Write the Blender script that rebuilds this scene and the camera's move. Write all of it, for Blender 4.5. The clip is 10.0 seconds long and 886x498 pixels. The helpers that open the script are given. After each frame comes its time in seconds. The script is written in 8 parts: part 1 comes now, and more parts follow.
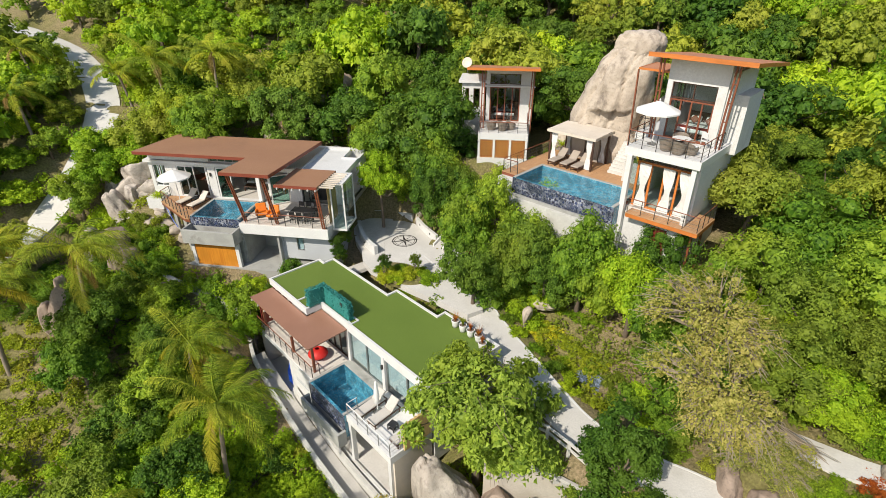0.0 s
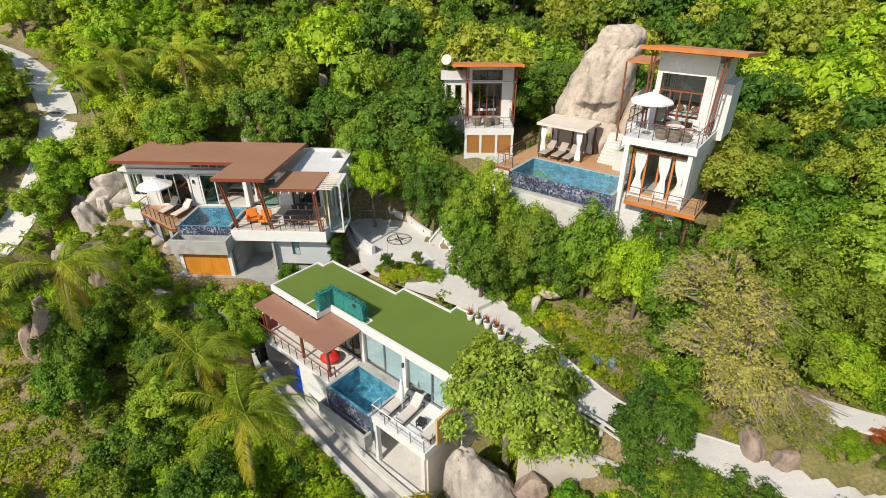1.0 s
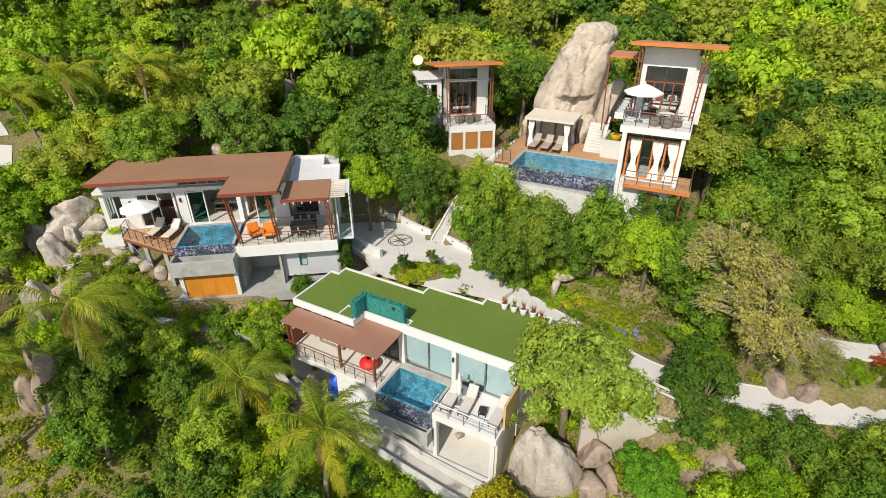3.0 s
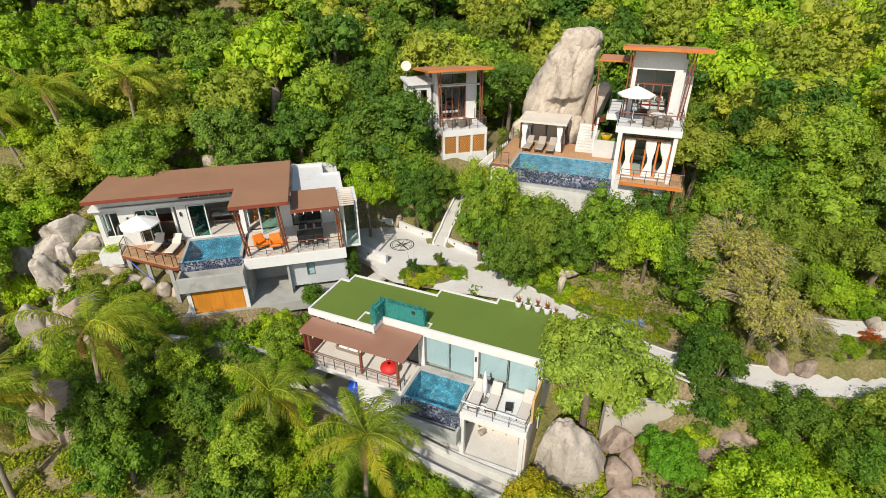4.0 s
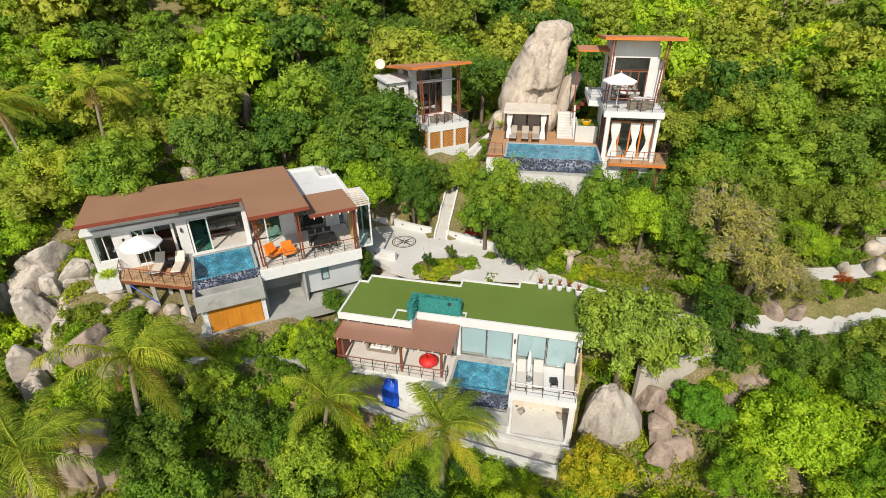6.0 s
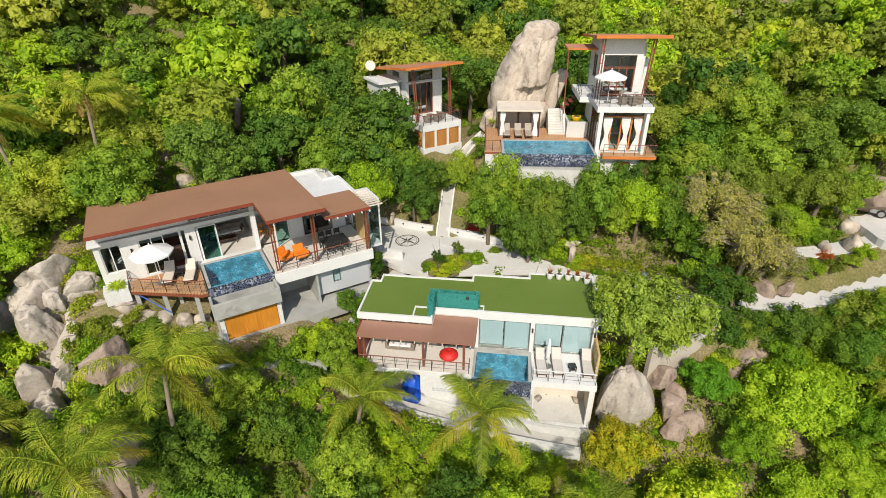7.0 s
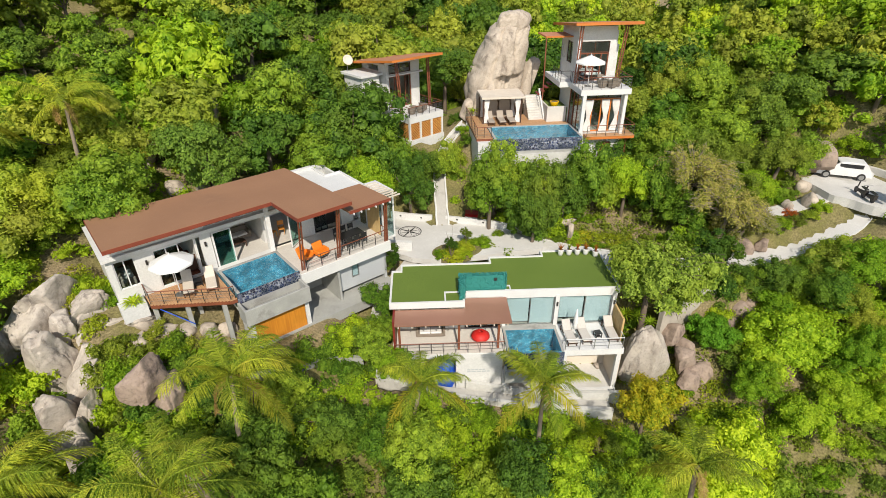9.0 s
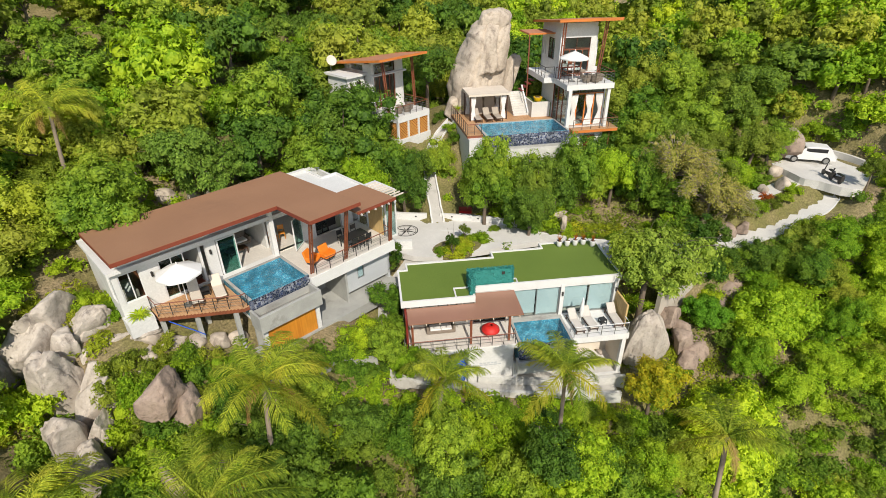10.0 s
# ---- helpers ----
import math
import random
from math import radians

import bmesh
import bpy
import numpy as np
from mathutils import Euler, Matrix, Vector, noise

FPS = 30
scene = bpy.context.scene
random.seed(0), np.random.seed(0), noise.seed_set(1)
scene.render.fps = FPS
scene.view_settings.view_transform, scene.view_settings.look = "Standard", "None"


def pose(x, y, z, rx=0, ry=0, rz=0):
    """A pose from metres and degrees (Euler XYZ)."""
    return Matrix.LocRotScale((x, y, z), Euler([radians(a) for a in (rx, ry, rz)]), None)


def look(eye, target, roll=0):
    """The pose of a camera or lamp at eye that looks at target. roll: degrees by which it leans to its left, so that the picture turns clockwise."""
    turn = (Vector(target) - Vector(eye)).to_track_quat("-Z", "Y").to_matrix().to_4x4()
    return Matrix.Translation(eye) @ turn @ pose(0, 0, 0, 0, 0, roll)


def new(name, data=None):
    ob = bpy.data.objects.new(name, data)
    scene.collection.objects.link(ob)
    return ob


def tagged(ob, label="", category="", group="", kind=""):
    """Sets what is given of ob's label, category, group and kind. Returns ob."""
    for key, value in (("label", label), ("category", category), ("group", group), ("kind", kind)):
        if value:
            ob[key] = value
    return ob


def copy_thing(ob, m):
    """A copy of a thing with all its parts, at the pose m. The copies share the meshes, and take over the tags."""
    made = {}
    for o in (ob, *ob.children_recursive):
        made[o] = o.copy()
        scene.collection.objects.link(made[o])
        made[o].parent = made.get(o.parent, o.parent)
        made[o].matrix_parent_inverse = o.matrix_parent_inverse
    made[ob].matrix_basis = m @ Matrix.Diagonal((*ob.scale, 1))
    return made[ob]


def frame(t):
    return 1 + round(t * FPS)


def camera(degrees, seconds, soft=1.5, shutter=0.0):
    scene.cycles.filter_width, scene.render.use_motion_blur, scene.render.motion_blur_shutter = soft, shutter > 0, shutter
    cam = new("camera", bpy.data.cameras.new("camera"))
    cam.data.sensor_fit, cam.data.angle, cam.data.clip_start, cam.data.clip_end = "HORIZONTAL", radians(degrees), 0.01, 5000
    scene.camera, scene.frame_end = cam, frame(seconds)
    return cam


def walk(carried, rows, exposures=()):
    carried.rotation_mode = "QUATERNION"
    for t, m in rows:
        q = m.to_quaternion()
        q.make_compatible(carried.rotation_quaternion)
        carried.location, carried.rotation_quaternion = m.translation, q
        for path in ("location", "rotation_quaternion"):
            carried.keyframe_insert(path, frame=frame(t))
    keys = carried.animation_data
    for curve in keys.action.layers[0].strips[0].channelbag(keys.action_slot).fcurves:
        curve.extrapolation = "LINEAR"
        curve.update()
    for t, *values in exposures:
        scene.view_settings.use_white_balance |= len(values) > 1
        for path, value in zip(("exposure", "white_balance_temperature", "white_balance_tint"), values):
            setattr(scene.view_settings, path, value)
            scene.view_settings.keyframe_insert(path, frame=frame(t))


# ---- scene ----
cam = camera(80.2, 10.0, soft=0.5)
PATH = [
    (0, (0.426, -0.312, 26.353), (0.404, 1.439, 25.387), -0.2),
    (0.5, (-1.365, -0.391, 26.332), (-1.287, 1.357, 25.364), -0.2),
    (1, (-3.292, -0.472, 26.322), (-3.117, 1.268, 25.351), -0.3),
    (1.5, (-5.142, -0.546, 26.417), (-4.896, 1.184, 25.443), -0.4),
    (2, (-7.012, -0.438, 26.6), (-6.679, 1.274, 25.622), -0.4),
    (2.5, (-8.79, -0.194, 26.721), (-8.367, 1.497, 25.74), -0.3),
    (2.7, (-9.548, -0.034, 26.738), (-9.089, 1.646, 25.755), -0.3),
    (3.8, (-13.657, 0.765, 27.272), (-13.003, 2.381, 26.291), -0.3),
    (4, (-14.265, 0.894, 27.365), (-13.593, 2.501, 26.382), -0.3),
    (4.5, (-16.04, 1.313, 27.401), (-15.297, 2.89, 26.421), -0.3),
    (5, (-17.837, 1.927, 27.371), (-17.024, 3.467, 26.388), -0.4),
    (5.5, (-19.447, 2.632, 27.419), (-18.562, 4.13, 26.432), -0.4),
    (5.7, (-19.963, 2.979, 27.423), (-19.05, 4.458, 26.433), -0.5),
    (7, (-24.22, 4.989, 27.563), (-23.137, 6.348, 26.572), -0.6),
    (7.5, (-25.649, 5.858, 27.401), (-24.514, 7.17, 26.407), -0.7),
    (8, (-27.082, 6.855, 27.259), (-25.887, 8.111, 26.262), -0.7),
    (8.5, (-28.422, 7.943, 27.405), (-27.159, 9.129, 26.405), -0.6),
    (9, (-29.805, 8.975, 27.349), (-28.508, 10.119, 26.346), -0.6),
    (9.5, (-30.982, 10.098, 27.368), (-29.648, 11.195, 26.36), -0.6),
    (10, (-32.08, 11.34, 27.34), (-30.683, 12.358, 26.334), -0.7),
]
walk(cam, [(t, look(eye, target, roll)) for t, eye, target, roll in PATH], exposures=[(0.0, 0.05, 6850, 10), (10.0, 0.0, 6850, 10)])

# ---- light ----
SUN = Vector((-0.49, -0.55, 0.68)).normalized()
world = bpy.data.worlds.new("sky_world")
scene.world = world
world.use_nodes = True
wn = world.node_tree
sky = wn.nodes.new("ShaderNodeTexSky")
sky.sky_type, sky.sun_disc = "NISHITA", False
sky.sun_elevation, sky.sun_rotation = math.asin(SUN.z), math.atan2(SUN.x, SUN.y)
background = wn.nodes["Background"]
wn.links.new(sky.outputs[0], background.inputs["Color"])
background.inputs["Strength"].default_value = 0.15
sun_data = bpy.data.lights.new("sun", "SUN")
sun_data.energy, sun_data.angle, sun_data.color = 4.6, radians(0.6), (1.0, 0.95, 0.86)
sun = new("sun", sun_data)
sun.matrix_world = look(SUN * 80, (0, 0, 0))


# ---- materials ----
def nodes_of(name):
    m = bpy.data.materials.new(name)
    m.use_nodes = True
    t = m.node_tree
    return m, t, t.nodes, t.links, t.nodes["Principled BSDF"]


def mixed(t, factor, a, b, blend="MIX"):
    """A colour mix of two sockets or colours."""
    n = t.nodes.new("ShaderNodeMix")
    n.data_type, n.blend_type = "RGBA", blend
    for socket, value in ((n.inputs[0], factor), (n.inputs[6], a), (n.inputs[7], b)):
        if isinstance(value, bpy.types.NodeSocket):
            t.links.new(value, socket)
        else:
            socket.default_value = value if isinstance(value, float) else (*value, 1)
    return n.outputs[2]


def noise_of(t, scale, detail=4.0, rough=0.55, coord="Object"):
    tc = t.nodes.new("ShaderNodeTexCoord")
    n = t.nodes.new("ShaderNodeTexNoise")
    n.inputs["Scale"].default_value, n.inputs["Detail"].default_value, n.inputs["Roughness"].default_value = scale, detail, rough
    t.links.new(tc.outputs[coord], n.inputs["Vector"])
    return n.outputs[0]


def ramp_of(t, socket, lo, hi):
    n = t.nodes.new("ShaderNodeMapRange")
    n.inputs[1].default_value, n.inputs[2].default_value = lo, hi
    n.clamp = True
    t.links.new(socket, n.inputs[0])
    return n.outputs[0]


def bumped(t, bsdf, socket, strength, distance=0.05):
    b = t.nodes.new("ShaderNodeBump")
    b.inputs["Strength"].default_value, b.inputs["Distance"].default_value = strength, distance
    t.links.new(socket, b.inputs["Height"])
    t.links.new(b.outputs[0], bsdf.inputs["Normal"])


def surface(name, a, b, scale=0.8, fine=14.0, rough=0.7, bump=0.2, metal=0.0, stain=None, spread=(0.35, 0.65)):
    """Two tones mixed in patches, with a finer grain and an optional colour for stains or painted sheen."""
    m, t, n, l, p = nodes_of(name)
    colour = mixed(t, ramp_of(t, noise_of(t, scale), *spread), a, b)
    grain = noise_of(t, fine, 3.0)
    colour = mixed(t, ramp_of(t, grain, 0.3, 0.75), colour, [c * 0.8 for c in a])
    if stain:
        colour = mixed(t, ramp_of(t, noise_of(t, scale * 0.45, 6.0, 0.7), 0.56, 0.72), colour, stain)
    l.new(colour, p.inputs["Base Color"])
    p.inputs["Roughness"].default_value, p.inputs["Metallic"].default_value = rough, metal
    bumped(t, p, grain, bump)
    return m


def boards(name, a, b, pitch, axis=0, rough=0.6):
    """Wood with a grain drawn out along the boards."""
    m, t, n, l, p = nodes_of(name)
    tc, mp, no = n.new("ShaderNodeTexCoord"), n.new("ShaderNodeMapping"), n.new("ShaderNodeTexNoise")
    stretch = [pitch] * 3
    stretch[axis] = pitch * 0.06
    mp.inputs["Scale"].default_value = stretch
    l.new(tc.outputs["Object"], mp.inputs[0])
    l.new(mp.outputs[0], no.inputs["Vector"])
    no.inputs["Scale"].default_value, no.inputs["Detail"].default_value = 4.0, 5.0
    colour = mixed(t, ramp_of(t, no.outputs[0], 0.32, 0.68), a, b)
    colour = mixed(t, ramp_of(t, noise_of(t, 0.7), 0.5, 0.75), colour, [c * 0.7 for c in a])
    l.new(colour, p.inputs["Base Color"])
    p.inputs["Roughness"].default_value = rough
    bumped(t, p, no.outputs[0], 0.25, 0.02)
    return m


def foliage(name, a, b, dry, patch=0.22, shine=0.55, through_light=0.42):
    """Leaves: tone by leaf, by tree and by patches of the hillside, with light passing through."""
    m, t, n, l, p = nodes_of(name)
    geo, info = n.new("ShaderNodeNewGeometry"), n.new("ShaderNodeObjectInfo")
    tc, cell, half = n.new("ShaderNodeTexCoord"), n.new("ShaderNodeTexVoronoi"), n.new("ShaderNodeMath")
    cell.inputs["Scale"].default_value = 15.0
    l.new(tc.outputs["Object"], cell.inputs["Vector"])
    sep = n.new("ShaderNodeSeparateColor")
    l.new(cell.outputs["Color"], sep.inputs[0])
    half.operation = "ADD"
    l.new(geo.outputs["Random Per Island"], half.inputs[0])
    l.new(sep.outputs[0], half.inputs[1])
    mean = n.new("ShaderNodeMath")
    mean.operation = "MULTIPLY"
    mean.inputs[1].default_value = 0.5
    l.new(half.outputs[0], mean.inputs[0])
    colour = mixed(t, ramp_of(t, mean.outputs[0], 0.18, 0.82), [c * 0.85 for c in a], [c * 1.08 for c in b])
    bumped(t, p, cell.outputs["Distance"], 0.8, 0.12)
    where = n.new("ShaderNodeTexNoise")
    where.inputs["Scale"].default_value, where.inputs["Detail"].default_value = patch, 3.0
    l.new(geo.outputs["Position"], where.inputs["Vector"])
    colour = mixed(t, ramp_of(t, where.outputs[0], 0.5, 0.8), colour, dry)
    hue = n.new("ShaderNodeHueSaturation")
    value = n.new("ShaderNodeMath")
    value.operation = "MULTIPLY_ADD"
    l.new(info.outputs["Random"], value.inputs[0])
    value.inputs[1].default_value, value.inputs[2].default_value = 0.7, 0.86
    l.new(value.outputs[0], hue.inputs["Value"])
    shift = n.new("ShaderNodeMath")
    shift.operation = "MULTIPLY_ADD"
    l.new(info.outputs["Random"], shift.inputs[0])
    shift.inputs[1].default_value, shift.inputs[2].default_value = -0.042, 0.520
    l.new(shift.outputs[0], hue.inputs["Hue"])
    l.new(colour, hue.inputs["Color"])
    l.new(hue.outputs[0], p.inputs["Base Color"])
    p.inputs["Roughness"].default_value = shine
    p.inputs["Specular IOR Level"].default_value = 0.25
    trans, mix = n.new("ShaderNodeBsdfTranslucent"), n.new("ShaderNodeMixShader")
    l.new(mixed(t, 1.0, hue.outputs[0], (1.0, 1.0, 0.45), "MULTIPLY"), trans.inputs["Color"])
    mix.inputs[0].default_value = through_light
    l.new(p.outputs[0], mix.inputs[1])
    l.new(trans.outputs[0], mix.inputs[2])
    l.new(mix.outputs[0], n["Material Output"].inputs["Surface"])
    return m


def clear(name, tint, rough=0.02, ior=1.45, ripple=0.0):
    """Thin glass or water: tinted light goes straight through, gloss by Fresnel."""
    m, t, n, l, p = nodes_of(name)
    n.remove(p)
    tr, gl, lw, mx = n.new("ShaderNodeBsdfTransparent"), n.new("ShaderNodeBsdfGlossy"), n.new("ShaderNodeLayerWeight"), n.new("ShaderNodeMixShader")
    tr.inputs["Color"].default_value = (*tint, 1)
    gl.inputs["Roughness"].default_value = rough
    lw.inputs["Blend"].default_value = 0.5
    power, fr = n.new("ShaderNodeMath"), n.new("ShaderNodeMath")
    power.operation, fr.operation = "POWER", "MULTIPLY_ADD"
    power.inputs[1].default_value = 4.0
    base = ((ior - 1) / (ior + 1)) ** 2
    fr.inputs[1].default_value, fr.inputs[2].default_value = 1 - base, base
    l.new(lw.outputs["Facing"], power.inputs[0])
    l.new(power.outputs[0], fr.inputs[0])
    if ripple:
        b = n.new("ShaderNodeBump")
        b.inputs["Strength"].default_value, b.inputs["Distance"].default_value = ripple, 0.1
        l.new(noise_of(t, 2.4, 5.0), b.inputs["Height"])
        l.new(b.outputs[0], gl.inputs["Normal"])
        l.new(b.outputs[0], lw.inputs["Normal"])
    l.new(fr.outputs[0], mx.inputs[0])
    l.new(tr.outputs[0], mx.inputs[1])
    l.new(gl.outputs[0], mx.inputs[2])
    l.new(mx.outputs[0], n["Material Output"].inputs["Surface"])
    return m


def mosaic(name, tones, size, rough=0.25):
    """Small glazed pieces of several tones with grout between, and broad darker patches for rippled water."""
    m, t, n, l, p = nodes_of(name)
    tc, v, e = n.new("ShaderNodeTexCoord"), n.new("ShaderNodeTexVoronoi"), n.new("ShaderNodeTexVoronoi")
    e.feature = "DISTANCE_TO_EDGE"
    for x in (v, e):
        x.inputs["Scale"].default_value = 1 / size
        l.new(tc.outputs["Object"], x.inputs["Vector"])
    sep = n.new("ShaderNodeSeparateColor")
    l.new(v.outputs["Color"], sep.inputs[0])
    r = n.new("ShaderNodeValToRGB")
    r.color_ramp.interpolation = "CONSTANT"
    while len(r.color_ramp.elements) < len(tones):
        r.color_ramp.elements.new(0.5)
    for i, tone in enumerate(tones):
        r.color_ramp.elements[i].position, r.color_ramp.elements[i].color = i / len(tones), (*tone, 1)
    l.new(sep.outputs[0], r.inputs[0])
    # uneven light through rippled water, put into the tile colour as darker patches
    tone = mixed(t, ramp_of(t, noise_of(t, 1.6, 3.0), 0.38, 0.62), r.outputs[0], [c * 0.5 for c in tones[0]])
    l.new(mixed(t, ramp_of(t, e.outputs["Distance"], 0.02, 0.08), (0.16, 0.17, 0.18), tone), p.inputs["Base Color"])
    p.inputs["Roughness"].default_value = rough
    bumped(t, p, e.outputs["Distance"], 0.4, 0.02)
    return m


def granite(name, pale, mid, dark):
    """Granite with rain streaks, lichen patches and a rough skin."""
    m, t, n, l, p = nodes_of(name)
    tc, mp, streak = n.new("ShaderNodeTexCoord"), n.new("ShaderNodeMapping"), n.new("ShaderNodeTexNoise")
    mp.inputs["Scale"].default_value = (1.0, 1.0, 0.4)
    streak.inputs["Scale"].default_value, streak.inputs["Detail"].default_value, streak.inputs["Roughness"].default_value = 1.3, 7.0, 0.65
    l.new(tc.outputs["Object"], mp.inputs[0])
    l.new(mp.outputs[0], streak.inputs["Vector"])
    colour = mixed(t, ramp_of(t, noise_of(t, 0.7, 6.0, 0.65), 0.36, 0.64), pale, mid)
    colour = mixed(t, ramp_of(t, streak.outputs[0], 0.55, 0.70), colour, dark)
    grain = noise_of(t, 5.0, 9.0, 0.6)
    colour = mixed(t, ramp_of(t, grain, 0.5, 0.9), colour, [c * 0.6 for c in mid])
    l.new(colour, p.inputs["Base Color"])
    p.inputs["Roughness"].default_value = 0.92
    bumped(t, p, noise_of(t, 3.0, 10.0, 0.65), 0.6, 0.1)
    return m


WHITE = surface("white_render", (0.70, 0.695, 0.67), (0.62, 0.615, 0.595), 0.6, 9, 0.75, 0.1, stain=(0.50, 0.49, 0.45))
WHITE_FLAT = surface("white_paint", (0.74, 0.735, 0.715), (0.67, 0.665, 0.65), 1.2, 20, 0.5, 0.05, stain=(0.58, 0.57, 0.53))
GREY_WALL = surface("grey_render", (0.50, 0.52, 0.53), (0.44, 0.46, 0.47), 0.7, 12, 0.8, 0.1)
CONCRETE = surface("raw_concrete", (0.42, 0.42, 0.39), (0.30, 0.30, 0.28), 1.1, 16, 0.85, 0.25, stain=(0.20, 0.19, 0.17))
PAVING = surface("pale_concrete_paving", (0.66, 0.64, 0.60), (0.54, 0.52, 0.48), 0.5, 11, 0.8, 0.2, stain=(0.42, 0.40, 0.35))
STREAKED = surface("streaked_white_wall", (0.62, 0.61, 0.57), (0.50, 0.49, 0.45), 1.1, 7, 0.85, 0.25, stain=(0.36, 0.34, 0.30))
STAINED = surface("stained_wall", (0.50, 0.45, 0.38), (0.38, 0.33, 0.27), 0.7, 10, 0.9, 0.35, stain=(0.24, 0.20, 0.16))
FLOOR_TILE = surface("cream_floor", (0.70, 0.66, 0.60), (0.62, 0.58, 0.52), 0.9, 8, 0.35, 0.05)
SHINGLE = surface("brown_roof_felt", (0.35, 0.180, 0.097), (0.30, 0.150, 0.080), 0.35, 26, 0.85, 0.35, stain=(0.26, 0.135, 0.075))
# the paler patch colour paints the roof's sheen
SHEET = surface("brown_roof_sheet", (0.34, 0.175, 0.115), (0.28, 0.14, 0.09), 0.5, 18, 0.34, 0.12, stain=(0.44, 0.28, 0.21))
SALMON = surface("salmon_roof_tile", (0.52, 0.23, 0.12), (0.44, 0.18, 0.09), 0.6, 20, 0.7, 0.25)
FASCIA = surface("red_brown_fascia", (0.25, 0.055, 0.030), (0.20, 0.045, 0.025), 1.4, 18, 0.5, 0.08)
RED_WOOD = boards("red_brown_timber", (0.24, 0.075, 0.035), (0.17, 0.05, 0.025), 3.0, 2, 0.5)
DARK_WOOD = boards("dark_timber", (0.085, 0.040, 0.024), (0.055, 0.026, 0.016), 4.0, 2, 0.45)
DECK_WOOD = boards("honey_deck_timber", (0.56, 0.33, 0.17), (0.43, 0.23, 0.11), 5.0, 1, 0.6)
ORANGE_WOOD = boards("orange_stained_timber", (0.62, 0.20, 0.045), (0.50, 0.15, 0.03), 2.0, 0, 0.5)
PATH_GREY = surface("grey_path_concrete", (0.52, 0.50, 0.46), (0.42, 0.40, 0.37), 0.6, 11, 0.85, 0.2, stain=(0.30, 0.28, 0.24))
GATE_WOOD = boards("amber_varnished_timber", (0.62, 0.25, 0.03), (0.48, 0.17, 0.02), 2.2, 2, 0.4)
BAMBOO = boards("bamboo_cane", (0.62, 0.44, 0.20), (0.46, 0.30, 0.12), 6.0, 2, 0.55)
TURF = surface("artificial_turf", (0.118, 0.185, 0.022), (0.135, 0.205, 0.026), 0.45, 60, 0.9, 0.5)
GOLD_WOOD = boards("golden_lattice_timber", (0.72, 0.36, 0.09), (0.58, 0.26, 0.06), 3.0, 2, 0.5)
HEDGE = surface("teal_leaf_screen", (0.025, 0.23, 0.20), (0.035, 0.30, 0.26), 7.0, 45, 0.6, 0.5)
GRANITE = granite("weathered_granite", (0.41, 0.35, 0.295), (0.27, 0.225, 0.185), (0.11, 0.088, 0.075))
PALE_GRANITE = granite("pale_granite", (0.52, 0.445, 0.36), (0.39, 0.325, 0.26), (0.185, 0.15, 0.12))
BLEACHED_GRANITE = granite("bleached_granite", (0.53, 0.47, 0.40), (0.37, 0.32, 0.27), (0.14, 0.115, 0.10))
BROWN_GRANITE = granite("brown_granite", (0.37, 0.285, 0.225), (0.25, 0.185, 0.145), (0.10, 0.075, 0.062))
POOL_TILE = mosaic("blue_pool_mosaic", [(0.06, 0.36, 0.53), (0.10, 0.44, 0.61), (0.04, 0.29, 0.46), (0.26, 0.60, 0.72)], 0.07)
EDGE_TILE = mosaic("slate_blue_mosaic", [(0.03, 0.05, 0.10), (0.08, 0.09, 0.16), (0.20, 0.22, 0.30), (0.05, 0.07, 0.16), (0.34, 0.36, 0.42), (0.03, 0.03, 0.05)], 0.13)
WATER = clear("pool_water", (0.66, 0.93, 0.97), 0.03, 1.36, 1.6)
GLASS = clear("window_glass", (0.80, 0.88, 0.88), 0.02, 1.5)
GREEN_GLASS = clear("green_glass", (0.52, 0.74, 0.70), 0.02, 1.5)
CURTAIN = surface("white_curtain", (0.80, 0.78, 0.76), (0.70, 0.68, 0.66), 2.0, 12, 0.8, 0.1)
# blind cloth, with the sky reflected in the panes put into its grey-blue
BLIND = surface("grey_blue_blind", (0.62, 0.69, 0.72), (0.56, 0.63, 0.66), 0.5, 10, 0.6, 0.05)
STEEL = surface("dull_steel", (0.42, 0.42, 0.41), (0.34, 0.34, 0.33), 2.0, 20, 0.35, 0.05, 0.8)
IRON = surface("dark_iron", (0.05, 0.045, 0.04), (0.035, 0.03, 0.03), 2.0, 20, 0.5, 0.05, 0.3)
CANVAS = surface("white_canvas", (0.80, 0.80, 0.78), (0.74, 0.74, 0.72), 1.5, 30, 0.8, 0.08)
BEIGE_CANVAS = surface("beige_canvas", (0.70, 0.62, 0.52), (0.62, 0.54, 0.44), 1.2, 24, 0.8, 0.1)
TAUPE = surface("taupe_fabric", (0.40, 0.34, 0.28), (0.34, 0.29, 0.24), 2.0, 30, 0.85, 0.1)
WICKER = surface("grey_brown_wicker", (0.27, 0.22, 0.175), (0.18, 0.145, 0.115), 3.0, 50, 0.6, 0.5)
BLACK = surface("black_lacquer", (0.02, 0.02, 0.022), (0.03, 0.03, 0.03), 2.0, 30, 0.35, 0.05)
ORANGE = surface("orange_fabric", (0.80, 0.22, 0.015), (0.70, 0.17, 0.012), 2.0, 30, 0.6, 0.1)
SCARLET = surface("scarlet_fabric", (0.62, 0.02, 0.015), (0.50, 0.015, 0.012), 2.0, 30, 0.6, 0.1)
MAROON = surface("maroon_paint", (0.22, 0.03, 0.02), (0.17, 0.022, 0.016), 1.0, 20, 0.5, 0.1)
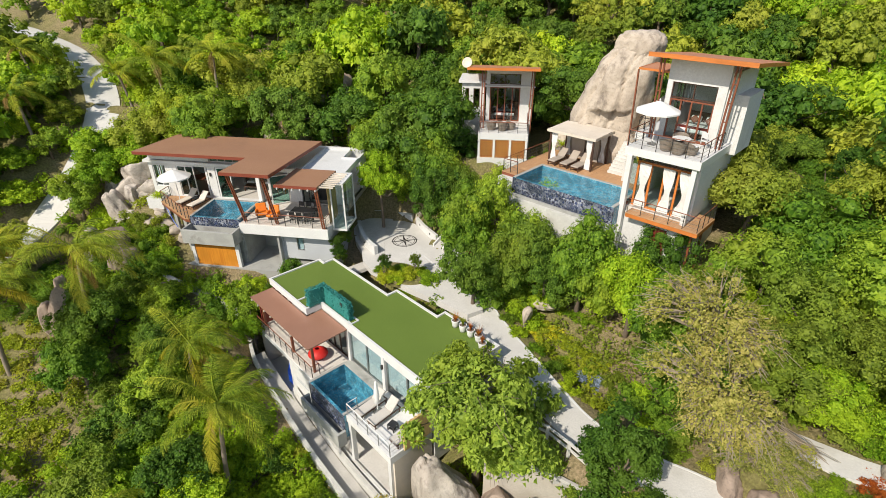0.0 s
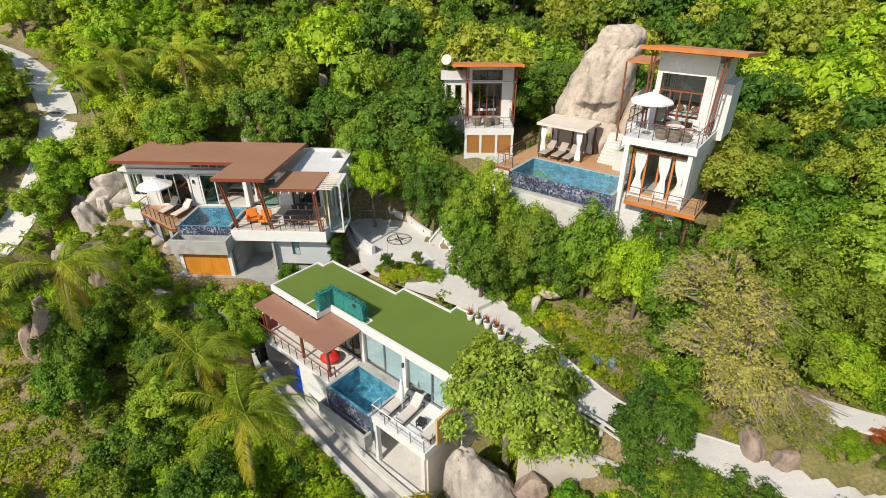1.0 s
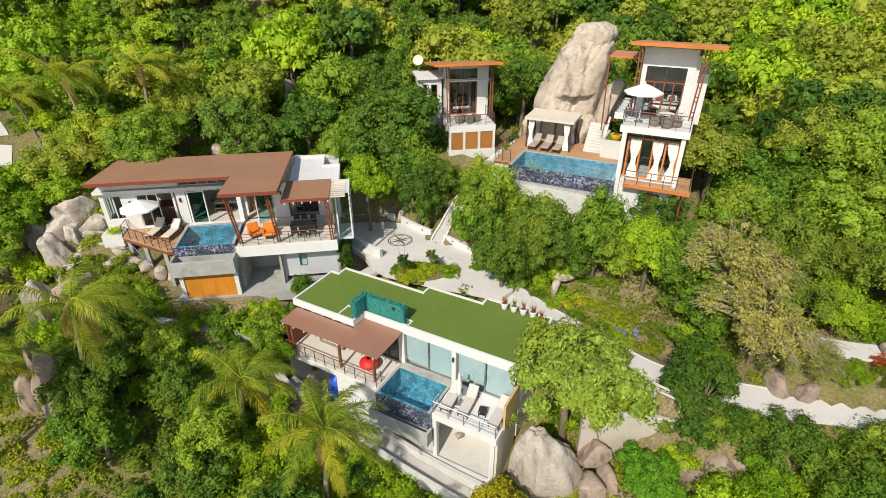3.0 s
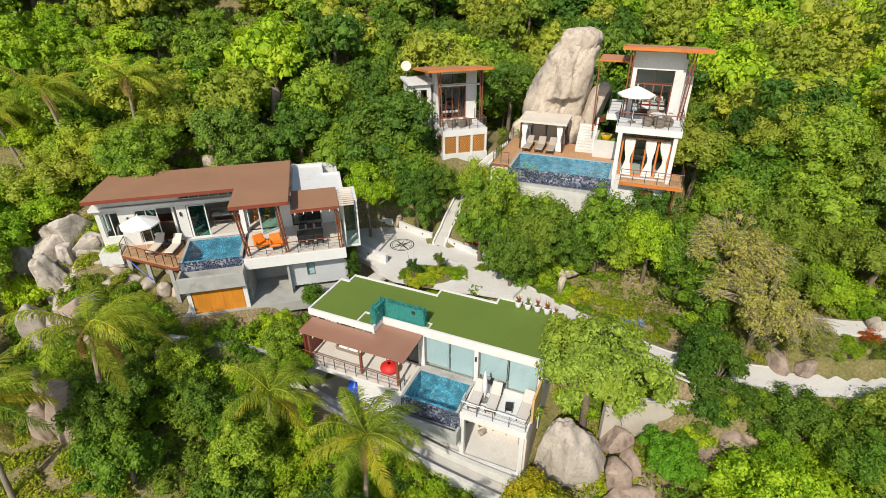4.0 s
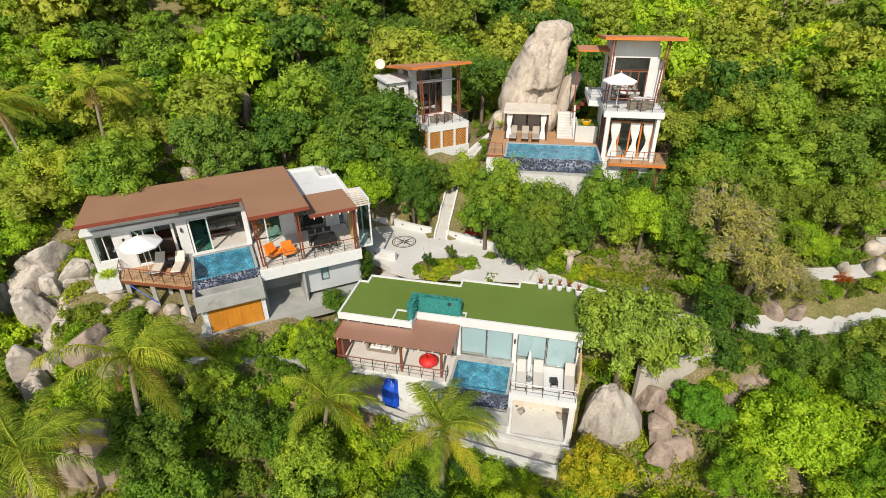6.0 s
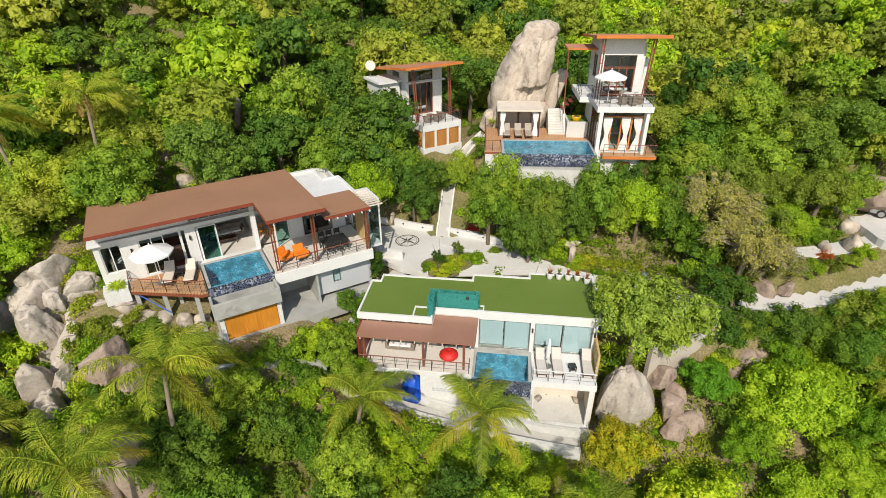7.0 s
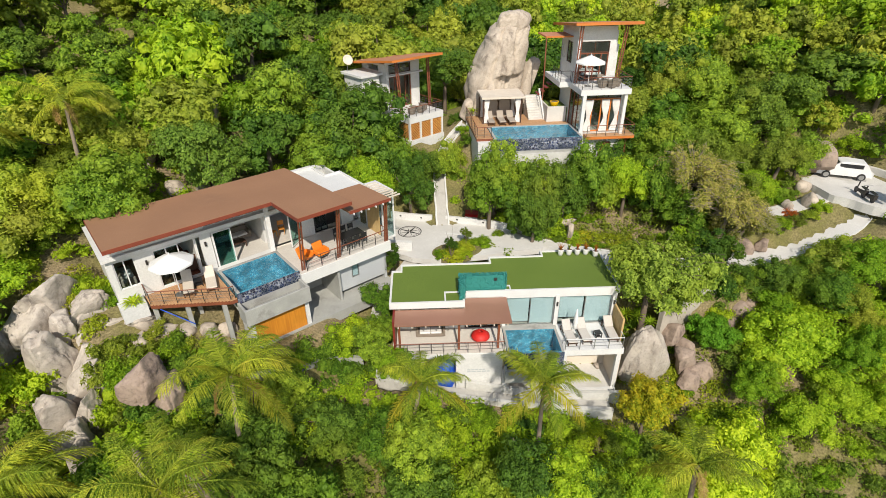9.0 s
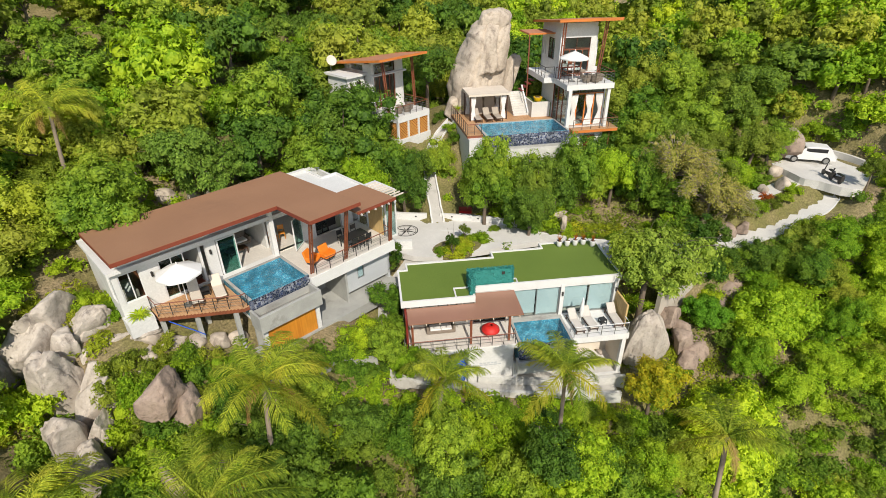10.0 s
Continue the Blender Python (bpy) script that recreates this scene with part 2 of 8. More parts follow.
BLUE_TARP = surface("blue_tarpaulin", (0.012, 0.10, 0.62), (0.01, 0.07, 0.45), 1.2, 10, 0.4, 0.4)
LINEN = surface("white_linen", (0.82, 0.80, 0.78), (0.74, 0.72, 0.70), 1.5, 14, 0.85, 0.2)
PALE_FABRIC = surface("pale_grey_fabric", (0.58, 0.54, 0.49), (0.50, 0.46, 0.42), 1.5, 20, 0.85, 0.15)
YELLOW = surface("yellow_glaze", (0.75, 0.45, 0.01), (0.65, 0.37, 0.01), 2.0, 30, 0.3, 0.05)
BARK = surface("grey_bark", (0.19, 0.145, 0.105), (0.12, 0.09, 0.065), 3.0, 22, 0.9, 0.6)
PALE_BARK = surface("pale_twigs", (0.40, 0.33, 0.24), (0.28, 0.22, 0.15), 3.0, 22, 0.9, 0.4)
PALM_BARK = surface("palm_bark", (0.30, 0.24, 0.18), (0.20, 0.155, 0.115), 2.0, 18, 0.9, 0.5)
LEAF_MID = foliage("leaf_mid_green", (0.100, 0.205, 0.016), (0.24, 0.365, 0.032), (0.32, 0.38, 0.034))
LEAF_DARK = foliage("leaf_dark_green", (0.056, 0.128, 0.014), (0.148, 0.255, 0.028), (0.18, 0.25, 0.028))
LEAF_LIME = foliage("leaf_lime_green", (0.165, 0.325, 0.012), (0.36, 0.50, 0.028), (0.38, 0.46, 0.025))
LEAF_OLIVE = foliage("leaf_olive", (0.18, 0.245, 0.022), (0.32, 0.375, 0.042), (0.33, 0.34, 0.05))
LEAF_GREY = foliage("leaf_grey_green", (0.10, 0.19, 0.020), (0.245, 0.36, 0.05), (0.23, 0.32, 0.035))
LEAF_DRY = foliage("leaf_dry_brown", (0.17, 0.21, 0.035), (0.35, 0.34, 0.09), (0.24, 0.29, 0.04))
LEAF_YELLOW = foliage("leaf_yellow", (0.48, 0.52, 0.02), (0.60, 0.62, 0.05), (0.42, 0.46, 0.02))
LEAF_GOLD = foliage("leaf_golden_green", (0.17, 0.27, 0.012), (0.42, 0.38, 0.02), (0.50, 0.40, 0.02), 0.5)
LEAF_FRESH = foliage("leaf_fresh_green", (0.13, 0.29, 0.014), (0.25, 0.45, 0.03), (0.30, 0.45, 0.03))
LEAF_RED = foliage("leaf_red", (0.45, 0.08, 0.02), (0.55, 0.16, 0.03), (0.40, 0.12, 0.02))
LEAF_BLUE = foliage("flower_blue", (0.30, 0.36, 0.62), (0.42, 0.48, 0.72), (0.10, 0.16, 0.03), 2.0)
FROND = foliage("palm_frond", (0.15, 0.25, 0.018), (0.46, 0.52, 0.05), (0.54, 0.52, 0.06), 0.9, 0.45)
FROND_OLD = foliage("yellowing_palm_frond", (0.34, 0.33, 0.02), (0.50, 0.46, 0.04), (0.40, 0.38, 0.05), 0.4, 0.6)
FROND_DRY = foliage("dry_palm_frond", (0.42, 0.29, 0.09), (0.52, 0.38, 0.15), (0.36, 0.25, 0.08))
GRASS = foliage("grass_blade", (0.22, 0.31, 0.02), (0.36, 0.42, 0.03), (0.44, 0.38, 0.07), 0.3)


def earth_material():
    m, t, n, l, p = nodes_of("hillside_earth")
    big = noise_of(t, 0.11, 6.0, 0.6)
    mid = noise_of(t, 0.9, 5.0, 0.6)
    colour = mixed(t, ramp_of(t, mid, 0.35, 0.65), (0.20, 0.195, 0.05), (0.32, 0.27, 0.11))
    colour = mixed(t, ramp_of(t, big, 0.46, 0.62), colour, (0.40, 0.30, 0.18))
    colour = mixed(t, ramp_of(t, noise_of(t, 7.0, 4.0), 0.3, 0.8), colour, (0.09, 0.08, 0.03))
    l.new(colour, p.inputs["Base Color"])
    p.inputs["Roughness"].default_value = 0.95
    bumped(t, p, noise_of(t, 3.0, 8.0, 0.7), 0.8, 0.3)
    return m


EARTH = earth_material()


# ---- building blocks ----
class Geo:
    """Collects vertices and faces of one mesh."""

    def __init__(self):
        self.v, self.f = [], []

    def add(self, verts, faces):
        k = len(self.v)
        self.v += [tuple(p) for p in verts]
        self.f += [tuple(k + i for i in f) for f in faces]
        return self

    def box(self, x0, x1, y0, y1, z0, z1):
        x0, x1, y0, y1, z0, z1 = min(x0, x1), max(x0, x1), min(y0, y1), max(y0, y1), min(z0, z1), max(z0, z1)
        return self.add([(x, y, z) for z in (z0, z1) for y in (y0, y1) for x in (x0, x1)],
                        [(0, 2, 3, 1), (4, 5, 7, 6), (0, 1, 5, 4), (2, 6, 7, 3), (0, 4, 6, 2), (1, 3, 7, 5)])

    def prism(self, pts, z0, z1):
        """A polygon, counter-clockwise, raised from z0 to z1; each may be a number or a function of x, y."""
        lo = z0 if callable(z0) else (lambda x, y: z0)
        hi = z1 if callable(z1) else (lambda x, y: z1)
        n = len(pts)
        verts = [(x, y, lo(x, y)) for x, y in pts] + [(x, y, hi(x, y)) for x, y in pts]
        return self.add(verts, [tuple(range(n))[::-1], tuple(range(n, 2 * n))] + [(i, (i + 1) % n, n + (i + 1) % n, n + i) for i in range(n)])

    def tube(self, pts, radii, n=6, cap=True):
        """A round bar through the points; radii: one number or one for each point."""
        pts = [Vector(p) for p in pts]
        radii = radii if isinstance(radii, (list, tuple)) else [radii] * len(pts)
        k, side = len(self.v), None
        for i, p in enumerate(pts):
            d = (pts[min(i + 1, len(pts) - 1)] - pts[max(i - 1, 0)]).normalized()
            side = (side - d * side.dot(d)).normalized() if side else d.orthogonal().normalized()
            up = d.cross(side)
            self.v += [tuple(p + (side * math.cos(a) + up * math.sin(a)) * radii[i]) for a in (2 * math.pi * j / n for j in range(n))]
        for i in range(len(pts) - 1):
            self.f += [(k + i * n + j, k + i * n + (j + 1) % n, k + (i + 1) * n + (j + 1) % n, k + (i + 1) * n + j) for j in range(n)]
        if cap:
            self.f += [tuple(range(k, k + n))[::-1], tuple(range(k + (len(pts) - 1) * n, k + len(pts) * n))]
        return self

    def bar(self, p0, p1, w, h=None):
        """A square bar from p0 to p1."""
        p0, p1, h = Vector(p0), Vector(p1), h or w
        d = (p1 - p0).normalized()
        side = (d.cross(Vector((0, 0, 1))) if abs(d.z) < 0.99 else Vector((1, 0, 0))).normalized()
        up = side.cross(d)
        verts = [p + side * a * w / 2 + up * b * h / 2 for p in (p0, p1) for a, b in ((-1, -1), (1, -1), (1, 1), (-1, 1))]
        return self.add(verts, [(0, 1, 2, 3), (7, 6, 5, 4), (0, 4, 5, 1), (1, 5, 6, 2), (2, 6, 7, 3), (3, 7, 4, 0)])

    def lathe(self, rings, n=16, centre=(0, 0)):
        """Rings of (radius, z) turned about an upright axis."""
        k = len(self.v)
        for r, z in rings:
            self.v += [(centre[0] + r * math.cos(2 * math.pi * j / n), centre[1] + r * math.sin(2 * math.pi * j / n), z) for j in range(n)]
        for i in range(len(rings) - 1):
            self.f += [(k + i * n + j, k + i * n + (j + 1) % n, k + (i + 1) * n + (j + 1) % n, k + (i + 1) * n + j) for j in range(n)]
        self.f += [tuple(range(k, k + n))[::-1], tuple(range(k + (len(rings) - 1) * n, k + len(rings) * n))]
        return self

    def wall(self, a, b, thick, z0, z1, holes=()):
        """An upright wall from a to b (x, y), its face on the line and its thickness to the left; holes: along0, along1, z0, z1."""
        a, b = Vector(a), Vector(b)
        d = (b - a).normalized()
        left, length = Vector((-d.y, d.x)), (b - a).length
        ss = sorted({0.0, length, *[h[0] for h in holes if 0 < h[0] < length], *[h[1] for h in holes if 0 < h[1] < length]})
        zz = sorted({z0, z1, *[h[2] for h in holes if z0 < h[2] < z1], *[h[3] for h in holes if z0 < h[3] < z1]})

        def solid(i, j):
            if not (0 <= i < len(ss) - 1 and 0 <= j < len(zz) - 1):
                return False
            s, z = (ss[i] + ss[i + 1]) / 2, (zz[j] + zz[j + 1]) / 2
            return not any(h[0] < s < h[1] and h[2] < z < h[3] for h in holes)

        found = {}

        def corner(i, j, back):
            key = (i, j, back)
            if key not in found:
                q = a + d * ss[i] + left * (thick if back else 0)
                found[key] = len(self.v)
                self.v.append((q.x, q.y, zz[j]))
            return found[key]

        for i in range(len(ss) - 1):
            for j in range(len(zz) - 1):
                if not solid(i, j):
                    continue
                c = [(i, j), (i + 1, j), (i + 1, j + 1), (i, j + 1)]
                self.f.append(tuple(corner(*k, False) for k in c))
                self.f.append(tuple(corner(*k, True) for k in reversed(c)))
                for (p, q), beside in zip(zip(c, c[1:] + c[:1]), ((i, j - 1), (i + 1, j), (i, j + 1), (i - 1, j))):
                    if not solid(*beside):
                        self.f.append((corner(*q, False), corner(*p, False), corner(*p, True), corner(*q, True)))
        return self


def mesh_of(name, geo, material, bevel=0.0, smooth=False):
    me = bpy.data.meshes.new(name)
    me.from_pydata(geo.v, [], geo.f)
    if bevel:
        bm = bmesh.new()
        bm.from_mesh(me)
        bmesh.ops.bevel(bm, geom=bm.edges[:], offset=bevel, segments=1, affect="EDGES", clamp_overlap=True)
        bm.to_mesh(me)
        bm.free()
    if smooth:
        me.polygons.foreach_set("use_smooth", [True] * len(me.polygons))
    me.materials.append(material)
    me.update()
    return me


def part(name, geo, material, parent=None, label="", bevel=0.0, smooth=False):
    ob = new(name, mesh_of(name, geo, material, bevel, smooth))
    ob.parent = parent
    return tagged(ob, label) if label else ob


def pieces(name, geo, material, parent, label="", bevel=0.0):
    """Links each separate shape of geo as a part of its own."""
    root = list(range(len(geo.v)))

    def find(i):
        while root[i] != i:
            root[i] = root[root[i]]
            i = root[i]
        return i

    for f in geo.f:
        for k in f[1:]:
            root[find(k)] = find(f[0])
    groups = {}
    for f in geo.f:
        groups.setdefault(find(f[0]), []).append(f)
    for faces in groups.values():
        index = {}
        g = Geo()
        for f in faces:
            for k in f:
                if k not in index:
                    index[k] = len(g.v)
                    g.v.append(geo.v[k])
        g.f = [tuple(index[k] for k in f) for f in faces]
        part(name, g, material, parent, label, bevel)


def thing(name, m, label, category, group="", kind=""):
    """An empty at the base of a thing, at the pose m."""
    ob = new(name)
    ob.empty_display_size = 0.2
    ob.matrix_world = m
    return tagged(ob, label, category, group, kind)


def boxes(*rows):
    g = Geo()
    for r in rows:
        g.box(*r)
    return g


def inset(pts, d):
    """A right-angled polygon, counter-clockwise, drawn in by d."""
    out, n = [], len(pts)
    for i in range(n):
        p, q, r = Vector(pts[i - 1]), Vector(pts[i]), Vector(pts[(i + 1) % n])
        e, f = (q - p).normalized(), (r - q).normalized()
        out.append(tuple(q + d * (Vector((-e.y, e.x)) + Vector((-f.y, f.x)))))
    return out


def rim(pts, d, z0, z1):
    """A kerb of width d along the inside of a polygon, in one piece."""
    g, inner, n = Geo(), inset(pts, d), len(pts)
    g.v = [(x, y, z) for z in (z0, z1) for ring in (pts, inner) for x, y in ring]
    for i in range(n):
        j = (i + 1) % n
        g.f += [(i, j, 2 * n + j, 2 * n + i), (n + j, n + i, 3 * n + i, 3 * n + j), (2 * n + i, 2 * n + j, 3 * n + j, 3 * n + i), (j, i, n + i, n + j)]
    return g


def rail_row(parent, pts, height, gap=0.95, post=0.036, wires=3, post_mat=None, rail_mat=None, name="railing"):
    """A railing along points (x, y, z): posts, a top rail and thin wires."""
    rail = part(name, Geo().tube([Vector(p) + Vector((0, 0, height)) for p in pts], 0.03, 6), rail_mat or RED_WOOD, parent)
    wire = Geo()
    for p, q in zip(pts, pts[1:]):
        p, q = Vector(p), Vector(q)
        n = max(1, round((q - p).length / gap))
        for i in range(n + 1):
            if i or p == Vector(pts[0]):
                at = p.lerp(q, i / n)
                part("rail_post", Geo().box(at.x - post / 2, at.x + post / 2, at.y - post / 2, at.y + post / 2, at.z, at.z + height), post_mat or IRON, rail)
        for k in range(wires):
            up = Vector((0, 0, height * (k + 1) / (wires + 1)))
            wire.tube([p + up, q + up], 0.011, 4)
    pieces("wire", wire, STEEL, rail)
    return rail


def window(parent, a, b, z0, z1, panes=2, frame_mat=None, glass=None, bar=0.06, depth=0.08, name="window", open_pane=-1):
    """A glazed unit from a to b (x, y): frame, and each pane."""
    a, b = Vector((*a, 0)), Vector((*b, 0))
    d = (b - a).normalized()
    long = (b - a).length
    holes = [(bar * 0.5 + (long - bar) * i / panes + bar * 0.5, bar * 0.5 + (long - bar) * (i + 1) / panes - bar * 0.5, z0 + bar, z1 - bar) for i in range(panes)]
    off = Vector((d.y, -d.x, 0)) * depth / 2
    g = Geo().wall((a + off).to_2d(), (b + off).to_2d(), depth, z0, z1, holes)
    w = part(name, g, frame_mat or RED_WOOD, parent)
    side = Vector((-d.y, d.x, 0))
    for i in range(panes):
        if i == open_pane:
            continue
        p, q = a.lerp(b, i / panes) + d * bar * 0.5, a.lerp(b, (i + 1) / panes) - d * bar * 0.5
        s = side * (0.012 if i % 2 else -0.012)
        gg = Geo().prism([((p + s).x, (p + s).y), ((q + s).x, (q + s).y), ((q + s + side * 0.008).x, (q + s + side * 0.008).y), ((p + s + side * 0.008).x, (p + s + side * 0.008).y)], z0 + bar, z1 - bar)
        pane = part("pane", gg, glass or GLASS, w)
        pane.visible_shadow = False
    return w


def drape(parent, x0, x1, y, z0, z1, tie=0.0, folds=9, material=None, name="curtain", lean=0.0):
    """A hanging cloth with folds; tie: how far it is gathered in half way down."""
    cols, rows = folds * 4, 10
    g, verts = Geo(), []
    for j in range(rows + 1):
        s = j / rows
        pinch = 1 - tie * math.exp(-((s - 0.55) / 0.22) ** 2)
        for i in range(cols + 1):
            u = i / cols
            x = x0 + (x1 - x0) * (0.5 + (u - 0.5) * pinch) + lean * math.exp(-((s - 0.55) / 0.3) ** 2)
            verts.append((x, y + 0.05 * math.sin(u * folds * 2 * math.pi), z1 + (z0 - z1) * s))
    w = cols + 1
    g.add(verts, [(j * w + i, j * w + i + 1, (j + 1) * w + i + 1, (j + 1) * w + i) for j in range(rows) for i in range(cols)])
    return part(name, g, material or CURTAIN, parent, smooth=True)


# ---- ground ----
def smooth(a, b, x):
    s = min(1.0, max(0.0, (x - a) / (b - a)))
    return s * s * (3 - 2 * s)


def to_local(x, y, ox, oy, angle):
    c, s = math.cos(radians(angle)), math.sin(radians(angle))
    return (x - ox) * c + (y - oy) * s, -(x - ox) * s + (y - oy) * c


def to_world(u, v, frame_of):
    ox, oy, angle = frame_of
    c, s = math.cos(radians(angle)), math.sin(radians(angle))
    return ox + u * c - v * s, oy + u * s + v * c


VILLA_A, VILLA_B, VILLA_C, VILLA_D = (-15.0, 34.0, -9.0), (-11.67, 29.6, -46.5), (2.78, 41.5, -7.0), (10.65, 29.31, -43.0)
# discs levelled into the slope: x, y, radius, height, fade
PADS = [(-3.0, 36.3, 3.3, 6.6, 1.2), (-5.6, 38.6, 1.6, 6.6, 1.0), (-2.6, 31.3, 1.9, 6.4, 1.4), (0.4, 29.4, 1.9, 6.4, 1.4), (12.4, 38.6, 4.0, 13.0, 5.0), (5.0, 45.2, 3.6, 11.7, 3.5), (22.9, 9.8, 4.9, 9.66, 2.2), (-30.2, 36.2, 1.6, 2.4, 3.0), (-31.0, 40.0, 1.6, 4.4, 3.0), (-28.9, 38.4, 1.5, 4.2, 2.0), (-28.8, 35.4, 1.6, 2.0, 2.4), (-28.6, 42.0, 1.0, 6.2, 2.2)]
# paths: half width, fade and points (x, y, z)
GARDEN_PATH = [(-0.6, 34.4, 6.9), (0.7, 32.3, 6.9), (1.7, 29.8, 6.85), (2.4, 27.2, 6.6), (3.6, 24.4, 6.4), (4.9, 21.6, 6.4), (5.9, 19.2, 6.4), (6.9, 17.3, 6.4), (8.7, 16.0, 6.3), (10.6, 14.8, 6.2), (12.6, 13.6, 6.2), (14.5, 12.3, 6.4), (16.3, 10.8, 6.9), (18.0, 9.3, 7.8), (20.2, 8.6, 8.9), (22.0, 9.2, 9.6)]
STAIR_PATH = [(-0.4, 34.9, 6.9), (1.1, 36.4, 7.9), (2.6, 37.9, 8.7), (4.2, 39.4, 9.6), (6.3, 40.3, 11.2), (8.2, 39.6, 12.6)]
RAMP_PATH = [(-4.6, 33.6, 6.8), (-6.2, 33.3, 6.2), (-8.4, 33.6, 5.3), (-10.2, 32.4, 4.9), (-12.4, 30.4, 4.4)]
UPPER_PATH = [(14.6, 15.9, 8.2), (15.6, 15.0, 8.2), (16.8, 14.0, 8.3), (18.3, 12.9, 8.6), (20.0, 11.6, 9.1), (21.3, 10.6, 9.5)]
ROAD = [(-43.0, 30.0, 2.4), (-37.5, 34.4, 4.4), (-34.4, 38.6, 6.2), (-33.4, 43.5, 8.8), (-33.3, 48.0, 11.2), (-34.0, 52.3, 13.5), (-37.0, 57.0, 15.5), (-42.5, 62.0, 17.5), (-50.0, 66.0, 19.2), (-60.0, 69.0, 20.5)]
LOWER_WALK = [(-12.7, 27.8, 2.5), (-10.0, 24.6, 1.55), (-7.05, 21.0, 0.95), (-5.0, 18.9, 0.6), (-3.6, 17.3, 0.4)]
WAYS = [(LOWER_WALK, 0.5, 0.7), (GARDEN_PATH, 1.5, 1.4), (STAIR_PATH, 0.7, 1.2), (RAMP_PATH, 0.9, 1.0), (UPPER_PATH, 1.2, 1.2), (ROAD, 1.7, 3.0)]


# ground dug away under the houses: villa, rectangle and height
CUTS = [(VILLA_A, -9.6, 7.4, 3.6, 9.4, 9.1), (VILLA_A, 0.0, 7.4, -1.2, 3.4, 6.0), (VILLA_A, -4.2, 0.2, -1.5, 0.5, 6.0), (VILLA_B, 0.2, 15.2, 1.2, 6.0, 4.0), (VILLA_B, 0.0, 15.2, -1.4, 1.0, 0.85), (VILLA_D, -8.6, 5.2, 0.4, 7.2, 12.5), (VILLA_D, -8.6, 5.2, -2.4, 0.2, 9.3)]


def nearest_on(points, x, y):
    """Distance to a line of points, and the height there."""
    best, height = 1e9, 0.0
    for (x0, y0, z0), (x1, y1, z1) in zip(points, points[1:]):
        dx, dy = x1 - x0, y1 - y0
        s = min(1.0, max(0.0, ((x - x0) * dx + (y - y0) * dy) / (dx * dx + dy * dy)))
        d = math.hypot(x - x0 - s * dx, y - y0 - s * dy)
        if d < best:
            best, height = d, z0 + s * (z1 - z0)
    return best, height


def hill(x, y):
    """The bare slope: it climbs away from the sea and on to a spur on the east."""
    z = 7 + 0.4 * (y - 36)
    z += max(0.0, x + 3) * 0.5 * min(1.1, max(0.0, (48 - y) / 35)) * (1 - 0.35 * smooth(30, 90, x))
    z = 75 - 12 * math.log1p(math.exp((75 - z) / 12)) if z > 30 else z
    if z < -6:
        z = -22 + 16 * math.exp((z + 6) / 16)
    return z


def ground_at(x, y):
    z = hill(x, y)
    if -60 < x < 60 and -5 < y < 80:
        z += 0.55 * (noise.noise((x * 0.16, y * 0.16, 3.0))) + 0.18 * noise.noise((x * 0.6, y * 0.6, 7.0))
    for px, py, r, h, fade in PADS:
        w = 1 - smooth(r, r + fade, math.hypot(x - px, y - py))
        z += (h - z) * w
    for points, half, fade in WAYS:
        d, h = nearest_on(points, x, y)
        z += (h - 0.02 - z) * (1 - smooth(half, half + fade, d))
    for frame_of, u0, u1, v0, v1, cap in CUTS:
        u, v = to_local(x, y, *frame_of)
        d = math.hypot(max(0.0, u0 - u, u - u1), max(0.0, v0 - v, v - v1))
        if d < 4:
            z = min(z, cap + 1.3 * d)
    return z


def axis_steps(lo, hi, step, reach):
    mid = list(np.arange(lo, hi + step * 0.5, step))
    out, d, a = [], step, hi
    while a < reach:
        d *= 1.35
        a += d
        out.append(a)
    d, a, before = step, lo, []
    while a > -reach:
        d *= 1.35
        a -= d
        before.append(a)
    return before[::-1] + mid + out


def build_ground():
    xs, ys = axis_steps(-48, 40, 0.62, 2500), axis_steps(6, 70, 0.62, 2500)
    verts = [(x, y, ground_at(x, y)) for y in ys for x in xs]
    w = len(xs)
    g = Geo().add(verts, [(j * w + i, j * w + i + 1, (j + 1) * w + i + 1, (j + 1) * w + i) for j in range(len(ys) - 1) for i in range(w - 1)])
    tagged(part("ground", g, EARTH, smooth=True), "steep earthy hillside with grass and bare soil", "ground", kind="structure")


build_ground()


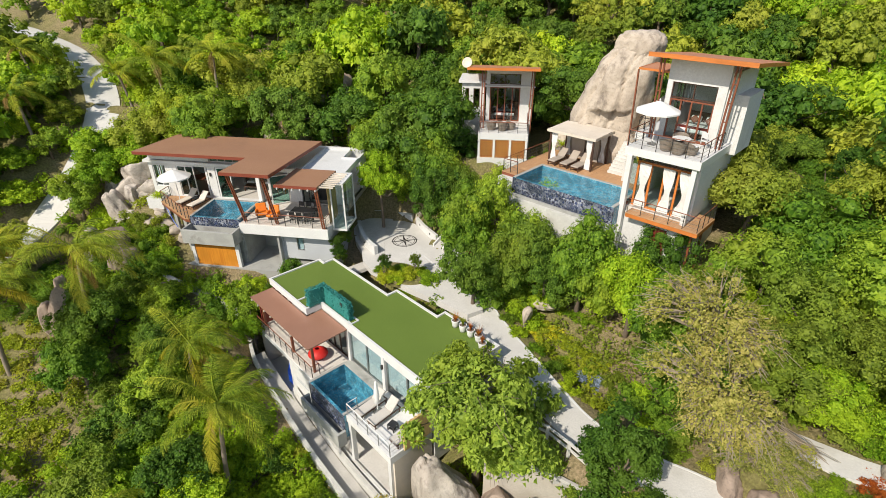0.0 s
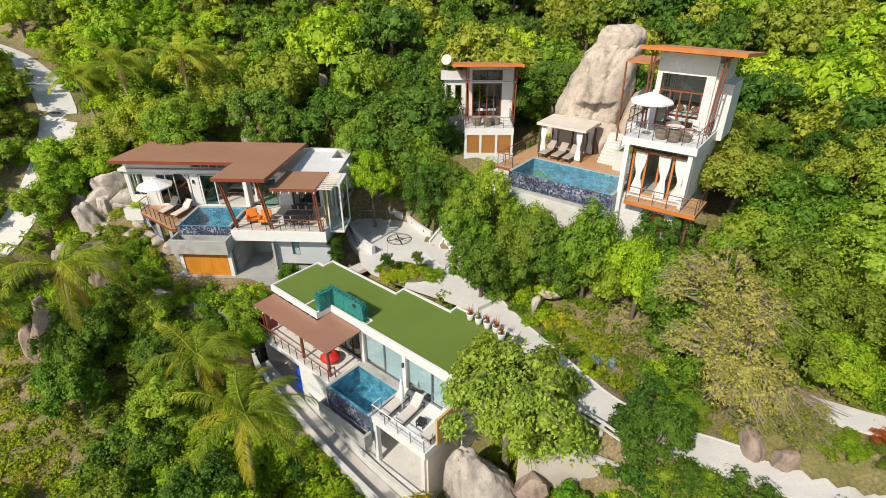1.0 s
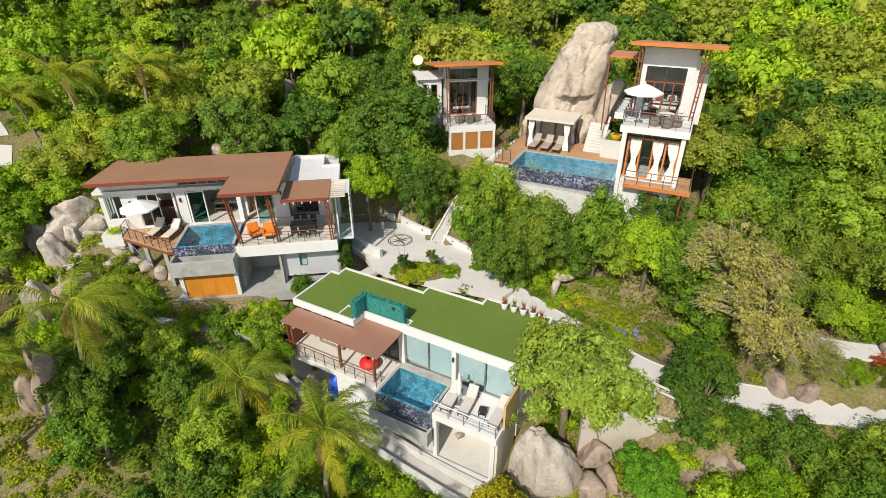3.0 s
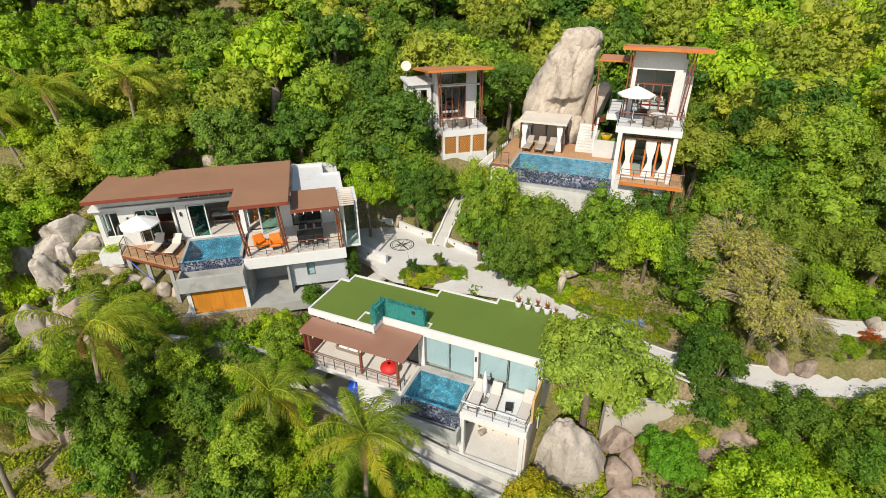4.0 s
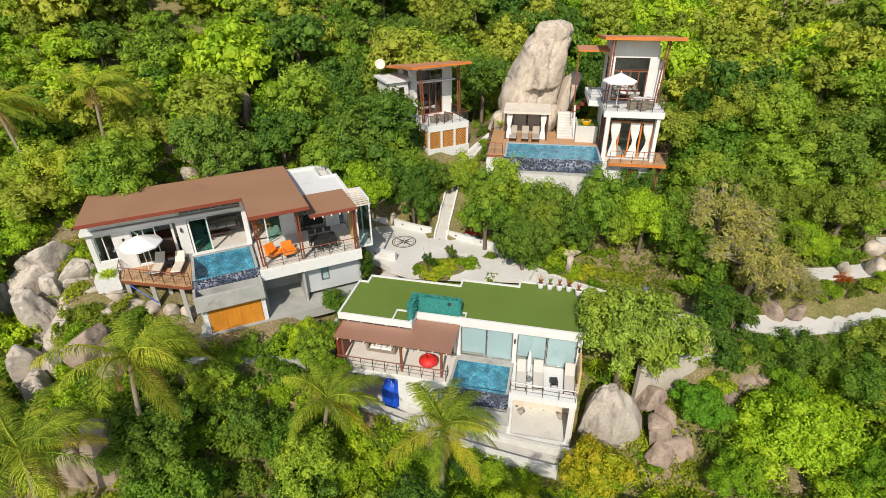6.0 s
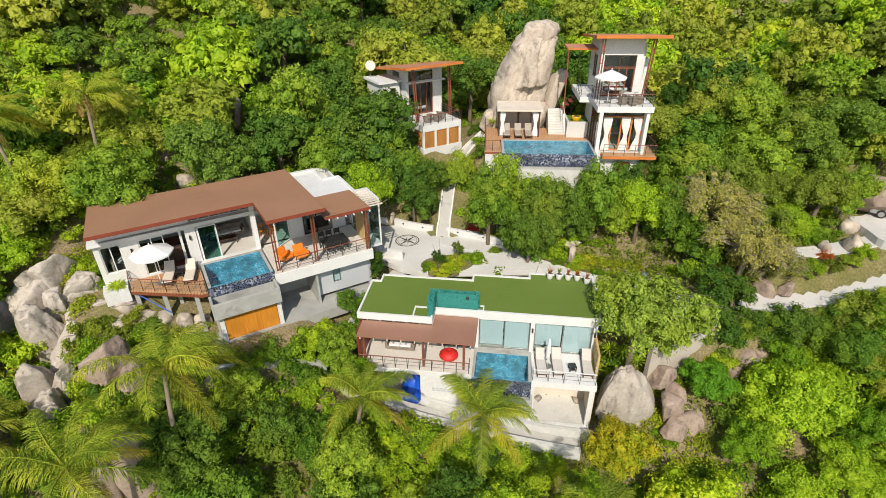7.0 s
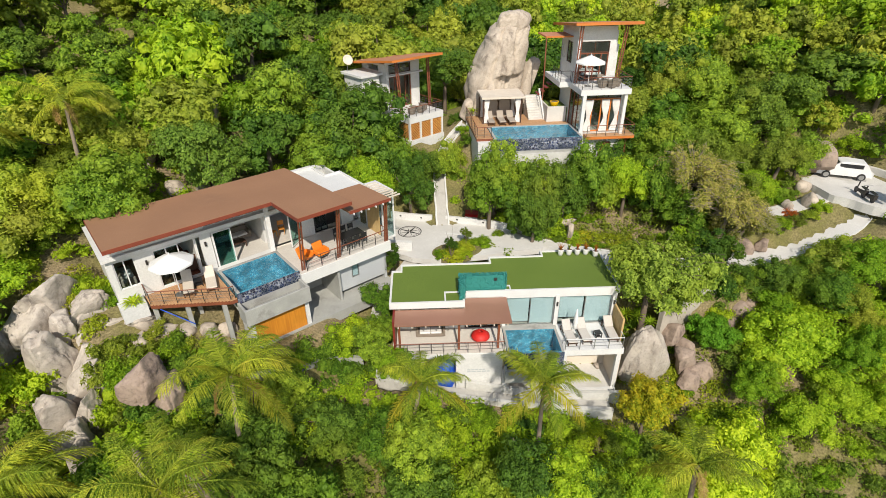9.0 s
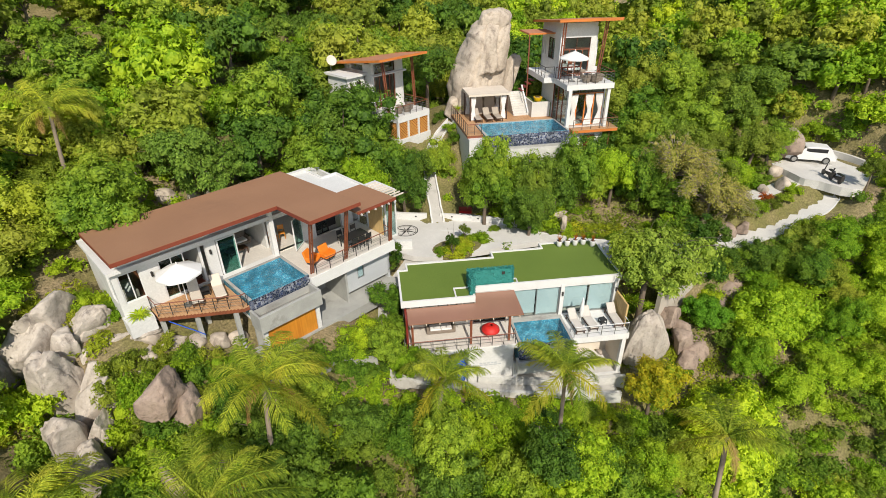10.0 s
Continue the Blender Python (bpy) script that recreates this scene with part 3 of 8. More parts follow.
def ribbon(name, points, half, thick, material, label, category="path", kerb=0.0, kerb_h=0.0):
    """A path along the points, with a low kerb wall on both sides where kerb is given."""
    fine = []
    for (p, q) in zip(points, points[1:]):
        n = max(2, int((Vector(q) - Vector(p)).length / 0.7))
        fine += [Vector(p).lerp(Vector(q), i / n) for i in range(n)]
    fine.append(Vector(points[-1]))
    for _ in range(6):
        fine = [fine[0]] + [(a + b * 2 + c) / 4 for a, b, c in zip(fine, fine[1:], fine[2:])] + [fine[-1]]
    sides = []
    for i, p in enumerate(fine):
        d = fine[min(i + 1, len(fine) - 1)] - fine[max(i - 1, 0)]
        sides.append(Vector((-d.y, d.x, 0)).normalized())

    def strip(lo, hi, z0, z1):
        g = Geo()
        for p, s in zip(fine, sides):
            j = 0.06 * noise.noise(p * 0.9)
            for off, z in ((lo, z0), (hi, z0), (hi, z1), (lo, z1)):
                q = p + s * (off + (j if off > 0 else -j))
                g.v.append((q.x, q.y, p.z + z))
        n = len(fine)
        for i in range(n - 1):
            a, b = i * 4, i * 4 + 4
            g.f += [(a + k, a + (k + 1) % 4, b + (k + 1) % 4, b + k) for k in range(4)]
        g.f += [(0, 3, 2, 1), (4 * n - 4, 4 * n - 3, 4 * n - 2, 4 * n - 1)]
        return g

    way = tagged(part(name, strip(-half, half, -thick, 0.05), material), label, category, kind="structure")
    if kerb:
        part("kerb", strip(half, half + kerb, -thick - 0.4, kerb_h), WHITE, way)
        part("kerb", strip(-half - kerb, -half, -thick - 0.4, kerb_h), WHITE, way)
    return way


ribbon("garden_path", GARDEN_PATH, 0.92, 0.25, PAVING, "pale concrete garden path with low kerbs", kerb=0.1, kerb_h=0.07)
ribbon("ramp_path", RAMP_PATH, 0.55, 0.25, PATH_GREY, "pale concrete ramp down beside the villa")
ribbon("upper_path", UPPER_PATH, 0.7, 0.25, PAVING, "narrow pale path between garden beds")
ribbon("road", ROAD, 1.5, 0.3, PAVING, "narrow pale concrete road climbing the hillside", "road")
ribbon("stair_path", STAIR_PATH, 0.42, 0.3, PATH_GREY, "long pale concrete steps climbing to the upper villa", kerb=0.13, kerb_h=0.3)


def disc(g, cx, cy, r, z0, z1, n=40, a0=0.0, a1=360.0, inner=0.0):
    pts = [(cx + r * math.cos(radians(a0 + (a1 - a0) * i / n)), cy + r * math.sin(radians(a0 + (a1 - a0) * i / n))) for i in range(n + (a1 - a0 < 360))]
    if inner:
        for i in range(len(pts) - 1 if a1 - a0 < 360 else len(pts)):
            j = (i + 1) % len(pts)
            k = inner / r
            q = [(cx + (x - cx) * k, cy + (y - cy) * k) for x, y in (pts[i], pts[j])]
            g.prism([pts[i], pts[j], q[1], q[0]], z0, z1)
    else:
        g.prism(pts, z0, z1)
    return g


def build_plaza():
    outline = [(-7.0, 40.4), (-7.4, 38.2), (-6.9, 36.2), (-6.2, 34.6), (-5.9, 33.2), (-5.2, 31.9), (-3.6, 30.5), (-2.0, 29.2), (-0.2, 27.9), (1.6, 26.4), (2.6, 27.0), (2.5, 29.4), (1.6, 32.0), (0.6, 34.6), (0.0, 35.3), (-0.7, 35.8), (-1.6, 37.6), (-2.4, 39.2), (-4.4, 40.3)]
    plaza = tagged(part("plaza", Geo().prism(outline, 6.5, 6.95), PAVING), "pale concrete plaza with an inlaid compass rose", "pavement", kind="structure")
    cx, cy, z = -3.05, 36.2, 6.95
    g = disc(Geo(), cx, cy, 0.98, z + 0.004, z + 0.012, 48, inner=0.90)
    disc(g, cx, cy, 0.80, z + 0.004, z + 0.012, 48, inner=0.77)
    for k in range(8):
        a, long = radians(45 * k + 12), 1.12 if k % 2 == 0 else 0.72
        d, s = Vector((math.cos(a), math.sin(a))), Vector((-math.sin(a), math.cos(a)))
        c = Vector((cx, cy))
        for side in (1, -1):
            tri = [c + d * 0.02, c + d * 0.22 + s * 0.085 * side, c + d * long]
            tri = tri if side < 0 else [tri[0], tri[2], tri[1]]
            if side > 0 or k % 2 == 0:
                g.prism([tuple(p) for p in tri][::-1], z + 0.005, z + 0.014)
    part("compass_rose", g, IRON, plaza, "dark inlaid compass rose")


build_plaza()
bed = Geo()
disc(bed, -2.9, 31.25, 1.35, 6.6, 7.02, 22)
bed.v = [(x + (x + 2.9) * 0.35, y - (x + 2.9) * 0.45, z) for x, y, z in bed.v]
tagged(part("planting_bed", bed, EARTH), "raised earth bed with clipped shrubs", "garden bed", kind="structure")
ribbon("lower_walk", LOWER_WALK, 0.45, 0.2, PATH_GREY, "narrow concrete walk below the villa")


def curved_wall(name, points, thick, below, height, material, label, lights=0):
    """A low wall through points (x, y, top)."""
    fine = []
    for p, q in zip(points, points[1:]):
        fine += [Vector(p).lerp(Vector(q), i / 6) for i in range(6)]
    fine.append(Vector(points[-1]))
    for _ in range(8):
        fine = [fine[0]] + [(a + b * 2 + c) / 4 for a, b, c in zip(fine, fine[1:], fine[2:])] + [fine[-1]]
    g = Geo()
    for i, p in enumerate(fine):
        d = fine[min(i + 1, len(fine) - 1)] - fine[max(i - 1, 0)]
        s = Vector((-d.y, d.x, 0)).normalized() * thick / 2
        for q, z in ((p - s, -below), (p + s, -below), (p + s, height), (p - s, height)):
            g.v.append((q.x, q.y, p.z + z))
    n = len(fine)
    for i in range(n - 1):
        a, b = i * 4, i * 4 + 4
        g.f += [(a + k, a + (k + 1) % 4, b + (k + 1) % 4, b + k) for k in range(4)]
    g.f += [(0, 3, 2, 1), (4 * n - 4, 4 * n - 3, 4 * n - 2, 4 * n - 1)]
    w = tagged(part(name, g, material), label, "wall", kind="structure")
    for i in range(lights):
        p = fine[int((i + 0.5) * n / lights)]
        part("step_light", Geo().box(p.x - thick / 2 - 0.02, p.x + thick / 2 + 0.02, p.y - thick / 2 - 0.02, p.y + thick / 2 + 0.02, p.z + height * 0.45, p.z + height * 0.45 + 0.1), IRON, w)
    return w


curved_wall("garden_wall", [(-7.4, 40.6, 7.0), (-5.6, 40.75, 7.0), (-4.0, 40.4, 7.0), (-2.6, 39.8, 7.0)], 0.22, 0.6, 0.55, WHITE, "low white curved wall at the back of the plaza", 3)
curved_wall("garden_wall", [(-2.2, 39.2, 7.0), (-1.5, 37.6, 7.0), (-0.5, 36.0, 7.0)], 0.22, 0.6, 0.55, WHITE, "low white curved wall along the plaza", 2)
curved_wall("garden_wall", [(0.3, 35.2, 7.0), (1.2, 33.4, 7.0), (2.3, 31.2, 7.0), (2.9, 29.0, 6.9), (3.4, 27.4, 6.8)], 0.22, 0.7, 0.45, WHITE, "low white curved wall along the garden path", 4)
curved_wall("garden_wall", [(-6.9, 38.4, 6.9), (-6.4, 36.2, 6.9), (-5.5, 34.6, 6.9), (-5.0, 34.0, 6.9)], 0.3, 1.9, 0.75, WHITE, "curved white parapet above the ramp", 1)
curved_wall("retaining_wall", [(-13.6, 29.2, 2.9), (-12.9, 27.2, 2.3), (-10.5, 24.2, 1.5), (-7.55, 20.6, 0.9), (-5.5, 18.4, 0.5), (-4.1, 16.9, 0.3)], 0.24, 1.6, 0.6, STREAKED, "long white retaining wall stepping down the slope")
curved_wall("retaining_wall", [(-9.5, 25.0, 1.9), (-6.6, 21.45, 1.2), (-4.6, 19.3, 0.9), (-2.6, 17.2, 0.8)], 0.24, 1.6, 0.3, STREAKED, "white retaining wall below the terrace")
low_wall = curved_wall("retaining_wall", [(2.2, 17.0, 5.0), (4.0, 16.35, 5.2), (5.8, 15.6, 5.1), (7.2, 14.9, 4.8)], 0.35, 2.2, 0.4, STAINED, "weathered pale retaining wall under the path")
for p, q in (((2.3, 16.85, 5.62), (3.6, 16.4, 5.75)), ((3.9, 16.25, 5.78), (5.5, 15.6, 5.72)), ((5.5, 15.6, 5.72), (7.1, 14.85, 5.42))):
    part("top_beam", Geo().bar(p, q, 0.2, 0.16), PATH_GREY, low_wall, "weathered grey beam along the wall", bevel=0.02)
    for k in (0.1, 0.9):
        c = Vector(p).lerp(Vector(q), k)
        part("beam_block", boxes((c.x - 0.13, c.x + 0.13, c.y - 0.13, c.y + 0.13, c.z - 0.3, c.z - 0.06)), PATH_GREY, low_wall)
curved_wall("retaining_wall", [(-20.6, 32.6, 5.6), (-18.4, 31.6, 5.3), (-16.0, 30.6, 5.0), (-14.2, 29.6, 4.5)], 0.3, 1.5, 0.4, CONCRETE, "grey retaining wall below the pool")
curved_wall("retaining_wall", [(25.6, 6.4, 9.8), (27.2, 8.8, 9.9), (27.0, 11.6, 10.0)], 0.3, 1.4, 0.35, PAVING, "low pale kerb wall behind the parking place")
yard = [(22.9 + (3.7 + 0.6 * math.sin(2 * a) + 0.4 * math.sin(5 * a + 1)) * math.cos(a), 9.8 + (3.4 + 0.5 * math.sin(3 * a + 2) + 0.3 * math.sin(7 * a)) * math.sin(a)) for a in [2 * math.pi * k / 40 for k in range(40)]]
parking = Geo().prism(yard, 9.0, 9.72)
tagged(part("parking_place", parking, PAVING), "pale concrete parking place", "pavement", kind="structure")


# ---- villas ----
def villa(name, frame_of, label):
    return thing(name, pose(frame_of[0], frame_of[1], 0, 0, 0, frame_of[2]), label, "house")


def pool(parent, u0, u1, v0, v1, top, depth, rim_w=0.16, outer=None):
    """A raised pool: basin, rim, water and a mosaic front."""
    basin = Geo().box(u0, u1, v0, v1, top - depth - 0.2, top - depth)
    basin.box(u0, u0 + rim_w, v0, v1, top - depth, top - 0.02).box(u1 - rim_w, u1, v0, v1, top - depth, top - 0.02)
    basin.box(u0 + rim_w, u1 - rim_w, v1 - rim_w, v1, top - depth, top - 0.02).box(u0 + rim_w, u1 - rim_w, v0, v0 + rim_w, top - depth, top - 0.06)
    b = part("pool_basin", basin, POOL_TILE, parent, "blue mosaic pool basin")
    part("pool_edge", boxes((u0 - 0.03, u1 + 0.03, v0 - 0.03, v0 - 0.004, top - (outer or 0.8), top - 0.05)), EDGE_TILE, b, "slate and blue mosaic overflow wall")
    part("pool_skirt", boxes((u0 - 0.03, u1 + 0.03, v0 - 0.025, v0 - 0.003, top - depth - 0.2, top - (outer or 0.8))), CONCRETE, b)
    part("pool_rim", boxes((u0, u0 + rim_w, v0, v1, top - 0.02, top + 0.02), (u1 - rim_w, u1, v0, v1, top - 0.02, top + 0.02), (u0 + rim_w, u1 - rim_w, v1 - rim_w, v1, top - 0.02, top + 0.02)), CONCRETE, b)
    n = 24
    g = Geo()
    for j in range(n + 1):
        for i in range(n + 1):
            x, y = u0 + rim_w + (u1 - u0 - 2 * rim_w) * i / n, v0 + 0.02 + (v1 - v0 - rim_w - 0.02) * j / n
            g.v.append((x, y, top - 0.045 + 0.008 * noise.noise((x * 2.5, y * 2.5, u0))))
    w = n + 1
    g.f = [(j * w + i, j * w + i + 1, (j + 1) * w + i + 1, (j + 1) * w + i) for j in range(n) for i in range(n)]
    water = part("pool_water", g, WATER, b, "clear rippled blue water", smooth=True)
    water.visible_shadow = False
    return b


def plank_deck(parent, pts, z0, z1, pitch=0.16, material=None, fascia=None):
    """Boards along y clipped to a convex polygon, with a frame below."""
    d = part("deck_frame", Geo().prism(pts, z0, z1 - 0.035), fascia or RED_WOOD, parent)
    g = Geo()
    xs = [p[0] for p in pts]
    x = min(xs)
    n = len(pts)
    while x < max(xs) - 0.02:
        x1 = min(x + pitch - 0.015, max(xs))
        mid = (x + x1) / 2
        hits = []
        for i in range(n):
            (ax, ay), (bx, by) = pts[i], pts[(i + 1) % n]
            if (ax - mid) * (bx - mid) < 0:
                hits.append(ay + (by - ay) * (mid - ax) / (bx - ax))
        if len(hits) >= 2:
            g.box(x, x1, min(hits) - 0.03, max(hits), z1 - 0.035, z1 + 0.003 * (int(x * 10) % 3))
        x += pitch
    part("deck_board", g, material or DECK_WOOD, d)
    return d


def twin_post(parent, base, top, gap=0.16, material=None):
    g = Geo()
    for s in (-1, 1):
        g.bar(Vector(base) + Vector((s * gap / 2, 0, 0)), Vector(top) + Vector((s * gap / 2, 0, 0)), 0.09)
    for k in (0.2, 0.4, 0.6, 0.8):
        p = Vector(base).lerp(Vector(top), k)
        g.box(p.x - gap / 2, p.x + gap / 2, p.y - 0.02, p.y + 0.02, p.z - 0.03, p.z + 0.03)
    return part("post", g, material or RED_WOOD, parent)


def wall_lamp(parent, u, v, z):
    part("wall_lamp", Geo().box(u - 0.05, u + 0.05, v - 0.12, v, z - 0.14, z + 0.14), IRON, parent)


def build_villa_a():
    a = villa("villa", VILLA_A, "white hillside villa with a brown felt roof and a small pool")
    F = 9.6
    part("floor", boxes((-9.3, 7.1, 4.2, 9.1, 9.25, F)), FLOOR_TILE, a)
    part("terrace_slab", boxes((0.12, 6.9, 0.0, 4.2, 8.72, 9.48)), WHITE_FLAT, a)
    part("terrace_floor", boxes((0.16, 6.86, 0.06, 4.2, 9.48, 9.52)), FLOOR_TILE, a, "cream tiled terrace")
    part("bedroom_floor", boxes((-9.0, -4.62, 4.25, 8.85, F + 0.004, F + 0.02)), RED_WOOD, a, "dark red timber bedroom floor")
    g = Geo()
    g.wall((-9.3, 4.0), (0.0, 4.0), 0.2, 8.6, 12.55, [(0.3, 1.4, 10.3, 12.1), (2.4, 5.05, F, 12.12), (5.7, 9.15, F, 12.15)])
    g.wall((0.0, 4.2), (7.1, 4.2), 0.2, 9.3, 12.3, [(0.25, 2.35, F, 12.0), (3.35, 5.5, F, 12.0), (6.5, 7.0, F, 12.0)])
    g.wall((-9.3, 8.9), (-9.3, 4.2), 0.2, 8.4, 12.55, [(3.6, 4.55, 10.3, 12.1)])
    g.wall((7.1, 9.1), (-9.3, 9.1), 0.2, 9.2, 12.6)
    g.wall((7.1, 4.4), (7.1, 8.9), 0.2, 9.2, 12.3, [(0.6, 3.4, F, 12.0)])
    g.wall((-9.1, 3.9), (-3.9, 3.9), 0.2, 12.62, 13.42)
    g.box(-4.6, -4.45, 4.2, 8.9, F, 12.5).box(0.05, 0.2, 5.2, 8.9, F, 12.5)
    pieces("wall", g, WHITE, a)
    pieces("ledge", boxes((-9.5, 0.1, 3.72, 4.2, 12.36, 12.56), (-9.5, -9.1, 4.2, 9.1, 12.36, 12.56)), WHITE_FLAT, a)
    part("column", boxes((-0.14, 0.16, 3.75, 4.05, 9.4, 13.2)), WHITE_FLAT, a, bevel=0.01)
    window(a, (-3.9, 4.1), (0.0, 4.1), 12.6, 13.3, 6, WHITE_FLAT, GREEN_GLASS, 0.05, name="clerestory")
    top = lambda x, y: 13.84 - 0.066 * (y + 1)
    low = lambda x, y: 13.66 - 0.066 * (y + 1)
    outline = [(-9.3, 2.68), (0.05, 2.68), (0.05, -1.0), (3.62, -1.0), (3.62, 8.5), (-9.3, 8.5)]
    roof = part("roof", Geo().prism(outline, low, top), SHINGLE, a, "brown felt roof")
    g = Geo()
    for p, q in zip(outline, outline[1:] + outline[:1]):
        z0, z1 = top(*p) - 0.13, top(*q) - 0.13
        g.bar((*p, z0), (*q, z1), 0.05, 0.23)
    part("fascia", g, FASCIA, roof, "red-brown fascia board")
    roof = part("porch_roof", Geo().prism([(3.66, -0.55), (6.72, -0.55), (6.72, 3.2), (3.66, 3.2)], lambda x, y: 12.80 - 0.05 * y, lambda x, y: 12.95 - 0.05 * y), SHINGLE, a, "lower brown felt porch roof")
    part("fascia", Geo().bar((3.64, -0.58, 12.88), (6.74, -0.58, 12.88), 0.05, 0.2), FASCIA, roof)
    for i in range(6):
        part("rafter", Geo().bar((3.9 + i * 0.55, -0.7, 12.76), (3.9 + i * 0.55, 3.2, 12.55), 0.06, 0.12), WHITE_FLAT, roof)
    outline = [(3.66, 3.1), (7.25, 3.1), (7.25, 6.9), (6.0, 6.9), (6.0, 9.35), (3.66, 9.35)]
    roof = part("flat_roof", Geo().prism(outline, 12.2, 12.42), WHITE_FLAT, a, "white flat roof")
    part("parapet", rim(outline, 0.12, 12.42, 12.54), WHITE_FLAT, roof)
    for i in range(9):
        part("pergola_slat", Geo().bar((6.6, -0.2 + i * 0.36, 12.86 - i * 0.012), (7.75, -0.2 + i * 0.36, 12.86 - i * 0.012), 0.06, 0.09), BEIGE_CANVAS, a)
    part("bamboo_screen", Geo().wall((6.78, 1.0), (6.78, 2.6), 0.04, 9.55, 12.6), BAMBOO, a, "upright cane screen")
    twin_post(a, (0.48, 0.42, 9.5), (0.3, -0.6, 13.62))
    twin_post(a, (3.0, 0.33, 9.5), (2.85, -0.6, 13.62))
    twin_post(a, (6.6, 0.12, 9.5), (6.5, -0.3, 12.8))
    rail_row(a, [(0.62, 0.12, 9.5), (6.78, 0.12, 9.5), (6.78, 0.95, 9.5)], 0.88)
    part("sliding_door", boxes((-3.55, -3.5, 4.02, 4.16, F, 12.1)), WHITE_FLAT, a)
    window(a, (-3.55, 4.12), (-2.4, 4.12), F, 12.1, 1, WHITE_FLAT, GREEN_GLASS, name="sliding_door")
    window(a, (-3.5, 4.05), (-2.35, 4.05), F, 12.1, 1, WHITE_FLAT, GREEN_GLASS, name="sliding_door")
    window(a, (-6.9, 4.1), (-5.5, 4.1), F, 12.1, 2, WHITE_FLAT, GREEN_GLASS, name="sliding_door")
    window(a, (-9.0, 4.1), (-7.9, 4.1), 10.3, 12.1, 2, WHITE_FLAT, GLASS)
    window(a, (-9.2, 4.35), (-9.2, 5.3), 10.3, 12.1, 2, WHITE_FLAT, GLASS)
    window(a, (1.2, 3.4), (2.3, 4.2), F, 11.9, 1, WHITE_FLAT, GREEN_GLASS, name="glass_door")
    window(a, (3.4, 4.3), (4.4, 4.3), F, 11.95, 2, BLACK, GLASS, name="sliding_door")
    for u in (-7.35, -4.0, 2.9):
        wall_lamp(a, u, 4.0 if u < 0 else 4.2, 11.55)
    # the glazed box at the east end
    g = Geo()
    for u, v in ((7.02, 1.0), (7.95, 1.0), (7.95, 3.1), (7.02, 3.1)):
        g.box(u - 0.05, u + 0.05, v - 0.05, v + 0.05, 9.2, 12.6)
    g.box(6.92, 8.0, 0.95, 3.15, 9.05, 9.2)
    box = part("glazed_bay", boxes((6.97, 8.0, 0.95, 3.15, 12.6, 12.72)), WHITE_FLAT, a, "white framed glazed bay")
    pieces("post", g, WHITE_FLAT, box)
    for row in ((7.07, 7.9, 1.0, 1.012, 9.2, 12.6), (7.95, 7.962, 1.05, 3.05, 9.2, 12.6)):
        part("pane", boxes(row), GLASS, box).visible_shadow = False
    # pool, trough and gate below
    pool(a, -3.85, 0.08, 0.22, 3.45, 9.75, 1.1, 0.18, 0.75)
    pieces("pool_surround", boxes((-3.95, 0.1, 3.45, 4.0, 9.2, 9.7), (-3.85, 0.08, 0.3, 3.4, 8.2, 8.42)), WHITE_FLAT, a)
    part("overflow_trough", boxes((-4.0, 0.1, -1.02, -0.84, 8.08, 9.16), (-4.0, -3.84, -0.84, 0.18, 8.08, 9.16), (-0.06, 0.1, -0.84, 0.18, 8.08, 9.16), (-3.84, -0.06, -0.84, 0.18, 8.08, 8.42)), CONCRETE, a, "raw concrete overflow trough", bevel=0.015)
    part("gate", boxes((-3.45, -0.25, -0.55, -0.47, 6.1, 8.06)), GATE_WOOD, a, "amber varnished wooden doors below the pool")
    pieces("pillar", boxes((-3.75, -3.5, -0.6, -0.35, 4.8, 8.08), (-0.22, 0.05, -0.6, -0.35, 4.8, 8.08)), WHITE, a)
    pieces("undercroft_wall", boxes((-3.9, 0.1, 0.1, 0.25, 4.8, 8.3), (0.1, 2.9, 3.0, 3.2, 5.0, 8.72), (0.1, 0.25, 0.2, 3.0, 5.0, 8.72), (2.75, 2.9, 0.3, 3.2, 5.0, 8.72)), CONCRETE, a, "raw concrete undercroft")
    part("undercroft_floor", boxes((-4.6, 7.0, -0.7, 3.0, 5.4, 6.12)), CONCRETE, a, "grey concrete floor below the terrace")
    g = Geo().wall((2.9, 0.75), (6.9, 0.75), 0.18, 6.5, 8.72, [(1.15, 1.72, 7.25, 8.32)])
    g.wall((6.9, 0.75), (6.9, 4.4), 0.18, 5.6, 9.2)
    g.box(2.85, 3.03, 0.7, 0.9, 4.8, 8.72)
    pieces("lower_wall", g, GREY_WALL, a, "pale grey lower storey wall")
    # near-black sheet added for the shade in the gap below the wall
    part("undercroft_back", boxes((2.9, 6.8, 2.3, 2.4, 5.0, 6.6)), IRON, a)
    window(a, (4.05, 0.8), (4.62, 0.8), 7.25, 8.32, 1, STEEL, GLASS)
    part("blind", boxes((4.05, 4.62, 0.9, 0.92, 7.25, 8.32)), BLIND, a, "pale drawn blind")
    # timber sun deck
    plank_deck(a, [(-8.0, 2.75), (-4.25, 0.15), (-3.92, 0.15), (-3.92, 3.98), (-8.0, 3.98)], 9.22, 9.5)
    for u, v in ((-7.8, 3.1), (-6.3, 1.9), (-4.6, 0.6), (-5.5, 2.8)):
        pieces("pillar", boxes((u - 0.12, u + 0.12, v - 0.12, v + 0.12, 5.5, 9.22)), CONCRETE, a)
    rail_row(a, [(-7.95, 3.9, 9.5), (-7.95, 2.82, 9.5), (-4.25, 0.22, 9.5), (-3.98, 0.22, 9.5)], 0.85, 0.8)
    part("planter_box", boxes((-9.45, -8.1, 2.95, 4.0, 8.7, 9.62)), WHITE, a)
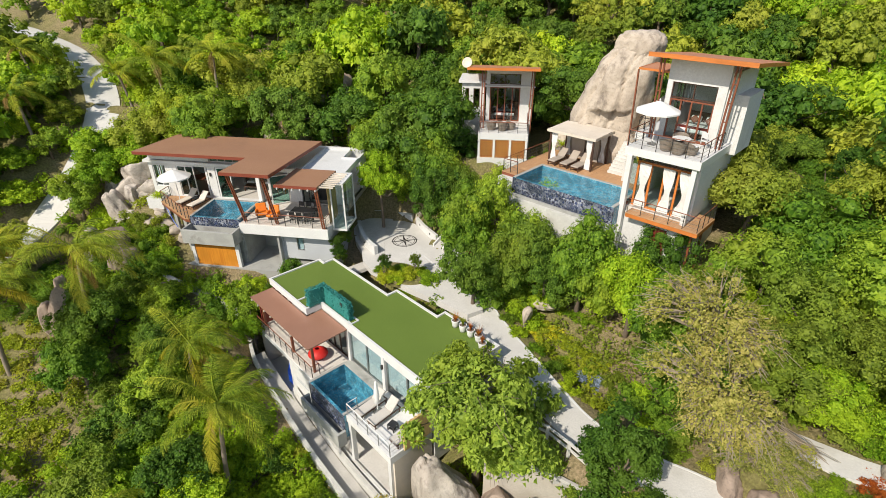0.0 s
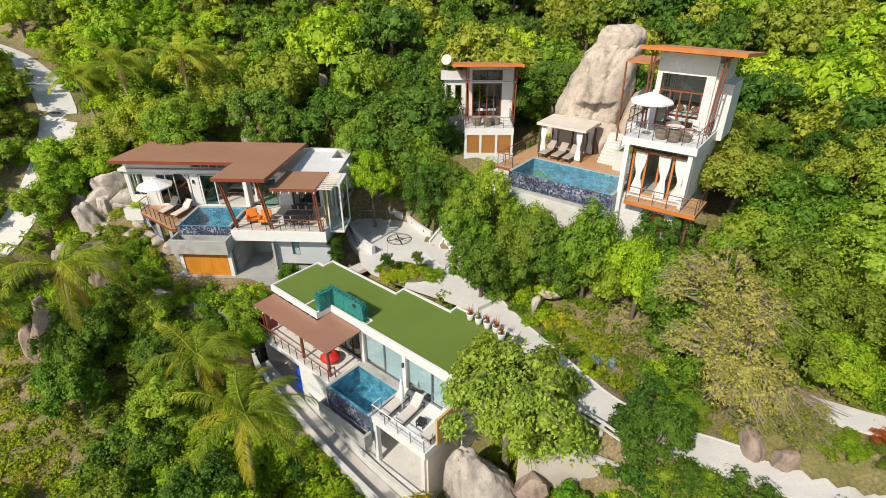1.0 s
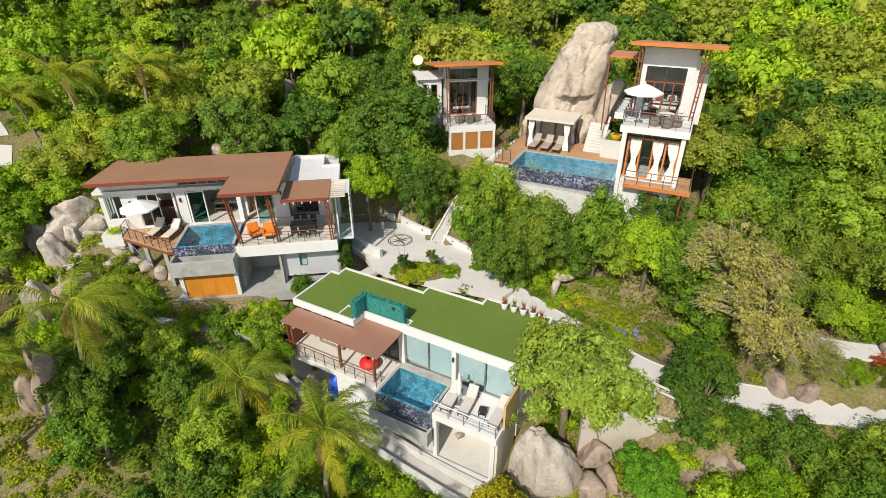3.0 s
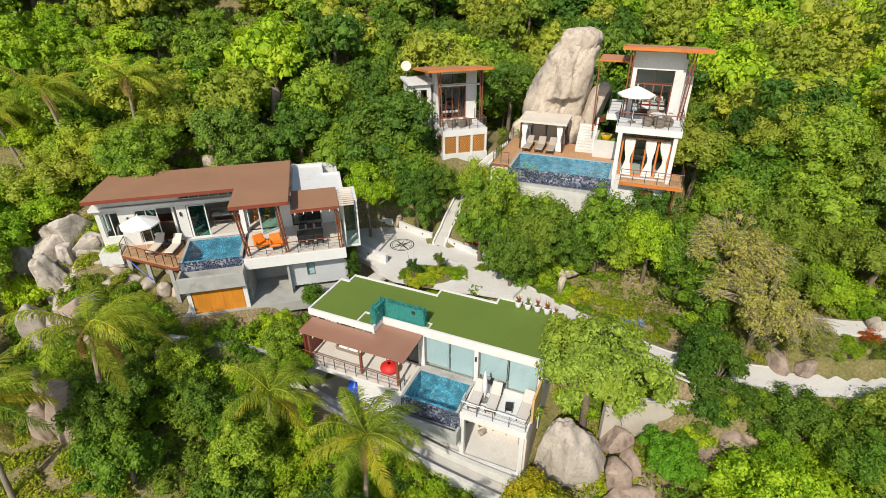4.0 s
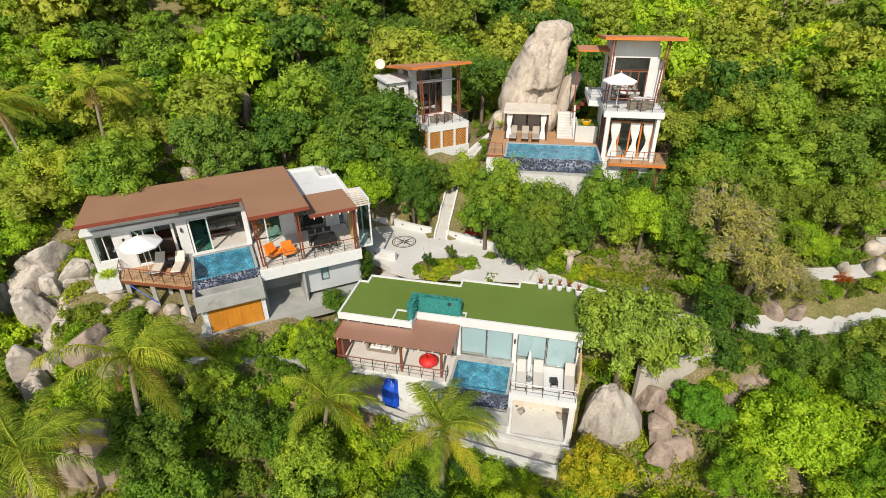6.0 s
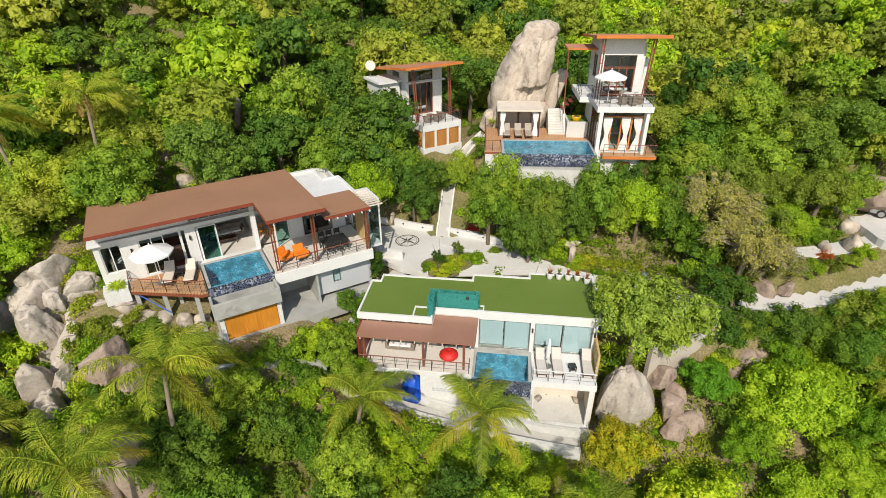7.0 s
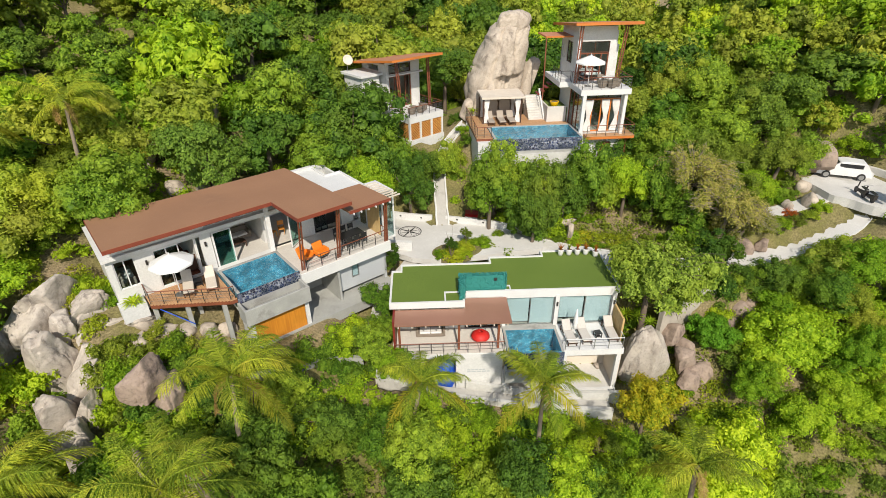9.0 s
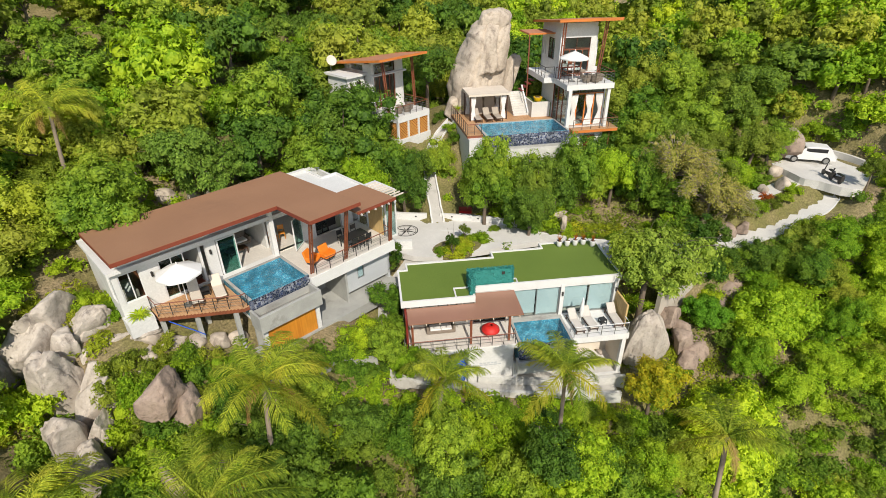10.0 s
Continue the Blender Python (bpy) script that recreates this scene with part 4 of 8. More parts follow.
    part("downpipe", Geo().tube([(-7.6, 2.6, 9.1), (-6.6, 1.8, 8.3), (-6.2, 1.6, 7.9)], 0.03), BLUE_TARP, a, "blue plastic pipe")
    return a


def build_villa_b():
    b = villa("villa", VILLA_B, "white villa with a flat turf roof and a corner pool")
    outline = [(0, 0), (4.85, 0), (4.85, 1.05), (15.3, 1.05), (15.3, 6.1), (10.85, 6.1), (10.85, 5.45), (6.95, 5.45), (6.95, 4.7), (0.62, 4.7), (0.62, 3.9), (0, 3.9)]
    roof = part("roof", Geo().prism(outline, 7.1, 7.42), WHITE_FLAT, b, "white flat roof slab")
    part("turf", Geo().prism(inset(outline, 0.13), 7.42, 7.47), TURF, roof, "green artificial turf")
    part("parapet", rim(outline, 0.13, 7.42, 7.56), WHITE_FLAT, roof)
    pieces("kerb", boxes((3.55, 3.65, 0.13, 1.2, 7.47, 7.54), (3.65, 4.75, 1.1, 1.2, 7.47, 7.54), (7.6, 8.0, 1.18, 1.26, 7.47, 7.54), (7.92, 8.0, 1.26, 1.75, 7.47, 7.54), (7.5, 7.92, 1.67, 1.75, 7.47, 7.54)), WHITE_FLAT, roof)
    F = 4.5
    part("floor", boxes((0.2, 15.15, 1.2, 6.0, 4.2, F)), FLOOR_TILE, b)
    part("terrace_slab", boxes((0.1, 7.48, -1.5, 1.2, 4.15, 4.46)), WHITE_FLAT, b)
    part("terrace_floor", boxes((0.14, 7.46, -1.46, 1.2, 4.46, F)), FLOOR_TILE, b, "cream tiled terrace")
    g = Geo().wall((0.35, 1.15), (7.5, 1.15), 0.18, F, 7.1, [(0.9, 3.5, 5.2, 6.8), (4.6, 6.9, F, 6.85)])
    g.wall((0.35, 3.7), (0.35, 1.3), 0.18, 3.0, 7.1)
    g.wall((15.15, 1.3), (15.15, 5.95), 0.18, 2.0, 7.1)
    g.wall((15.15, 5.95), (11.0, 5.95), 0.18, 3.0, 7.1).wall((11.0, 5.3), (7.1, 5.3), 0.18, 3.0, 7.1).wall((7.1, 4.55), (0.8, 4.55), 0.18, 3.0, 7.1)
    pieces("wall", g, WHITE, b)
    part("column", boxes((7.48, 7.72, 1.05, 1.3, 4.4, 7.1)), WHITE_FLAT, b)
    part("column", boxes((11.02, 11.28, 1.02, 1.3, 4.4, 7.1)), WHITE_FLAT, b)
    part("column", boxes((14.9, 15.15, 1.02, 1.3, 4.4, 7.1)), WHITE_FLAT, b)
    part("lintel", boxes((7.72, 14.9, 1.07, 1.32, 6.92, 7.1)), WHITE_FLAT, b)
    window(b, (7.74, 1.2), (11.0, 1.2), F + 0.1, 6.92, 2, STEEL, GLASS, 0.05, name="sliding_door")
    window(b, (11.3, 1.2), (14.88, 1.2), F + 0.1, 6.92, 2, STEEL, GLASS, 0.05, name="sliding_door")
    pieces("blind", Geo().wall((7.76, 1.28), (9.3, 1.28), 0.03, F + 0.3, 6.9).wall((9.4, 1.29), (11.0, 1.29), 0.03, F + 0.15, 6.9).wall((11.3, 1.28), (13.0, 1.28), 0.03, F + 0.55, 6.9).wall((13.15, 1.29), (14.88, 1.29), 0.03, F + 0.15, 6.9), BLIND, b, "drawn roller blinds, grey-blue for the sky mirrored in the panes")
    window(b, (1.25, 1.2), (3.85, 1.2), 5.2, 6.8, 4, DARK_WOOD, GLASS)
    window(b, (4.95, 1.2), (7.25, 1.2), F, 6.85, 3, DARK_WOOD, GLASS, name="sliding_door")
    part("end_wall", boxes((0.2, 0.34, -1.1, 1.15, F, 6.9)), MAROON, b, "maroon painted end wall")
    zt = lambda x, y: 7.06 + 0.03 * (y - 1)
    roof = part("porch_roof", Geo().prism([(0.35, -1.6), (7.68, -1.6), (7.68, 1.02), (4.88, 1.02), (4.88, -0.03), (0.35, -0.03)], lambda x, y: zt(x, y) - 0.07, zt), SHEET, b, "brown sheet porch roof with painted paler sheen")
    for i in range(9):
        part("rafter", Geo().bar((0.6 + i * 0.85, -1.66, 6.86), (0.6 + i * 0.85, 1.0, 6.94), 0.07, 0.11), BEIGE_CANVAS, roof)
    for u in (0.6, 4.4, 6.95):
        part("post", boxes((u - 0.07, u + 0.07, -1.1, -0.96, F, 6.85)), RED_WOOD, b)
    rail_row(b, [(0.3, -1.4, F), (7.3, -1.4, F), (7.3, -0.9, F)], 0.85, 0.75, wires=2)
    # pool and sun deck
    pool(b, 7.5, 11.15, -1.75, 0.75, 4.62, 1.5, 0.16, 1.3)
    pieces("pool_surround", boxes((7.5, 11.2, 0.75, 1.2, 3.0, 4.6), (7.5, 11.15, -1.7, 0.75, 2.6, 2.9)), CONCRETE, b)
    part("overflow_trough", boxes((7.3, 11.3, -2.36, -2.2, 2.6, 3.6), (7.3, 7.46, -2.2, -1.8, 2.6, 3.6), (11.14, 11.3, -2.2, -1.8, 2.6, 3.6), (7.46, 11.14, -2.2, -1.75, 2.6, 2.85)), CONCRETE, b, "raw concrete overflow trough", bevel=0.015)
    part("sun_deck", boxes((11.18, 15.1, -1.62, 1.15, 4.12, 4.58)), WHITE_FLAT, b, "white sun terrace slab")
    rail_row(b, [(11.24, -0.9, 4.58), (11.24, -1.56, 4.58), (15.0, -1.56, 4.58), (15.0, -0.9, 4.58)], 0.85, 0.85, wires=2, post_mat=STEEL, rail_mat=WHITE_FLAT)
    part("cane_screen", boxes((15.1, 15.18, -0.75, 1.05, 4.5, 6.25)), BAMBOO, b, "upright cane screen")
    for i in range(22):
        part("cane", Geo().tube([(15.08, -0.72 + i * 0.083, 4.5), (15.08, -0.72 + i * 0.083, 6.28 - 0.03 * (i % 3))], 0.036, 6), BAMBOO, b)
    # lower storey
    for u, v in ((14.85, -1.42), (11.3, -1.42)):
        pieces("pillar", boxes((u - 0.13, u + 0.13, v - 0.13, v + 0.13, 0.2, 4.14)), WHITE, b)
    pieces("pillar", boxes((7.25, 7.5, -1.7, -1.45, 0.2, 3.0)), WHITE, b)
    pieces("lower_wall", boxes((4.2, 7.25, -1.38, 1.1, 0.6, 4.14)), WHITE, b, "white lower storey wall")
    pieces("undercroft_wall", boxes((7.25, 15.1, 0.95, 1.15, 0.3, 4.12), (0.3, 4.2, 0.9, 1.1, 0.6, 4.14), (0.15, 0.33, -1.3, 0.9, 0.6, 4.14), (14.95, 15.1, -1.4, 0.95, 0.3, 4.12)), BEIGE_CANVAS, b, "beige undercroft wall")
    pieces("low_wall", boxes((7.5, 15.0, -1.7, -1.5, 0.3, 1.15), (4.3, 7.5, -1.75, -1.55, 0.5, 1.5)), WHITE, b)
    part("undercroft_floor", boxes((7.5, 15.0, -1.5, 1.0, 0.6, 1.02), (0.3, 4.2, -1.5, 0.9, 0.8, 1.25)), PAVING, b)
    bars = Geo()
    rng = random.Random(4)
    for row in range(2):
        u = 4.95
        for k in range(5):
            w = rng.uniform(0.16, 0.3)
            bars.box(u, u + w, -1.392, -1.38, 2.95 - row * 0.16, 3.05 - row * 0.16)
            u += w + 0.06
    part("lettering", bars, GREY_WALL, b, "two short rows of grey lettering")
    wall_lamp(b, 11.15, 1.02, 6.4)
    wall_lamp(b, 15.02, 1.02, 6.4)
    return b


def build_villa_c():
    c = villa("villa", VILLA_C, "small white villa on a lattice base with a tilted roof")
    F = 14.06
    part("terrace_slab", boxes((0, 4.0, 0, 3.6, 13.5, F)), WHITE_FLAT, c)
    part("base_slab", boxes((-0.05, 4.05, -0.05, 3.6, 10.8, 11.95)), WHITE, c)
    g = Geo()
    for u, v in ((0.08, 0.08), (1.3, 0.06), (2.6, 0.06), (3.9, 0.08), (0.08, 1.8), (3.9, 1.8)):
        g.box(u - 0.09, u + 0.09, v - 0.06, v + 0.12, 11.95, 13.5)
    pieces("base_post", g, WHITE_FLAT, c)
    # pierced block panels of the base
    for (p, q) in (((0.2, 0.1), (1.2, 0.1)), ((1.4, 0.1), (2.5, 0.1)), ((2.7, 0.1), (3.8, 0.1)), ((0.12, 1.7), (0.12, 0.2)), ((3.9, 0.2), (3.9, 1.7))):
        p, q = Vector((*p, 0)), Vector((*q, 0))
        n = max(2, round((q - p).length / 0.12))
        g = Geo()
        for i in range(n):
            for k in range(12):
                a, b2 = p.lerp(q, i / n), p.lerp(q, (i + 1) / n)
                z0, z1 = 11.98 + k * 0.126, 11.98 + (k + 1) * 0.126
                if (i + k) % 2:
                    a, b2 = b2, a
                g.bar((a.x, a.y, z0), (b2.x, b2.y, z1), 0.05, 0.045)
        panel = part("lattice_panel", g, GOLD_WOOD, c, "golden timber lattice panel")
    part("base_back", boxes((0.2, 3.8, 0.17, 0.2, 11.9, 13.5)), MAROON, c)
    part("base_back", boxes((0.19, 0.21, 0.2, 1.8, 11.9, 13.5)), MAROON, c)
    g = Geo().wall((0.35, 3.6), (4.2, 3.6), 0.2, 13.4, 18.25, [(0.3, 2.85, F, 16.92), (0.3, 2.85, 17.15, 18.0)])
    g.wall((0.35, 7.4), (0.35, 3.8), 0.2, 11.5, 18.05, [(0.9, 2.6, 17.35, 17.85)])
    g.wall((4.0, 3.8), (4.0, 7.4), -0.2, 11.5, 18.05).wall((4.2, 7.4), (0.35, 7.4), 0.2, 11.5, 17.8)
    pieces("wall", g, WHITE, c)
    part("floor", boxes((0.5, 4.0, 3.8, 7.3, 13.7, 14.04)), RED_WOOD, c)
    window(c, (0.66, 3.7), (3.19, 3.7), F, 16.92, 4, RED_WOOD, GLASS, 0.09, name="folding_door", open_pane=1)
    window(c, (0.66, 3.7), (3.19, 3.7), 17.15, 18.0, 2, DARK_WOOD, GLASS)
    g = Geo().wall((-1.8, 4.4), (0.15, 4.4), 0.18, 11.5, 17.1, [(0.3, 0.62, 15.0, 16.6), (1.0, 1.55, 15.0, 16.6)]).wall((-1.8, 7.2), (-1.8, 4.6), 0.18, 11.5, 17.1)
    g.box(-1.6, 0.15, 4.6, 7.2, 14.0, 14.1)
    pieces("annex_wall", g, WHITE, c)
    window(c, (-1.5, 4.48), (-1.18, 4.48), 15.0, 16.6, 1, DARK_WOOD, GLASS)
    window(c, (-0.8, 4.48), (-0.25, 4.48), 15.0, 16.6, 1, DARK_WOOD, GLASS)
    part("flat_roof", boxes((-2.05, 0.4, 4.1, 7.4, 17.1, 17.3)), WHITE_FLAT, c, "white flat annex roof")
    pieces("ledge", boxes((0.2, 4.4, 3.3, 3.6, 16.98, 17.1)), WHITE_FLAT, c)
    zt = lambda x, y: 18.93 - 0.135 * (y - 0.7)
    roof = part("roof", Geo().prism([(-1.0, 0.75), (4.6, 0.75), (4.6, 7.6), (-1.0, 7.6)], lambda x, y: zt(x, y) - 0.12, zt), SALMON, c, "tilted salmon tile roof")
    part("fascia", Geo().bar((-1.02, 0.73, 18.86), (4.62, 0.73, 18.86), 0.05, 0.2).bar((-1.02, 0.73, 18.86), (-1.02, 7.6, 17.94), 0.05, 0.18).bar((4.62, 0.73, 18.86), (4.62, 7.6, 17.94), 0.05, 0.18), ORANGE_WOOD, roof)
    twin_post(c, (0.2, 1.3, F), (0.2, 1.9, 18.6), 0.2, RED_WOOD)
    twin_post(c, (4.05, 1.9, 13.6), (4.15, 2.3, 18.6), 0.2, RED_WOOD)
    rail_row(c, [(0.08, 3.0, F), (0.08, 0.08, F), (3.92, 0.08, F), (3.92, 3.2, F)], 0.85, 0.85)
    dish = Geo().lathe([(0.02, 0.0), (0.2, 0.03), (0.36, 0.1), (0.46, 0.2), (0.47, 0.21), (0.36, 0.12), (0.2, 0.05), (0.02, 0.02)], 20)
    tilt = pose(0, 0, 0, 62, 0, -15)
    dish.v = [tuple(tilt @ Vector(p) + Vector((-1.55, 6.8, 18.25))) for p in dish.v]
    d = part("satellite_dish", dish, BEIGE_CANVAS, c, "round satellite dish", smooth=True)
    part("mast", Geo().tube([(-1.55, 6.95, 17.25), (-1.55, 6.9, 18.25)], 0.03), STEEL, d)
    return c


def build_villa_d():
    d = villa("villa", VILLA_D, "tall white villa over an infinity pool terrace")
    P = 13.2
    pieces("terrace_wall", boxes((-8.6, 0.3, -0.75, 6.6, 9.0, 12.0), (-8.6, -7.25, -0.7, 6.6, 12.0, 12.95), (-7.25, 0.3, 2.75, 6.6, 12.0, 12.95)), WHITE, d)
    part("overflow_trough", boxes((-7.4, 0.3, -1.25, -1.1, 11.5, 12.3), (-7.4, 0.3, -1.1, -0.78, 11.5, 11.9)), CONCRETE, d)
    pieces("retaining_wall", boxes((-7.6, 1.0, -1.45, -1.25, 8.4, 12.1), (-6.0, 1.6, -2.3, -2.0, 8.0, 10.2)), STREAKED, d, "stained pale retaining wall")
    pool(d, -7.25, 0.25, -0.75, 2.7, 13.27, 1.2, 0.2, 1.15)
    plank_deck(d, [(-8.65, -0.2), (-7.28, -0.2), (-7.28, 6.4), (-8.65, 6.4)], 12.95, P)
    plank_deck(d, [(-7.26, 2.72), (0.25, 2.72), (0.25, 6.4), (-7.26, 6.4)], 12.95, P)
    rail_row(d, [(-7.4, -0.1, P), (-8.6, -0.1, P), (-8.6, 6.3, P)], 0.9, 0.8)
    # steps and planter beside the rock
    for i in range(10):
        z = P + 0.18 * i
        part("step", boxes((-3.05, -1.75, 4.55 + i * 0.2, 4.8 + i * 0.2, P - 0.05, z + 0.18)), PAVING, d)
    part("stringer", Geo().prism([(-1.74, 4.5), (-1.6, 4.5), (-1.6, 6.7), (-1.74, 6.7)], P, lambda x, y: P + 0.35 + 0.9 * (y - 4.5)), WHITE, d)
    part("planter_wall", boxes((-1.6, 0.15, 3.75, 3.95, P - 0.1, 14.55), (-1.6, -1.42, 3.95, 6.5, P - 0.1, 14.55)), PAVING, d, "pale concrete raised planter")
    part("planter_soil", boxes((-1.42, 0.3, 3.95, 6.5, P, 14.4)), TURF, d)
    for i in range(6):
        part("red_step", boxes((-1.9 + i * 0.32, -1.55 + i * 0.32, 6.2, 7.2, 15.05 + i * 0.29, 15.13 + i * 0.29)), MAROON, d, "red painted stair tread")
    # lower room
    part("room_floor", boxes((0.3, 4.1, 0.5, 6.5, 12.8, 13.08)), FLOOR_TILE, d)
    part("plinth", boxes((0.25, 4.0, 0.35, 6.5, 8.6, 12.78)), WHITE, d)
    part("cellar_door", boxes((2.25, 3.2, 0.3, 0.346, 9.9, 12.3)), MAROON, d, "maroon cellar door")
    part("column", boxes((0.2, 0.5, -0.05, 0.25, 9.5, 16.4)), WHITE_FLAT, d, bevel=0.01)
    part("column", boxes((3.85, 4.12, 0.15, 0.42, 12.6, 16.4)), WHITE_FLAT, d, bevel=0.01)
    g = Geo().wall((4.1, 1.0), (4.1, 6.5), 0.18, 12.6, 16.4).wall((4.1, 6.5), (0.3, 6.5), 0.18, 12.6, 16.4).wall((0.3, 6.5), (0.3, 3.6), 0.18, 12.6, 16.4)
    pieces("wall", g, WHITE, d)
    window(d, (0.55, 0.9), (3.85, 0.9), 13.08, 15.9, 4, ORANGE_WOOD, GLASS, 0.12, 0.1, name="folding_door", open_pane=2)
    window(d, (0.55, 0.9), (3.85, 0.9), 15.95, 16.38, 3, DARK_WOOD, GLASS, 0.05)
    window(d, (0.35, 3.6), (0.35, 0.4), 13.1, 16.3, 3, RED_WOOD, GLASS, 0.09, 0.1, name="folding_door")
    drape(d, 0.75, 1.45, 0.72, 13.15, 15.85, 0.55)
    drape(d, 2.15, 2.85, 0.72, 13.15, 15.85, 0.55, lean=0.1)
    drape(d, 3.1, 3.75, 0.74, 13.15, 15.85, 0.6, lean=0.15)
    plank_deck(d, [(0.8, -0.3), (5.05, -0.3), (5.05, 2.4), (4.15, 2.4), (4.15, 0.85), (0.8, 0.85)], 12.72, 13.0, 0.16, DECK_WOOD, ORANGE_WOOD)
    rail_row(d, [(0.85, -0.22, 13.0), (4.98, -0.22, 13.0), (4.98, 2.3, 13.0)], 0.9, 0.85)
    for u, v in ((4.6, 0.3), (4.6, 2.1)):
        part("deck_post", Geo().bar((u, v, 9.0), (u, v, 12.72), 0.12), RED_WOOD, d)
    # upper terrace and room
    part("terrace_slab", Geo().prism([(0, 0), (4.3, 0), (4.3, 7.8), (-0.9, 7.8), (-0.9, 3.1), (0, 3.1)], 16.4, 16.85), WHITE_FLAT, d)
    U = 16.85
    g = Geo().wall((0.4, 3.3), (3.75, 3.3), 0.2, U, 21.3, [(0.32, 2.85, U, 20.1)])
    g.wall((0.4, 7.6), (0.4, 3.5), 0.2, U, 20.9, [(1.6, 3.1, 18.1, 19.9), (0.4, 0.62, 18.3, 19.4), (0.85, 1.07, 18.3, 19.4)])
    g.wall((3.75, 3.5), (3.75, 7.6), -0.2, U, 20.9).wall((3.75, 7.6), (0.4, 7.6), 0.2, U, 20.7)
    g.box(3.75, 4.6, 4.6, 7.2, 16.2, 19.6)
    pieces("upper_wall", g, WHITE, d)
    part("gable", Geo().prism([(0.4, 3.5), (0.6, 3.5), (0.6, 7.6), (0.4, 7.6)], 20.85, lambda x, y: 21.4 - 0.1 * (y - 3.3)), WHITE, d)
    window(d, (0.72, 3.4), (3.25, 3.4), U, 19.15, 4, RED_WOOD, GLASS, 0.09, name="folding_door", open_pane=1)
    window(d, (0.72, 3.4), (3.25, 3.4), 19.2, 20.1, 2, DARK_WOOD, GLASS)
    window(d, (0.5, 6.0), (0.5, 4.5), 18.1, 19.9, 2, DARK_WOOD, GLASS, 0.1)
    zt = lambda x, y: 21.75 - 0.11 * (y - 1.9)
    roof = part("roof", Geo().prism([(-0.35, 1.9), (5.25, 1.9), (5.25, 8.2), (-0.35, 8.2)], lambda x, y: zt(x, y) - 0.12, zt), SALMON, d, "tilted salmon tile roof")
    part("fascia", Geo().bar((-0.4, 1.87, 21.66), (5.3, 1.87, 21.66), 0.06, 0.24).bar((-0.38, 1.87, 21.66), (-0.38, 8.2, 20.97), 0.05, 0.2).bar((5.28, 1.87, 21.66), (5.28, 8.2, 20.97), 0.05, 0.2), ORANGE_WOOD, roof)
    low = part("side_roof", Geo().prism([(-2.0, 4.6), (0.4, 4.6), (0.4, 7.2), (-2.0, 7.2)], 20.3, 20.38), SALMON, d)
    part("fascia", Geo().bar((-2.02, 4.58, 20.34), (0.4, 4.58, 20.34), 0.04, 0.13).bar((-2.02, 4.58, 20.34), (-2.02, 7.2, 20.34), 0.04, 0.13), ORANGE_WOOD, low)
    twin_post(d, (0.3, 2.6, U), (0.3, 2.3, 21.5), 0.2, RED_WOOD)
    twin_post(d, (4.05, 2.9, 16.4), (4.25, 2.6, 21.5), 0.2, RED_WOOD)
    part("post", Geo().bar((-1.9, 4.6, 15.0), (-2.0, 4.5, 20.3), 0.09), RED_WOOD, d)
    rail_row(d, [(0.08, 2.9, U), (0.08, 0.08, U), (4.2, 0.08, U), (4.2, 3.2, U)], 0.95, 0.9)
    rail_row(d, [(-0.82, 5.6, U), (-0.82, 3.2, U), (0.05, 3.2, U)], 0.9, 0.8, rail_mat=IRON)
    wall_lamp(d, 0.55, 3.3, 18.6)
    return d


build_villa_a()
build_villa_b()
build_villa_c()
build_villa_d()


# ---- furniture and loose things ----
def at(frame_of, u, v, z, turn=0.0):
    x, y = to_world(u, v, frame_of)
    return pose(x, y, z, 0, 0, frame_of[2] + turn)


def soft_box(x0, x1, y0, y1, z0, z1):
    return Geo().box(x0, x1, y0, y1, z0, z1)


def lounger(m, fabric, label, group):
    ob = thing("sun_lounger", m, label, "sun lounger", group)
    part("frame", boxes((-0.32, -0.27, -0.95, 0.95, 0.24, 0.30), (0.27, 0.32, -0.95, 0.95, 0.24, 0.30), (-0.27, 0.27, -0.95, -0.90, 0.24, 0.30), (-0.27, 0.27, 0.90, 0.95, 0.24, 0.30)), DARK_WOOD, ob)
    for x in (-0.28, 0.28):
        for y in (-0.85, 0.85):
            part("leg", boxes((x - 0.03, x + 0.03, y - 0.03, y + 0.03, 0.0, 0.24)), DARK_WOOD, ob)
    part("mattress", boxes((-0.30, 0.30, -0.95, 0.30, 0.30, 0.40)), fabric, ob, bevel=0.03)
    back = Geo().box(-0.30, 0.30, 0.0, 0.78, -0.05, 0.05)
    back.v = [tuple(pose(0, 0.30, 0.36, 42, 0, 0) @ Vector(p)) for p in back.v]
    part("backrest", back, fabric, ob, bevel=0.03)
    return ob


